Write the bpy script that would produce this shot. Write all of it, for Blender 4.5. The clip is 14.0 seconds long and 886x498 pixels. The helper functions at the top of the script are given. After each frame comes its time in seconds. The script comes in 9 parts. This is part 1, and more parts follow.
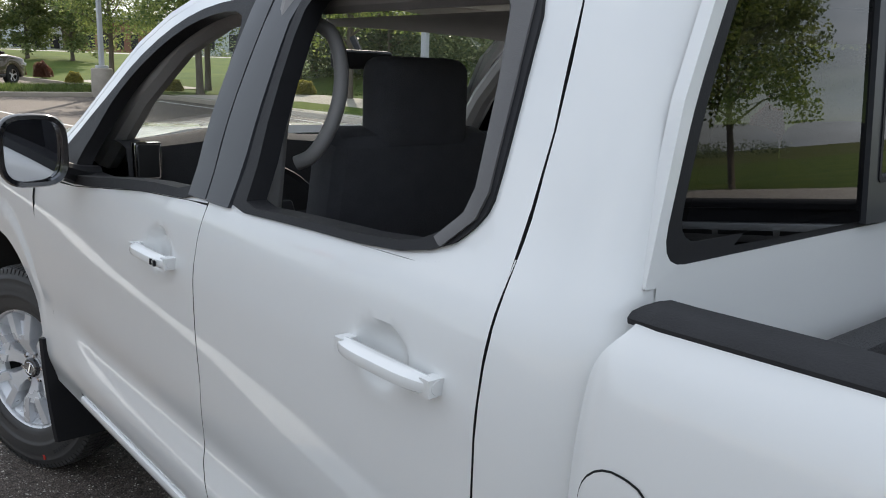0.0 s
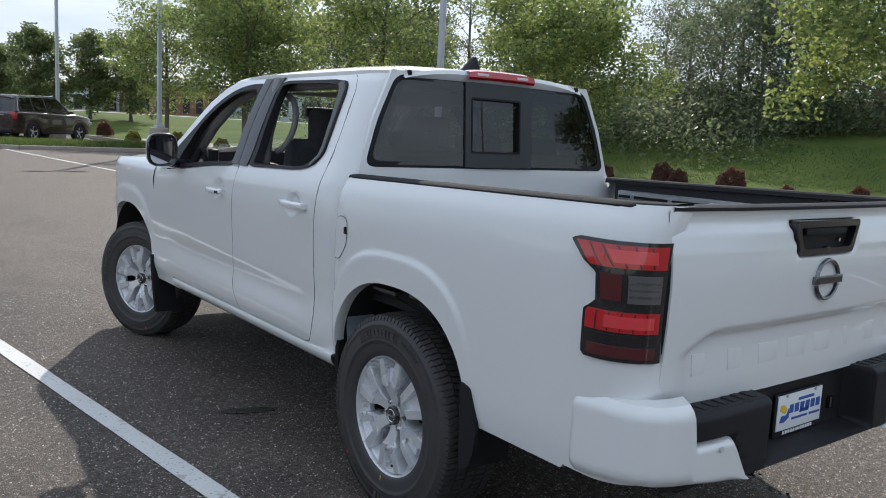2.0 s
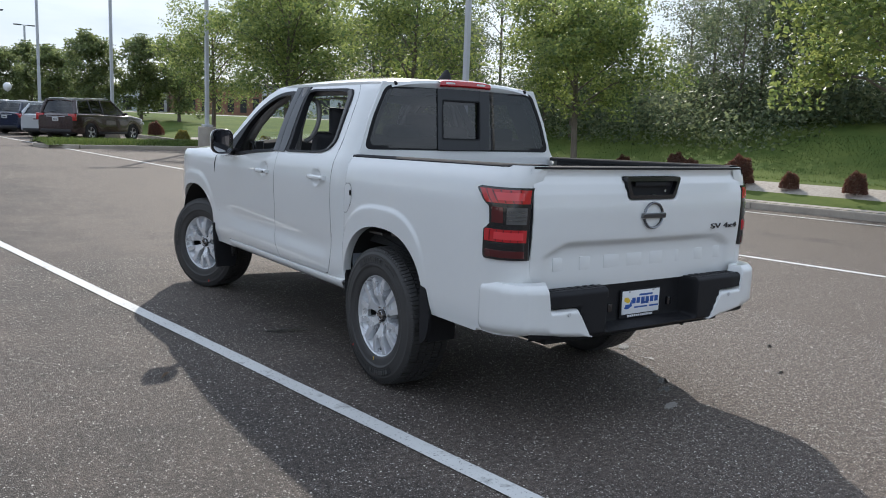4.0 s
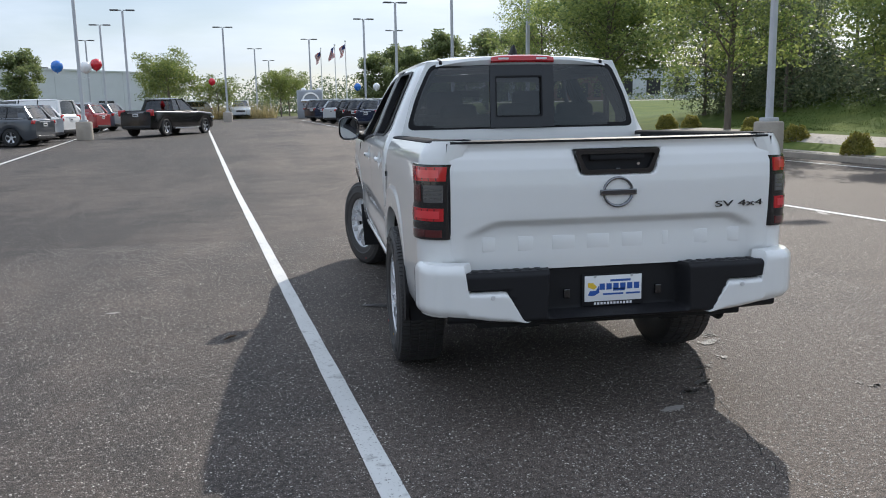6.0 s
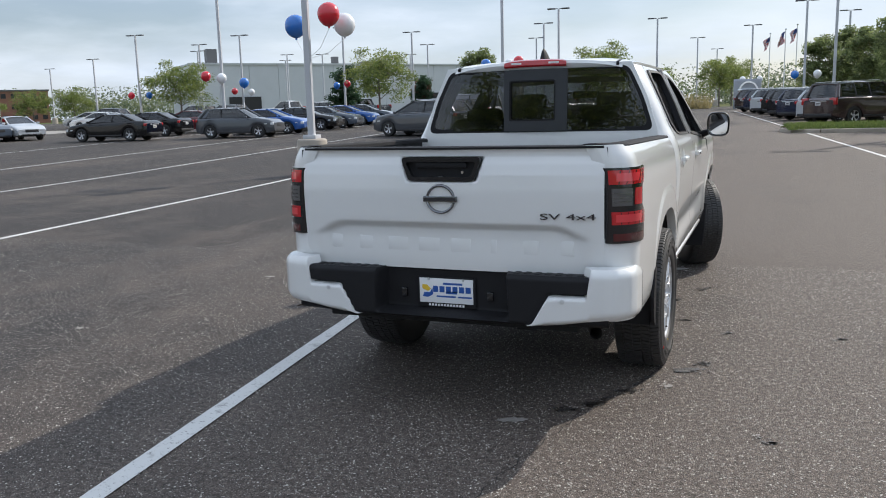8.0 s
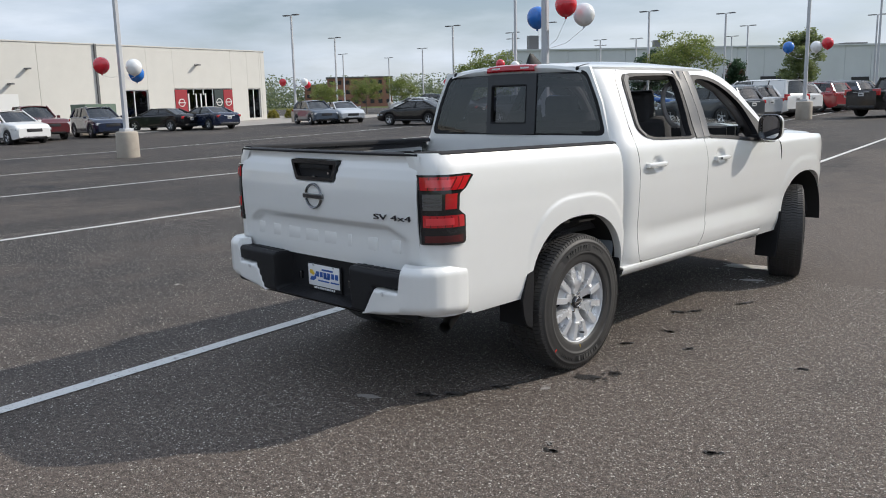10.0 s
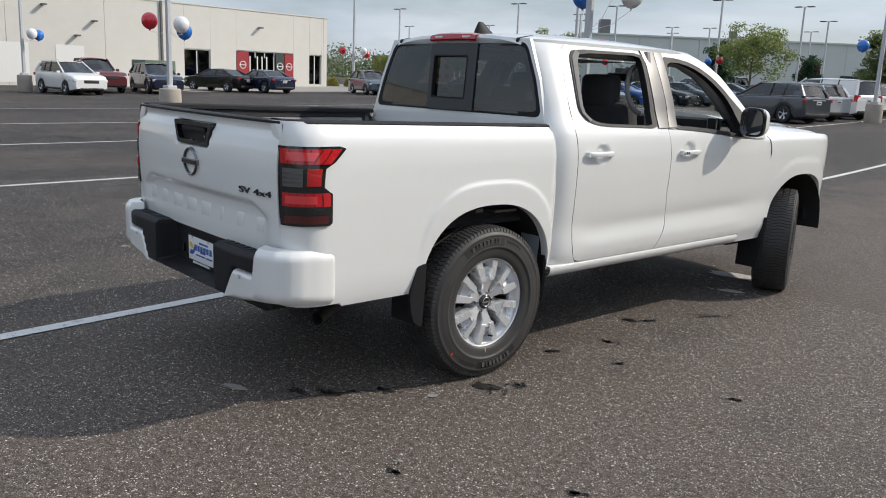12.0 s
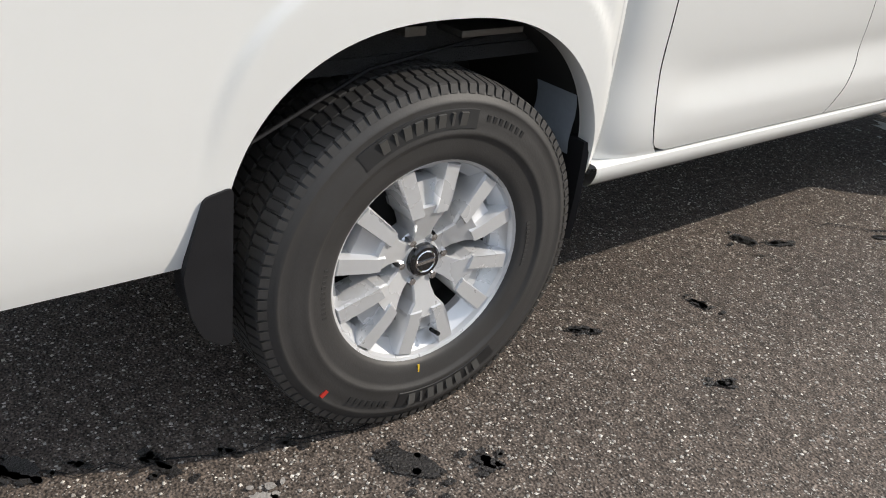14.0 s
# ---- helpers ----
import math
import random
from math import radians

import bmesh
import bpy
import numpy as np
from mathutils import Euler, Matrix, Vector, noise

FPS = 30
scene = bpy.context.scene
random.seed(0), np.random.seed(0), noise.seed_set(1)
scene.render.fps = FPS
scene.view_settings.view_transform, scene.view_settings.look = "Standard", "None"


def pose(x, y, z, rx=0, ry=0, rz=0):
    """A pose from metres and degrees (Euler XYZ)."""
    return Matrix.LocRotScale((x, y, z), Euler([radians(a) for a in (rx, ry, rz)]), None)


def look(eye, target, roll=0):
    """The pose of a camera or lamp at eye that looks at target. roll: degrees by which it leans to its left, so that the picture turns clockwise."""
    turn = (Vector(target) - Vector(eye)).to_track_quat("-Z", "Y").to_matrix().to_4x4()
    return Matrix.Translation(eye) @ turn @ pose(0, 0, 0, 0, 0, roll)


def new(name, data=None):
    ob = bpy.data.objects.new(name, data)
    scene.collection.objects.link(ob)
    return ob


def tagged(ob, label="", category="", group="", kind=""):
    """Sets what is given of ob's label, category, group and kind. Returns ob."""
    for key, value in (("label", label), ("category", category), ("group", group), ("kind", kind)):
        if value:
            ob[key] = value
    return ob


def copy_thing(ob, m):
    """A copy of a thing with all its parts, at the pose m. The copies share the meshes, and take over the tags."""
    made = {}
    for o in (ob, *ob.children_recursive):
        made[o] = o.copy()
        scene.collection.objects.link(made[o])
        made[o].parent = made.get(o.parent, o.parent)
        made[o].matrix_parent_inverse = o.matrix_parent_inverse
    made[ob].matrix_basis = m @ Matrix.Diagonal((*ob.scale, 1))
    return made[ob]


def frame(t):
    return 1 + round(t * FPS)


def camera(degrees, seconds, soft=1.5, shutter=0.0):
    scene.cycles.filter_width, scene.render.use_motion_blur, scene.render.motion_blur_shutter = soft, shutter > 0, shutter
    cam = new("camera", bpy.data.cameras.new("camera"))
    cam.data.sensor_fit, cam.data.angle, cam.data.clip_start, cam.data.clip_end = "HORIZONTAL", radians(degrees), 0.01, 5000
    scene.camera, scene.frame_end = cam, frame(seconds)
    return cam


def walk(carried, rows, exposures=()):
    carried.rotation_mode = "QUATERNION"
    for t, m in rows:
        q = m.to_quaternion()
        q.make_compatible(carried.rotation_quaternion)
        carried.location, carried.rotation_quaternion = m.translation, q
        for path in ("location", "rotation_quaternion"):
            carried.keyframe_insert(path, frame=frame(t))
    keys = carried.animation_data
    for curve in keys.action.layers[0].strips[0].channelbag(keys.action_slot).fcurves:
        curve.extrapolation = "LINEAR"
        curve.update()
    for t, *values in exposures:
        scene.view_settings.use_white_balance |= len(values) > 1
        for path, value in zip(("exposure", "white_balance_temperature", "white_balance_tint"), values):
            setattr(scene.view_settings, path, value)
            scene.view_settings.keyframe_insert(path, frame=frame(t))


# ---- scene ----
cam = camera(56.8, 14.0, 1.0)
PATH = [
    (0, (-1.607, -0.093, 1.577), (-0.339, 1.393, 1.15), 2.0),
    (0.5, (-1.895, -0.7, 1.555), (-0.709, 0.862, 1.163), 2.8),
    (1, (-2.115, -1.325, 1.508), (-0.94, 0.257, 1.17), 4.1),
    (1.5, (-2.401, -1.945, 1.516), (-1.183, -0.387, 1.217), 3.3),
    (2, (-2.646, -2.545, 1.496), (-1.436, -0.976, 1.221), 2.9),
    (2.2, (-2.754, -2.76, 1.493), (-1.544, -1.191, 1.221), 2.7),
    (4.3, (-3.269, -4.157, 1.487), (-2.192, -2.498, 1.187), 1.7),
    (4.5, (-3.141, -4.234, 1.49), (-2.139, -2.531, 1.183), 1.2),
    (5, (-2.709, -4.395, 1.467), (-1.92, -2.586, 1.145), 0.4),
    (5.5, (-2.095, -4.584, 1.481), (-1.498, -2.704, 1.152), -0.3),
    (6, (-1.394, -4.745, 1.474), (-1.076, -2.8, 1.138), -1.1),
    (6.5, (-0.686, -4.834, 1.494), (-0.625, -2.864, 1.153), -1.6),
    (7, (0.044, -4.874, 1.497), (-0.18, -2.915, 1.158), -2.1),
    (7.5, (0.756, -4.833, 1.497), (0.267, -2.923, 1.161), -2.2),
    (7.7, (1.042, -4.827, 1.498), (0.448, -2.947, 1.164), -1.9),
    (9.8, (3.482, -3.968, 1.584), (2.138, -2.53, 1.229), -1.6),
    (10, (3.62, -3.877, 1.572), (2.238, -2.475, 1.22), -1.4),
    (10.5, (3.893, -3.61, 1.558), (2.44, -2.284, 1.201), -0.8),
    (11, (4.037, -3.386, 1.56), (2.553, -2.096, 1.192), 0.4),
    (11.5, (4.077, -3.181, 1.558), (2.588, -1.902, 1.174), 1.6),
    (12, (3.85, -2.912, 1.53), (2.38, -1.619, 1.125), 2.3),
    (12.5, (3.495, -2.532, 1.504), (2.039, -1.247, 1.026), 2.3),
    (13, (3.035, -2.032, 1.45), (1.621, -0.79, 0.773), 2.6),
    (13.5, (2.553, -1.488, 1.35), (1.172, -0.305, 0.516), 2.7),
    (14, (2.114, -0.919, 1.247), (0.731, 0.176, 0.307), 5.3),
]
walk(cam, [(t, look(eye, target, roll)) for t, eye, target, roll in PATH],
     [(0.0, 0.52, 6600, 10), (0.5, 0.37, 6450, 10), (1.2, 0.22, 6250, 10), (2.0, 0.18, 6150, 10), (4.5, 0.25, 6100, 10), (7.5, 0.22, 6150, 10), (10.0, 0.03, 6250, 10), (12.5, -0.03, 6350, 10), (13.0, 0.0, 6400, 10), (13.5, 0.14, 6450, 10), (14.0, 0.26, 6450, 10)])
# ---- world, sun ----
SUN_TO = Vector((0.705, 1.2, 1.0)).normalized()
SUN_EL = math.asin(SUN_TO.z)
SUN_AZ = math.atan2(SUN_TO.x, SUN_TO.y)

world = bpy.data.worlds.new("sky_world")
scene.world = world
world.use_nodes = True
wt = world.node_tree
wt.nodes.clear()
w_out = wt.nodes.new("ShaderNodeOutputWorld")
w_bg = wt.nodes.new("ShaderNodeBackground")
w_sky = wt.nodes.new("ShaderNodeTexSky")
w_sky.sky_type = "NISHITA"
w_sky.sun_disc = False
w_sky.sun_elevation = SUN_EL
w_sky.sun_rotation = SUN_AZ
w_sky.air_density = 1.0
w_sky.dust_density = 1.2
w_sky.ozone_density = 1.4
w_co = wt.nodes.new("ShaderNodeTexCoord")
w_map = wt.nodes.new("ShaderNodeMapping")
w_map.inputs["Scale"].default_value = (1.0, 1.0, 4.2)
w_map.inputs["Location"].default_value = (0.3, 1.7, 0.2)
w_n = wt.nodes.new("ShaderNodeTexNoise")
w_n.inputs["Scale"].default_value = 2.6
w_n.inputs["Detail"].default_value = 7.0
w_n.inputs["Roughness"].default_value = 0.55
w_ramp = wt.nodes.new("ShaderNodeValToRGB")
w_ramp.color_ramp.elements[0].position = 0.36
w_ramp.color_ramp.elements[0].color = (0.25, 0.25, 0.25, 1)
w_ramp.color_ramp.elements[1].position = 0.66
w_ramp.color_ramp.elements[1].color = (0.95, 0.95, 0.95, 1)
w_n2 = wt.nodes.new("ShaderNodeTexNoise")
w_n2.inputs["Scale"].default_value = 4.5
w_n2.inputs["Detail"].default_value = 6.0
w_ramp2 = wt.nodes.new("ShaderNodeValToRGB")
w_ramp2.color_ramp.elements[0].position = 0.35
w_ramp2.color_ramp.elements[0].color = (7.8, 8.75, 10.0, 1)
w_ramp2.color_ramp.elements[1].position = 0.62
w_ramp2.color_ramp.elements[1].color = (9.9, 10.6, 11.5, 1)
w_mix = wt.nodes.new("ShaderNodeMix")
w_mix.data_type = "RGBA"
wl = wt.links.new
wl(w_co.outputs["Generated"], w_map.inputs["Vector"])
wl(w_map.outputs["Vector"], w_n.inputs["Vector"])
wl(w_map.outputs["Vector"], w_n2.inputs["Vector"])
wl(w_n.outputs["Fac"], w_ramp.inputs["Fac"])
wl(w_n2.outputs["Fac"], w_ramp2.inputs["Fac"])
wl(w_ramp.outputs["Color"], w_mix.inputs["Factor"])
wl(w_sky.outputs["Color"], w_mix.inputs["A"])
wl(w_ramp2.outputs["Color"], w_mix.inputs["B"])
# an overcast sky is brighter overhead than at the horizon
w_sep = wt.nodes.new("ShaderNodeSeparateXYZ")
w_up = wt.nodes.new("ShaderNodeMapRange")
w_up.inputs["From Min"].default_value = 0.0
w_up.inputs["From Max"].default_value = 0.85
w_up.inputs["To Min"].default_value = 0.70
w_up.inputs["To Max"].default_value = 1.12
w_mul = wt.nodes.new("ShaderNodeMix")
w_mul.data_type = "RGBA"
w_mul.blend_type = "MULTIPLY"
w_mul.inputs["Factor"].default_value = 1.0
wl(w_co.outputs["Generated"], w_sep.inputs["Vector"])
wl(w_sep.outputs["Z"], w_up.inputs["Value"])
wl(w_mix.outputs["Result"], w_mul.inputs["A"])
wl(w_up.outputs["Result"], w_mul.inputs["B"])
wl(w_mul.outputs["Result"], w_bg.inputs["Color"])
w_bg.inputs["Strength"].default_value = 0.11
wl(w_bg.outputs["Background"], w_out.inputs["Surface"])

sun_data = bpy.data.lights.new("sun", "SUN")
sun_data.energy = 3.65
sun_data.angle = radians(0.6)
sun_data.color = (1.0, 0.905, 0.775)
sun = new("sun", sun_data)
sun.matrix_world = look(SUN_TO * 60, (0, 0, 0))
scene.view_settings.exposure = 0.0


# ---- materials ----
def material(name, color, rough=0.5, metal=0.0, vary=0.0, scale=8.0, bump=0.0, bump_scale=60.0, coat=0.0, spec=0.5, color2=None, rand=0.0, island=0.0, detail=5.0, stretch=(1, 1, 1), trans=0.0, sub=0.0):
    """A procedural surface: two noises in object space vary colour and roughness, a finer one gives relief."""
    m = bpy.data.materials.new(name)
    m.use_nodes = True
    t = m.node_tree
    b = t.nodes["Principled BSDF"]
    b.inputs["Base Color"].default_value = (*color, 1)
    b.inputs["Roughness"].default_value = rough
    b.inputs["Metallic"].default_value = metal
    b.inputs["Specular IOR Level"].default_value = spec
    b.inputs["Coat Weight"].default_value = coat
    b.inputs["Coat Roughness"].default_value = 0.03
    b.inputs["Transmission Weight"].default_value = trans
    b.inputs["Subsurface Weight"].default_value = sub
    lk = t.links.new
    co = t.nodes.new("ShaderNodeTexCoord")
    mp = t.nodes.new("ShaderNodeMapping")
    mp.inputs["Scale"].default_value = stretch
    lk(co.outputs["Object"], mp.inputs["Vector"])
    col = None
    if vary > 0 or color2 is not None:
        n1 = t.nodes.new("ShaderNodeTexNoise")
        n1.inputs["Scale"].default_value = scale
        n1.inputs["Detail"].default_value = detail
        n2 = t.nodes.new("ShaderNodeTexNoise")
        n2.inputs["Scale"].default_value = scale * 9.0
        n2.inputs["Detail"].default_value = 3.0
        lk(mp.outputs["Vector"], n1.inputs["Vector"])
        lk(mp.outputs["Vector"], n2.inputs["Vector"])
        add = t.nodes.new("ShaderNodeMath")
        add.operation = "MULTIPLY_ADD"
        add.inputs[1].default_value = 0.4
        lk(n2.outputs["Fac"], add.inputs[0])
        lk(n1.outputs["Fac"], add.inputs[2])
        rp = t.nodes.new("ShaderNodeMapRange")
        rp.inputs["From Min"].default_value = 0.45
        rp.inputs["From Max"].default_value = 0.95
        lk(add.outputs[0], rp.inputs["Value"])
        mx = t.nodes.new("ShaderNodeMix")
        mx.data_type = "RGBA"
        other = color2 if color2 is not None else tuple(min(1, c * (1 + vary)) for c in color)
        base = color if color2 is not None else tuple(c * (1 - vary) for c in color)
        mx.inputs["A"].default_value = (*base, 1)
        mx.inputs["B"].default_value = (*other, 1)
        lk(rp.outputs["Result"], mx.inputs["Factor"])
        col = mx.outputs["Result"]
        rr = t.nodes.new("ShaderNodeMapRange")
        rr.inputs["To Min"].default_value = max(0.02, rough * 0.85)
        rr.inputs["To Max"].default_value = min(1, rough * 1.15)
        lk(n1.outputs["Fac"], rr.inputs["Value"])
        lk(rr.outputs["Result"], b.inputs["Roughness"])
    if rand > 0 or island > 0:
        if island > 0:
            src = t.nodes.new("ShaderNodeNewGeometry").outputs["Random Per Island"]
        else:
            src = t.nodes.new("ShaderNodeObjectInfo").outputs["Random"]
        amt = max(rand, island)
        mr = t.nodes.new("ShaderNodeMapRange")
        mr.inputs["To Min"].default_value = 1 - amt
        mr.inputs["To Max"].default_value = 1 + amt
        lk(src, mr.inputs["Value"])
        hs = t.nodes.new("ShaderNodeHueSaturation")
        lk(mr.outputs["Result"], hs.inputs["Value"])
        if col is None:
            hs.inputs["Color"].default_value = (*color, 1)
        else:
            lk(col, hs.inputs["Color"])
        col = hs.outputs["Color"]
    if col is not None:
        lk(col, b.inputs["Base Color"])
    if bump > 0:
        n3 = t.nodes.new("ShaderNodeTexNoise")
        n3.inputs["Scale"].default_value = bump_scale
        n3.inputs["Detail"].default_value = 4.0
        lk(mp.outputs["Vector"], n3.inputs["Vector"])
        bp = t.nodes.new("ShaderNodeBump")
        bp.inputs["Strength"].default_value = bump
        bp.inputs["Distance"].default_value = 0.01
        lk(n3.outputs["Fac"], bp.inputs["Height"])
        lk(bp.outputs["Normal"], b.inputs["Normal"])
    return m


def glass_material(name, tint, gloss=1.0, ior=1.52):
    """A thin pane: it lets light through with a tint, and mirrors by Fresnel."""
    m = bpy.data.materials.new(name)
    m.use_nodes = True
    t = m.node_tree
    t.nodes.clear()
    out = t.nodes.new("ShaderNodeOutputMaterial")
    tr = t.nodes.new("ShaderNodeBsdfTransparent")
    tr.inputs["Color"].default_value = (*tint, 1)
    gl = t.nodes.new("ShaderNodeBsdfGlossy")
    gl.inputs["Roughness"].default_value = 0.01
    gl.inputs["Color"].default_value = (gloss, gloss, gloss, 1)
    fr = t.nodes.new("ShaderNodeFresnel")
    fr.inputs["IOR"].default_value = ior
    mx = t.nodes.new("ShaderNodeMixShader")
    t.links.new(fr.outputs["Fac"], mx.inputs["Fac"])
    t.links.new(tr.outputs["BSDF"], mx.inputs[1])
    t.links.new(gl.outputs["BSDF"], mx.inputs[2])
    t.links.new(mx.outputs["Shader"], out.inputs["Surface"])
    return m


def asphalt_material(name):
    """Worn asphalt: pale stones in a dark binder, broad worn and greyed patches, fine cracks of tone."""
    m = bpy.data.materials.new(name)
    m.use_nodes = True
    t = m.node_tree
    lk = t.links.new
    b = t.nodes["Principled BSDF"]
    b.inputs["Roughness"].default_value = 0.78
    b.inputs["Specular IOR Level"].default_value = 0.30
    co = t.nodes.new("ShaderNodeTexCoord")
    big = t.nodes.new("ShaderNodeTexNoise")
    big.inputs["Scale"].default_value = 0.22
    big.inputs["Detail"].default_value = 6
    big.inputs["Roughness"].default_value = 0.6
    mid = t.nodes.new("ShaderNodeTexNoise")
    mid.inputs["Scale"].default_value = 2.2
    mid.inputs["Detail"].default_value = 6
    mp = t.nodes.new("ShaderNodeMapping")
    mp.inputs["Rotation"].default_value = (0, 0, radians(7.1))
    mp.inputs["Scale"].default_value = (1.0, 0.12, 1.0)
    lk(co.outputs["Object"], mp.inputs["Vector"])
    streak = t.nodes.new("ShaderNodeTexNoise")
    streak.inputs["Scale"].default_value = 0.9
    streak.inputs["Detail"].default_value = 5
    lk(mp.outputs["Vector"], streak.inputs["Vector"])
    grain = t.nodes.new("ShaderNodeTexVoronoi")
    grain.inputs["Scale"].default_value = 140.0
    fine = t.nodes.new("ShaderNodeTexNoise")
    fine.inputs["Scale"].default_value = 150.0
    fine.inputs["Detail"].default_value = 3
    for n in (big, mid, grain, fine):
        lk(co.outputs["Object"], n.inputs["Vector"])
    tone = t.nodes.new("ShaderNodeMath")
    tone.operation = "MULTIPLY_ADD"
    tone.inputs[1].default_value = 0.55
    lk(mid.outputs["Fac"], tone.inputs[0])
    lk(big.outputs["Fac"], tone.inputs[2])
    tone2 = t.nodes.new("ShaderNodeMath")
    tone2.operation = "MULTIPLY_ADD"
    tone2.inputs[1].default_value = 0.62
    lk(streak.outputs["Fac"], tone2.inputs[0])
    lk(tone.outputs[0], tone2.inputs[2])
    rp = t.nodes.new("ShaderNodeMapRange")
    rp.inputs["From Min"].default_value = 0.86
    rp.inputs["From Max"].default_value = 1.30
    # the tone falls from x = 2 toward x = -5, darkest on the far -x side
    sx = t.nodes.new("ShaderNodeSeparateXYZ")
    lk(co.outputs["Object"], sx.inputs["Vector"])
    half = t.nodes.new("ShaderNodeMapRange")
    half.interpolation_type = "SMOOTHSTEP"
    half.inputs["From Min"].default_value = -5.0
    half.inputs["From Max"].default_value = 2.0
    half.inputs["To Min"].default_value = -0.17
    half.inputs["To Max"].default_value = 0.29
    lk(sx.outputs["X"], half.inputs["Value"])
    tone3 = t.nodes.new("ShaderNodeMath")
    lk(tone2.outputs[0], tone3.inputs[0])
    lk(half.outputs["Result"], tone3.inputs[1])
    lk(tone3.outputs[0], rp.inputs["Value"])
    base = t.nodes.new("ShaderNodeMix")
    base.data_type = "RGBA"
    base.inputs["A"].default_value = (0.035, 0.0305, 0.0285, 1)
    base.inputs["B"].default_value = (0.112, 0.0900, 0.0755, 1)
    lk(rp.outputs["Result"], base.inputs["Factor"])
    # stones of many greys
    hv = t.nodes.new("ShaderNodeSeparateColor")
    lk(grain.outputs["Color"], hv.inputs["Color"])
    st = t.nodes.new("ShaderNodeMapRange")
    st.inputs["From Min"].default_value = 0.52
    st.inputs["From Max"].default_value = 1.0
    lk(hv.outputs["Red"], st.inputs["Value"])
    near = t.nodes.new("ShaderNodeMapRange")
    near.inputs["From Min"].default_value = 0.42
    near.inputs["From Max"].default_value = 0.25
    lk(grain.outputs["Distance"], near.inputs["Value"])
    stone = t.nodes.new("ShaderNodeMath")
    stone.operation = "MULTIPLY"
    lk(st.outputs["Result"], stone.inputs[0])
    lk(near.outputs["Result"], stone.inputs[1])
    stone2 = t.nodes.new("ShaderNodeMath")
    stone2.operation = "MULTIPLY"
    stone2.inputs[1].default_value = 0.85
    lk(stone.outputs[0], stone2.inputs[0])
    mx = t.nodes.new("ShaderNodeMix")
    mx.data_type = "RGBA"
    mx.inputs["B"].default_value = (0.42, 0.39, 0.35, 1)
    lk(stone2.outputs[0], mx.inputs["Factor"])
    lk(base.outputs["Result"], mx.inputs["A"])
    # dark pits
    pit = t.nodes.new("ShaderNodeMapRange")
    pit.inputs["From Min"].default_value = 0.35
    pit.inputs["From Max"].default_value = 0.60
    pit.inputs["To Min"].default_value = 0.25
    pit.inputs["To Max"].default_value = 1.35
    lk(fine.outputs["Fac"], pit.inputs["Value"])
    mul = t.nodes.new("ShaderNodeMix")
    mul.data_type = "RGBA"
    mul.blend_type = "MULTIPLY"
    mul.inputs["Factor"].default_value = 1.0
    lk(mx.outputs["Result"], mul.inputs["A"])
    lk(pit.outputs["Result"], mul.inputs["B"])
    # clumps of binder and open texture, a thumb's width across
    clump = t.nodes.new("ShaderNodeTexNoise")
    clump.inputs["Scale"].default_value = 34.0
    clump.inputs["Detail"].default_value = 5.0
    clump.inputs["Roughness"].default_value = 0.72
    lk(co.outputs["Object"], clump.inputs["Vector"])
    cl = t.nodes.new("ShaderNodeMapRange")
    cl.inputs["From Min"].default_value = 0.36
    cl.inputs["From Max"].default_value = 0.64
    cl.inputs["To Min"].default_value = 0.45
    cl.inputs["To Max"].default_value = 1.45
    lk(clump.outputs["Fac"], cl.inputs["Value"])
    mul2 = t.nodes.new("ShaderNodeMix")
    mul2.data_type = "RGBA"
    mul2.blend_type = "MULTIPLY"
    mul2.inputs["Factor"].default_value = 1.0
    lk(mul.outputs["Result"], mul2.inputs["A"])
    lk(cl.outputs["Result"], mul2.inputs["B"])
    # sparse larger stones
    big_stone = t.nodes.new("ShaderNodeTexVoronoi")
    big_stone.inputs["Scale"].default_value = 62.0
    lk(co.outputs["Object"], big_stone.inputs["Vector"])
    bs = t.nodes.new("ShaderNodeSeparateColor")
    lk(big_stone.outputs["Color"], bs.inputs["Color"])
    rare = t.nodes.new("ShaderNodeMapRange")
    rare.inputs["From Min"].default_value = 0.86
    rare.inputs["From Max"].default_value = 0.99
    lk(bs.outputs["Green"], rare.inputs["Value"])
    core = t.nodes.new("ShaderNodeMapRange")
    core.inputs["From Min"].default_value = 0.34
    core.inputs["From Max"].default_value = 0.18
    lk(big_stone.outputs["Distance"], core.inputs["Value"])
    both = t.nodes.new("ShaderNodeMath")
    both.operation = "MULTIPLY"
    lk(rare.outputs["Result"], both.inputs[0])
    lk(core.outputs["Result"], both.inputs[1])
    top = t.nodes.new("ShaderNodeMix")
    top.data_type = "RGBA"
    top.inputs["B"].default_value = (0.40, 0.37, 0.33, 1)
    lk(both.outputs[0], top.inputs["Factor"])
    lk(mul2.outputs["Result"], top.inputs["A"])
    lk(top.outputs["Result"], b.inputs["Base Color"])
    hsum = t.nodes.new("ShaderNodeMath")
    hsum.operation = "SUBTRACT"
    lk(fine.outputs["Fac"], hsum.inputs[0])
    lk(grain.outputs["Distance"], hsum.inputs[1])
    bp = t.nodes.new("ShaderNodeBump")
    bp.inputs["Strength"].default_value = 0.6
    bp.inputs["Distance"].default_value = 0.006
    lk(hsum.outputs[0], bp.inputs["Height"])
    lk(bp.outputs["Normal"], b.inputs["Normal"])
    return m


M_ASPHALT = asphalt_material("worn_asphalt")


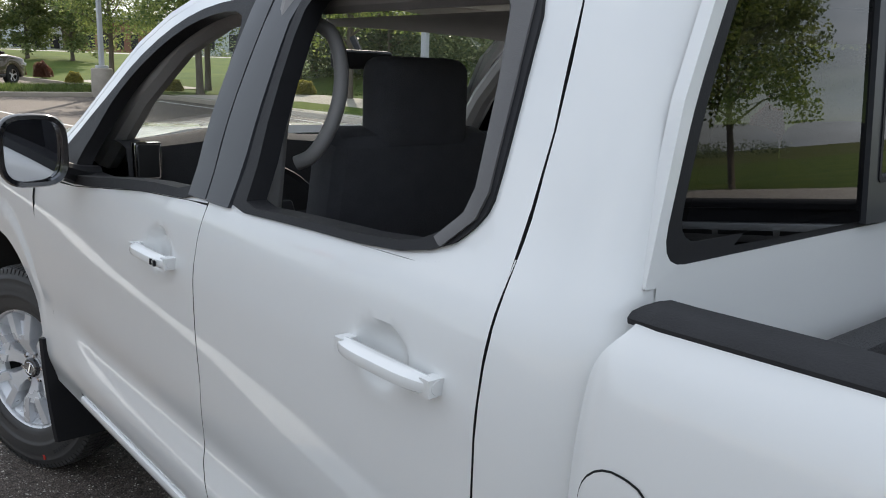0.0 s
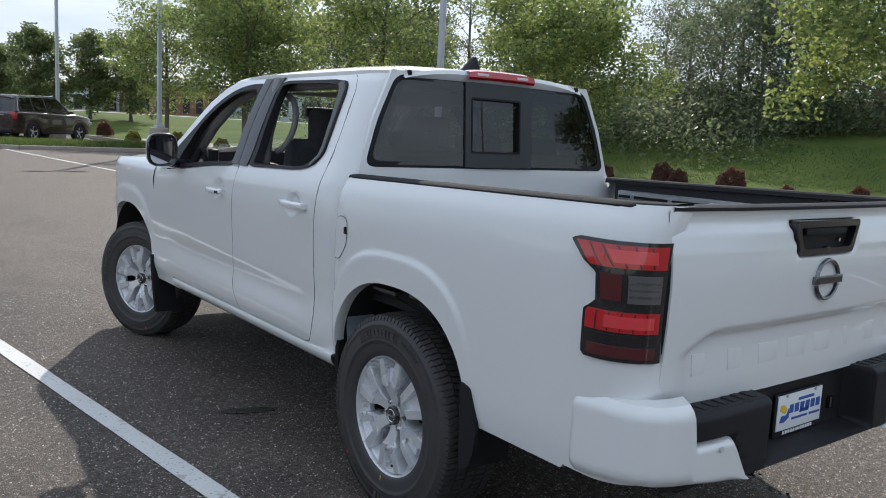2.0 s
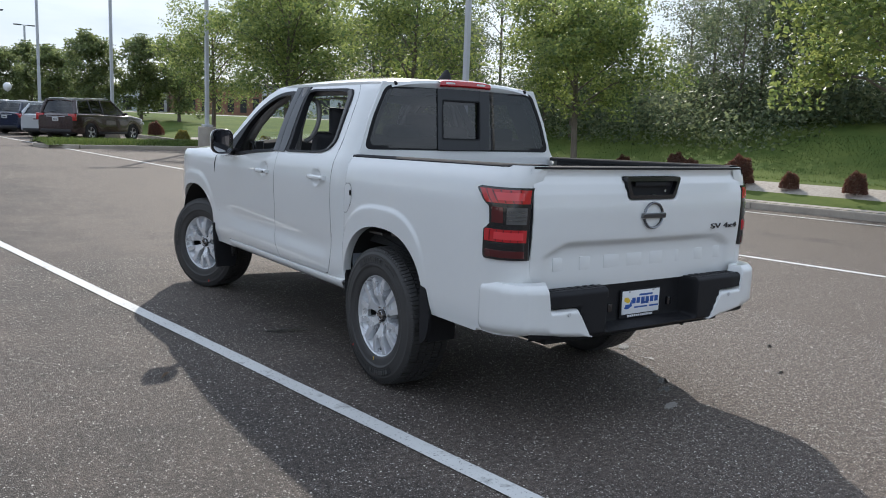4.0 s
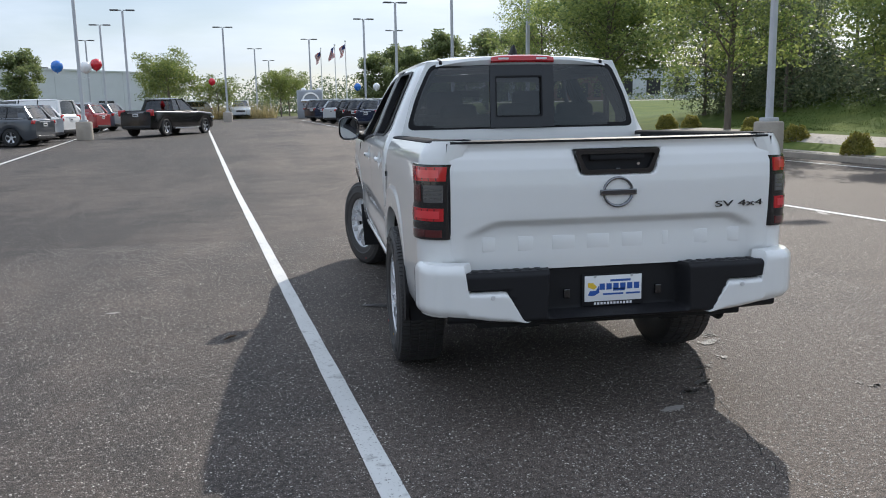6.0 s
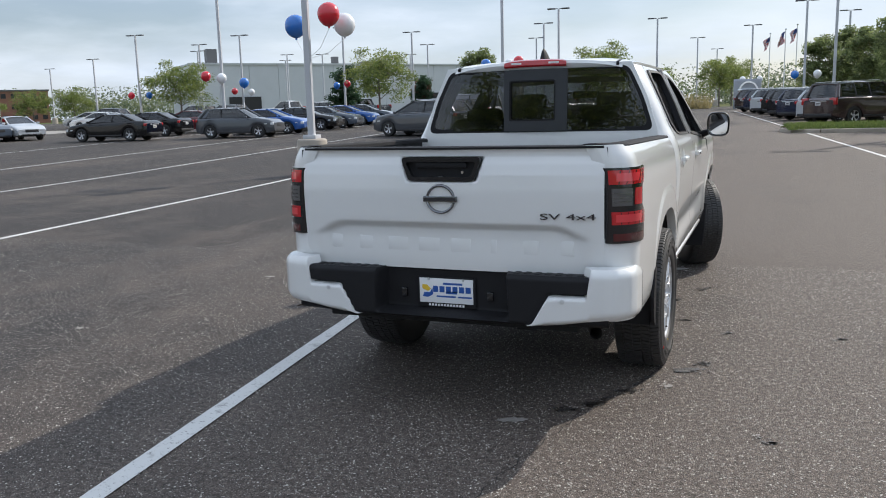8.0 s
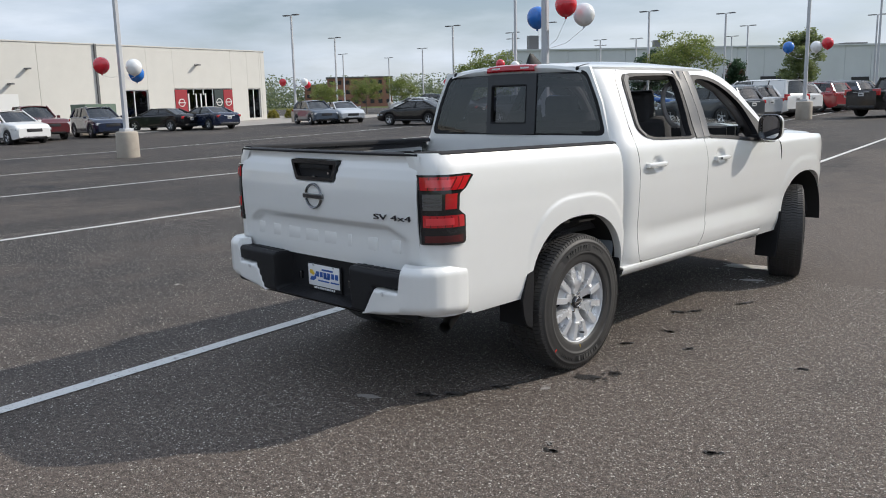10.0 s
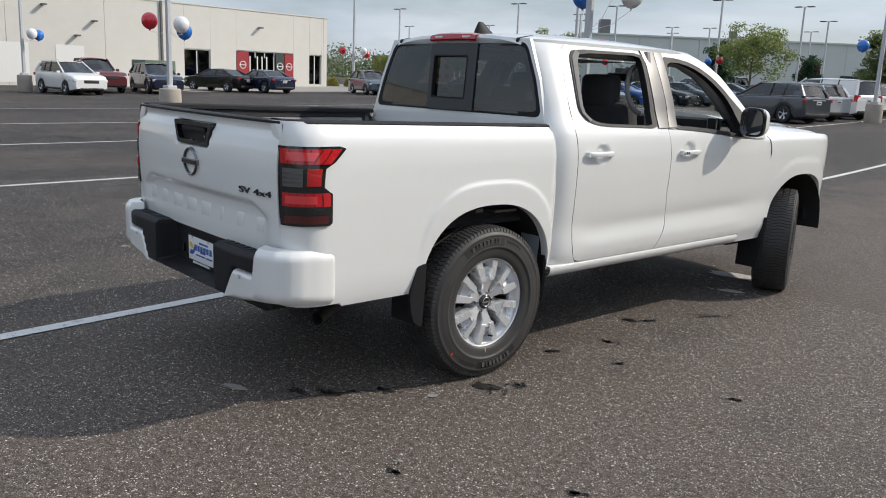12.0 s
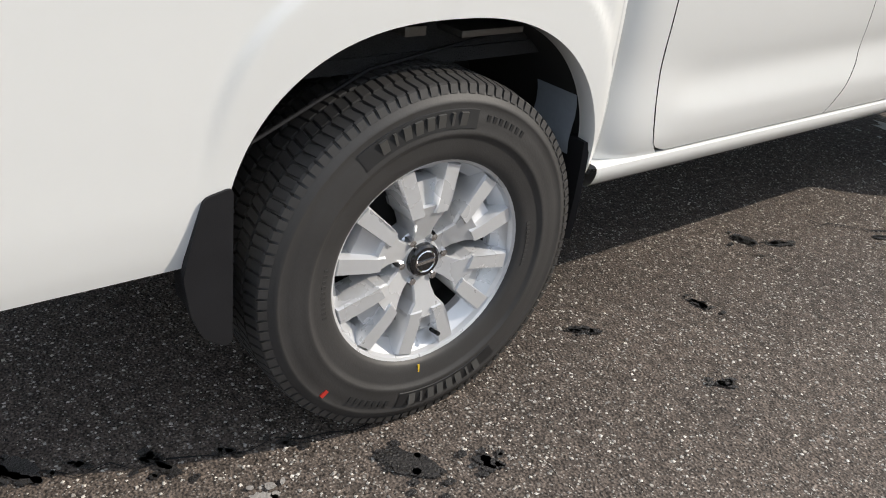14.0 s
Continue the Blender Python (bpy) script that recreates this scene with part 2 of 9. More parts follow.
def worn_paint_material(name):
    """Road paint worn off the tops of the stones, with the binder showing through in pits and scuffs."""
    m = bpy.data.materials.new(name)
    m.use_nodes = True
    t = m.node_tree
    lk = t.links.new
    b = t.nodes["Principled BSDF"]
    b.inputs["Roughness"].default_value = 0.75
    co = t.nodes.new("ShaderNodeTexCoord")
    facs = []
    for scale, detail, lo, hi in ((75.0, 3.0, 0.60, 0.70), (9.0, 6.0, 0.60, 0.82)):
        n = t.nodes.new("ShaderNodeTexNoise")
        n.inputs["Scale"].default_value = scale
        n.inputs["Detail"].default_value = detail
        n.inputs["Roughness"].default_value = 0.62
        lk(co.outputs["Object"], n.inputs["Vector"])
        r = t.nodes.new("ShaderNodeMapRange")
        r.inputs["From Min"].default_value = lo
        r.inputs["From Max"].default_value = hi
        lk(n.outputs["Fac"], r.inputs["Value"])
        facs.append(r.outputs["Result"])
    mx = t.nodes.new("ShaderNodeMath")
    mx.operation = "MAXIMUM"
    lk(facs[0], mx.inputs[0])
    lk(facs[1], mx.inputs[1])
    tone = t.nodes.new("ShaderNodeTexNoise")
    tone.inputs["Scale"].default_value = 2.2
    tone.inputs["Detail"].default_value = 5.0
    lk(co.outputs["Object"], tone.inputs["Vector"])
    white = t.nodes.new("ShaderNodeMix")
    white.data_type = "RGBA"
    white.inputs["A"].default_value = (0.50, 0.50, 0.49, 1)
    white.inputs["B"].default_value = (0.70, 0.70, 0.68, 1)
    lk(tone.outputs["Fac"], white.inputs["Factor"])
    mix = t.nodes.new("ShaderNodeMix")
    mix.data_type = "RGBA"
    mix.inputs["B"].default_value = (0.10, 0.095, 0.09, 1)
    lk(white.outputs["Result"], mix.inputs["A"])
    lk(mx.outputs[0], mix.inputs["Factor"])
    lk(mix.outputs["Result"], b.inputs["Base Color"])
    bp = t.nodes.new("ShaderNodeBump")
    bp.inputs["Strength"].default_value = 0.5
    bp.inputs["Distance"].default_value = 0.006
    bp.invert = True
    lk(mx.outputs[0], bp.inputs["Height"])
    lk(bp.outputs["Normal"], b.inputs["Normal"])
    return m


M_LINE = worn_paint_material("road_paint")
M_CONCRETE = material("concrete", (0.36, 0.32, 0.27), 0.85, vary=0.14, scale=3.0, bump=0.4, bump_scale=90)
M_KERB = material("kerb_concrete", (0.40, 0.35, 0.29), 0.85, vary=0.16, scale=2.0, bump=0.4, bump_scale=70)
M_GRASS = material("mown_grass", (0.060, 0.098, 0.024), 0.95, spec=0.06, scale=0.6, color2=(0.125, 0.155, 0.042), bump=0.9, bump_scale=30)
M_FIELD = material("far_field_grass", (0.070, 0.090, 0.028), 0.95, spec=0.06, scale=0.05, color2=(0.125, 0.125, 0.050))
M_MULCH = material("stone_mulch", (0.28, 0.25, 0.22), 0.9, scale=14.0, color2=(0.46, 0.42, 0.38), bump=1.0, bump_scale=40)
M_PEARL = material("white_pearl_paint", (0.77, 0.775, 0.765), 0.32, vary=0.012, scale=2.0, coat=1.0, spec=0.5)
M_BLACK_PLASTIC = material("black_plastic", (0.015, 0.015, 0.017), 0.55, spec=0.22, vary=0.1, scale=20, bump=0.10, bump_scale=500)
M_GLOSS_BLACK = material("gloss_black", (0.012, 0.012, 0.014), 0.12, coat=0.6)
M_RUBBER = material("tyre_rubber", (0.038, 0.0365, 0.036), 0.55, vary=0.16, scale=9, bump=0.06, bump_scale=220)
M_ALLOY = material("silver_alloy", (0.67, 0.68, 0.70), 0.28, metal=0.40, vary=0.04, scale=9, coat=0.4)
M_CHROME = material("chrome", (0.75, 0.75, 0.76), 0.08, metal=1.0)
M_STEEL = material("galvanised_steel", (0.55, 0.56, 0.57), 0.38, metal=0.9, vary=0.08, scale=14)
M_INNER = material("primed_inner_metal", (0.30, 0.33, 0.37), 0.5, vary=0.1, scale=12)
M_EXHAUST = material("sooty_steel", (0.16, 0.15, 0.14), 0.45, metal=0.8, vary=0.2, scale=20)
M_DASH = material("matte_black_dash", (0.040, 0.040, 0.042), 0.85, spec=0.1, vary=0.1, scale=20, bump=0.2, bump_scale=300)
M_LINER = material("black_bed_liner", (0.026, 0.026, 0.028), 0.7, vary=0.2, scale=16, bump=0.6, bump_scale=240)
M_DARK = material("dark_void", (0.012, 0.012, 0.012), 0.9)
M_CLOTH = material("charcoal_seat_cloth", (0.075, 0.075, 0.082), 0.85, vary=0.15, scale=20, bump=0.4, bump_scale=400)
M_TRIM_GREY = material("grey_interior_trim", (0.26, 0.25, 0.245), 0.6, vary=0.06, scale=10, bump=0.2, bump_scale=300)
M_SASH = material("grey_sash_plastic", (0.115, 0.112, 0.112), 0.6, vary=0.08, scale=20, bump=0.2, bump_scale=400)
M_PILLAR = material("satin_pillar_black", (0.028, 0.030, 0.035), 0.35, vary=0.08, scale=20)
M_HEADLINER = material("grey_headliner", (0.42, 0.41, 0.40), 0.9, vary=0.05, scale=10)
M_RED_LENS = material("red_lens", (0.50, 0.012, 0.018), 0.10, coat=1.0, sub=0.0)
M_RED_CELL = material("lit_red_cell", (0.72, 0.05, 0.06), 0.12, coat=1.0)
M_DARK_RED_LENS = material("dim_red_lens", (0.085, 0.008, 0.010), 0.10, coat=1.0)
M_SMOKE_LENS = material("smoked_lens", (0.10, 0.10, 0.10), 0.12, coat=1.0)
M_TINT = glass_material("tinted_glass", (0.17, 0.17, 0.19), 1.0, 1.68)
M_CLEAR = glass_material("clear_glass", (0.90, 0.94, 0.92))
M_MIRROR = material("mirror_silver", (0.62, 0.63, 0.66), 0.02, metal=1.0)
M_PLATE_WHITE = material("plate_white", (0.78, 0.79, 0.80), 0.4)
M_BLUE_INK = material("blue_ink", (0.02, 0.09, 0.36), 0.4)
M_YELLOW_INK = material("yellow_ink", (0.75, 0.50, 0.04), 0.4)
M_RED_INK = material("red_paint_dot", (0.45, 0.03, 0.02), 0.5)
M_RUBBER_WORN = material("worn_grey_rubber", (0.060, 0.058, 0.055), 0.6, vary=0.1, scale=20)
M_RUBBER_DARK = material("fresh_black_rubber", (0.016, 0.016, 0.017), 0.55, vary=0.1, scale=20)
M_BADGE = material("dark_chrome_badge", (0.10, 0.10, 0.11), 0.2, metal=0.8)
M_SATIN = material("satin_badge_silver", (0.20, 0.205, 0.215), 0.2, metal=0.9)
M_POLE = material("painted_pole", (0.50, 0.51, 0.53), 0.5, vary=0.06, scale=3)
M_FIXTURE = material("lamp_head_bronze", (0.10, 0.10, 0.105), 0.5)
M_BARK = material("bark", (0.10, 0.08, 0.065), 0.9, scale=9, color2=(0.20, 0.17, 0.14), bump=1.0, bump_scale=25, stretch=(1, 1, 0.25))
M_ROADWAY = material("pale_concrete_road", (0.30, 0.28, 0.255), 0.85, vary=0.1, scale=0.4)


def leaf_material(name, color, color2):
    """Leaves: varied from leaf to leaf, with light shining through them."""
    m = bpy.data.materials.new(name)
    m.use_nodes = True
    t = m.node_tree
    lk = t.links.new
    b = t.nodes["Principled BSDF"]
    out = t.nodes["Material Output"]
    b.inputs["Roughness"].default_value = 0.45
    geo = t.nodes.new("ShaderNodeNewGeometry")
    mx = t.nodes.new("ShaderNodeMix")
    mx.data_type = "RGBA"
    mx.inputs["A"].default_value = (*color, 1)
    mx.inputs["B"].default_value = (*color2, 1)
    lk(geo.outputs["Random Per Island"], mx.inputs["Factor"])
    lk(mx.outputs["Result"], b.inputs["Base Color"])
    tl = t.nodes.new("ShaderNodeBsdfTranslucent")
    br = t.nodes.new("ShaderNodeHueSaturation")
    br.inputs["Value"].default_value = 1.6
    lk(mx.outputs["Result"], br.inputs["Color"])
    lk(br.outputs["Color"], tl.inputs["Color"])
    ms = t.nodes.new("ShaderNodeMixShader")
    ms.inputs["Fac"].default_value = 0.50
    lk(b.outputs["BSDF"], ms.inputs[1])
    lk(tl.outputs["BSDF"], ms.inputs[2])
    lk(ms.outputs["Shader"], out.inputs["Surface"])
    return m


M_LEAF = leaf_material("maple_leaves", (0.080, 0.130, 0.044), (0.310, 0.345, 0.105))
M_LEAF_YELLOW = leaf_material("locust_leaves", (0.075, 0.115, 0.032), (0.215, 0.240, 0.065))
M_LEAF_DARK = leaf_material("wood_leaves", (0.060, 0.088, 0.054), (0.190, 0.215, 0.112))
M_LEAF_RED = leaf_material("barberry_leaves", (0.085, 0.036, 0.028), (0.175, 0.082, 0.056))
M_LEAF_OVAL = leaf_material("pear_leaves", (0.085, 0.120, 0.050), (0.225, 0.255, 0.100))
M_NEEDLE = leaf_material("spruce_needles", (0.020, 0.050, 0.022), (0.05, 0.09, 0.045))
M_STRAW = leaf_material("ornamental_grass", (0.20, 0.16, 0.07), (0.34, 0.29, 0.15))


# ---- mesh helpers ----
def finish(name, bm, mat, parent=None, label="", smooth=None, edge=None):
    me = bpy.data.meshes.new(name)
    bm.normal_update()
    bm.to_mesh(me)
    bm.free()
    me.materials.append(mat)
    if edge is not None:
        me.materials.append(edge)
    if smooth is not None:
        me.shade_smooth()
        me.set_sharp_from_angle(angle=radians(smooth))
    ob = new(name, me)
    if parent is not None:
        ob.parent = parent
    if label:
        ob["label"] = label
    return ob


def part(name, bm, mat, parent, label="", smooth=35, edge=None):
    return finish(name, bm, mat, parent, label, smooth, edge)


def empty(name, m=None):
    e = new(name)
    e.empty_display_size = 0.2
    if m is not None:
        e.matrix_world = m
    return e


def box_into(bm, center, size, rot=None, bevel=0.0, seg=2):
    r = bmesh.ops.create_cube(bm, size=1.0)
    m = Matrix.Translation(center) @ (rot or Matrix.Identity(4)) @ Matrix.Diagonal((*size, 1))
    bmesh.ops.transform(bm, matrix=m, verts=r["verts"])
    if bevel > 0:
        es = list({e for v in r["verts"] for e in v.link_edges})
        bmesh.ops.bevel(bm, geom=es, offset=bevel, segments=seg, profile=0.6, affect="EDGES")
    return bm


def boxes(*specs, bevel=0.0, seg=2):
    bm = bmesh.new()
    for sp in specs:
        box_into(bm, sp[0], sp[1], sp[2] if len(sp) > 2 else None, bevel, seg)
    return bm


def grid_into(bm, rows, close_u=False):
    """Faces over rows of points; returns the vertex rows."""
    vs = [[bm.verts.new(p) for p in r] for r in rows]
    for a, b in zip(vs, vs[1:]):
        n = len(a)
        for i in range(n if close_u else n - 1):
            j = (i + 1) % n
            try:
                bm.faces.new((a[i], a[j], b[j], b[i]))
            except ValueError:
                pass
    return vs


def orient(bm, toward):
    """Turns the faces so that most look the way of a vector."""
    bm.normal_update()
    s = sum((f.normal.dot(toward) * f.calc_area() for f in bm.faces), 0.0)
    if s < 0:
        bmesh.ops.reverse_faces(bm, faces=bm.faces[:])


def skirt(bm, depth, mat=0):
    """Folds the open edges of a skin inward along a vector: the returned edge of a pressed panel."""
    edges = [e for e in bm.edges if len(e.link_faces) == 1]
    made = {}
    for e in edges:
        f = e.link_faces[0]
        a, b = e.verts
        for l in f.loops:
            if l.edge == e:
                a, b = l.vert, l.link_loop_next.vert
        q = []
        for v in (a, b):
            if v not in made:
                made[v] = (bm.verts.new(v.co), bm.verts.new(v.co + Vector(depth)))
            q.append(made[v])
        nf = bm.faces.new((q[1][0], q[0][0], q[0][1], q[1][1]))
        nf.material_index = mat


def lathe(profile, n=48, axis="x"):
    """Turns (radius, along) pairs round an axis."""
    rows = []
    for k in range(n):
        a = 2 * math.pi * k / n
        c, s = math.cos(a), math.sin(a)
        rows.append([(w, r * c, r * s) if axis == "x" else (r * c, r * s, w) for r, w in profile])
    bm = bmesh.new()
    vs = [[bm.verts.new(p) for p in r] for r in rows]
    for k in range(n):
        a, b = vs[k], vs[(k + 1) % n]
        for i in range(len(profile) - 1):
            bm.faces.new((a[i], a[i + 1], b[i + 1], b[i]))
    return bm


def tube_into(bm, pts, radii, n=10, cap=True):
    """A tube along points."""
    pts = [Vector(p) for p in pts]
    rows = []
    side = None
    for i, p in enumerate(pts):
        d = (pts[min(i + 1, len(pts) - 1)] - pts[max(i - 1, 0)]).normalized()
        if side is None:
            side = d.orthogonal().normalized()
        side = (side - d * side.dot(d)).normalized()
        up = d.cross(side)
        r = radii[i] if isinstance(radii, (list, tuple)) else radii
        rows.append([p + side * (r * math.cos(2 * math.pi * k / n)) + up * (r * math.sin(2 * math.pi * k / n)) for k in range(n)])
    vs = grid_into(bm, rows, True)
    if cap:
        bm.faces.new(vs[0][::-1])
        bm.faces.new(vs[-1])
    return bm


def tube(pts, radii, n=10, cap=True):
    return tube_into(bmesh.new(), pts, radii, n, cap)


def prism(poly, depth, to3):
    """A plate: a flat outline (a, b) carried to 3D by to3(a, b, w), w from 0 to depth."""
    bm = bmesh.new()
    f = [bm.verts.new(to3(a, b, 0)) for a, b in poly]
    g = [bm.verts.new(to3(a, b, depth)) for a, b in poly]
    bm.faces.new(f)
    bm.faces.new(g[::-1])
    n = len(poly)
    for i in range(n):
        bm.faces.new((f[i], g[i], g[(i + 1) % n], f[(i + 1) % n]))
    bmesh.ops.recalc_face_normals(bm, faces=bm.faces[:])
    return bm


def text_mesh(body, size, depth):
    """Lettering in the built-in font as a mesh, middle at the origin, in the x-y plane."""
    cu = bpy.data.curves.new("lettering", "FONT")
    cu.body, cu.size, cu.extrude = body, size, depth
    cu.align_x, cu.align_y = "CENTER", "CENTER"
    ob = bpy.data.objects.new("lettering", cu)
    scene.collection.objects.link(ob)
    bpy.context.view_layer.update()
    me = bpy.data.meshes.new_from_object(ob.evaluated_get(bpy.context.evaluated_depsgraph_get()))
    bpy.data.objects.remove(ob)
    bpy.data.curves.remove(cu)
    bm = bmesh.new()
    bm.from_mesh(me)
    bpy.data.meshes.remove(me)
    return bm


# ---- ground ----
LOT = radians(7.1)
CA, SA = math.cos(LOT), math.sin(LOT)


def lot(p, q):
    """Lot coordinates (across, along) to the world."""
    return (CA * p - SA * q, SA * p + CA * q)


def to_lot(x, y):
    return (CA * x + SA * y, -SA * x + CA * y)


def ground_z(x, y):
    """The lot is level round the truck and climbs gently to the far end."""
    q = -SA * x + CA * y
    t = min(max(q - 9.0, 0.0), 69.0)
    return 0.016 * max(0.0, t - 3.0) if t > 6 else 0.016 * t * t / 12.0


def at(p, q, dz=0.0):
    x, y = lot(p, q)
    return Vector((x, y, ground_z(x, y) + dz))


def sheet(name, p0, p1, q0, q1, dz, mat, step, label="", zfun=None):
    ps = np.linspace(p0, p1, max(2, int(abs(p1 - p0) / step) + 1))
    qs = np.linspace(q0, q1, max(2, int(abs(q1 - q0) / step) + 1))
    bm = bmesh.new()
    grid_into(bm, [[at(p, q, dz + (zfun(p, q) if zfun else 0.0)) for p in ps] for q in qs])
    orient(bm, Vector((0, 0, 1)))
    ob = finish(name, bm, mat, None, label, 60)
    return tagged(ob, label, "", "", "structure")


def flat_sheet():
    """Open ground to the horizon, a little below the lot."""
    bm = bmesh.new()
    pts = sorted(set([-2500, -1200, -600, -300] + list(range(-200, 201, 10)) + [300, 600, 1200, 2500]))
    grid_into(bm, [[at(p, q, -0.06) for p in pts] for q in pts])
    orient(bm, Vector((0, 0, 1)))
    return tagged(finish("ground", bm, M_FIELD, None, "", 60), "open grassy ground reaching the horizon", "ground", "", "structure")


flat_sheet()
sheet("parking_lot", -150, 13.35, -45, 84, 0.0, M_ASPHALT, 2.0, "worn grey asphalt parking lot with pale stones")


def stripe(p0, q0, p1, q1, width=0.105, seg=2.0):
    n = max(1, int(math.hypot(p1 - p0, q1 - q0) / seg))
    dx, dy = p1 - p0, q1 - q0
    l = math.hypot(dx, dy)
    nx, ny = -dy / l * width / 2, dx / l * width / 2
    bm = bmesh.new()
    rows = []
    rnd = random.Random(int(p0 * 31 + q0 * 17) & 0xFFFF)
    n *= 4
    for k in range(n + 1):
        t = k / n
        e = rnd.uniform(-0.05, 0.05)
        rows.append([at(p0 + dx * t + s * nx * (1 + e), q0 + dy * t + s * ny * (1 - e), 0.006) for s in (-1, 1)])
    grid_into(bm, rows)
    orient(bm, Vector((0, 0, 1)))
    return tagged(finish("painted_line", bm, M_LINE, None), "white painted parking line on asphalt", "road marking", "lot markings", "structure")


stripe(-1.33, -20, -1.33, 62)
stripe(-7.45, -20, -7.45, 62)
stripe(-13.0, -20, -13.0, 62)
stripe(-18.6, -20, -18.6, 62)
stripe(-26.0, -20, -26.0, 62)
stripe(6.15, -20, 6.15, 62)
stripe(12.35, -20, 12.35, 27)


# ---- the pickup truck: rear axle at the origin, nose to +y ----
_zp = [0.40, 0.50, 0.56, 0.64, 0.74, 0.85, 1.00, 1.12, 1.22, 1.27, 1.31, 1.36, 1.45, 1.60, 1.74, 1.785, 1.81]
_xp = [0.85, 0.872, 0.893, 0.893, 0.888, 0.900, 0.910, 0.912, 0.900, 0.885, 0.865, 0.835, 0.797, 0.727, 0.655, 0.615, 0.53]
_zt = np.arange(0.30, 1.90, 0.005)
_k = np.exp(-0.5 * (np.arange(-12, 13) / 4.0) ** 2)
_xt = np.convolve(np.pad(np.interp(_zt, _zp, _xp), 12, mode="edge"), _k / _k.sum(), mode="valid")
_bed_x = np.convolve(np.pad(np.interp(_zt, [0.3, 0.48, 0.54, 0.62, 0.8, 1.0, 1.14, 1.22, 1.265, 1.295, 1.32], [0.86, 0.876, 0.893, 0.902, 0.906, 0.908, 0.904, 0.892, 0.878, 0.858, 0.835]), 12, mode="edge"), _k / _k.sum(), mode="valid")


def smooth01(a, b, x):
    t = min(1.0, max(0.0, (x - a) / (b - a)))
    return t * t * (3 - 2 * t)


REAR_ARCH = (0.005, 0.45, 0.458, 0.465, 2.45)
FRONT_ARCH = (3.345, 0.45, 0.475, 0.475, 2.4)


def arch_rho(y, z, arch, grow=1.0):
    cy, cz, a, b, n = arch
    return (abs((y - cy) / (a * grow)) ** n + abs(max(z - cz, 0.0) / (b * grow)) ** n) ** (1 / n) if z > cz else abs((y - cy) / (a * grow))


def flare(y, z):
    """The raised brow over each wheel opening."""
    out = 0.0
    for cy, cz, a, b, n in ((0.01, 0.50, 0.492, 0.538, 2.8), (3.36, 0.50, 0.525, 0.545, 2.7)):
        if z > cz:
            rho = (abs((y - cy) / a) ** n + abs((z - cz) / b) ** n) ** (1 / n)
        else:
            rho = abs((y - cy) / a)
        fade = smooth01(0.62, 0.98, z) if y < cy else smooth01(0.45, 0.75, z)
        out = max(out, 0.010 * (1 - smooth01(0.972, 1.004, rho)) * fade)
    return out


def body_x(y, z):
    """Half width of the cab and front at a height."""
    x = float(np.interp(z, _zt, _xt))
    if z > 1.25:
        x -= 0.012 * max(0.0, y - 1.7) ** 1.3 * smooth01(1.25, 1.5, z)
    if y > 3.45:
        x -= 0.30 * ((y - 3.45) / 0.72) ** 2.6
    x += flare(y, z)
    return x


CORNER_Y, CORNER_A, CORNER_B = -1.0, 0.125, 0.145


def bed_lift(y):
    """The top of the bed side climbs a little toward the tailgate."""
    return 0.0165 * (0.46 - max(y, -1.1)) - 0.003


def bed_point(s, z, side, off=0.0):
    """A place on the outer skin of the bed: s runs back along the side and round the corner."""
    x0 = float(np.interp(z - bed_lift(s) * smooth01(1.10, 1.28, z), _zt, _bed_x)) + flare(s, z)
    if s > 0.43:
        x0 -= 0.032 * smooth01(0.43, 0.515, s) ** 2
    if s >= CORNER_Y:
        return Vector((side * (x0 + off), s, z))
    a = min(1.0, (CORNER_Y - s) / 0.216) * math.pi / 2
    x = x0 - CORNER_A * (1 - math.cos(a)) + off * math.cos(a)
    y = CORNER_Y - CORNER_B * math.sin(a) - off * math.sin(a)
    return Vector((side * x, y, z))


def trimmed(rows, yz, arch, mapper):
    """A skin from rows of (y, z) with a wheel opening cut out along its curve."""
    cy, cz, a, b, n = arch
    bm = bmesh.new()
    made = {}
    ni, nj = len(yz) - 1, len(yz[0]) - 1

    def gone(i, j):
        if not (0 <= i < ni and 0 <= j < nj):
            return None
        c = [yz[i][j], yz[i][j + 1], yz[i + 1][j + 1], yz[i + 1][j]]
        return arch_rho(sum(p[0] for p in c) / 4, sum(p[1] for p in c) / 4, arch) < 1.0

    def vert(i, j):
        if (i, j) not in made:
            y, z = yz[i][j]
            rho = arch_rho(y, z, arch)
            if rho < 1.0 or any(gone(i - a, j - b) for a in (0, 1) for b in (0, 1)):
                if z > cz:
                    y, z = cy + (y - cy) / max(rho, 1e-4), cz + (z - cz) / max(rho, 1e-4)
                else:
                    y = cy + math.copysign(a, y - cy)
            made[(i, j)] = bm.verts.new(mapper(y, z))
        return made[(i, j)]

    for i in range(len(yz) - 1):
        for j in range(len(yz[0]) - 1):
            c = [yz[i][j], yz[i][j + 1], yz[i + 1][j + 1], yz[i + 1][j]]
            if gone(i, j):
                continue
            try:
                bm.faces.new((vert(i, j), vert(i, j + 1), vert(i + 1, j + 1), vert(i + 1, j)))
            except ValueError:
                pass
    return bm


def arch_curve(arch, lo=0.47, n=44):
    cy, cz, a, b, e = arch
    pts = [(cy + a, lo)]
    for k in range(n + 1):
        t = math.pi * k / n
        c, s = math.cos(t), math.sin(t)
        pts.append((cy + a * math.copysign(abs(c) ** (2 / e), c), cz + b * abs(s) ** (2 / e)))
    pts.append((cy - a, lo))
    return pts


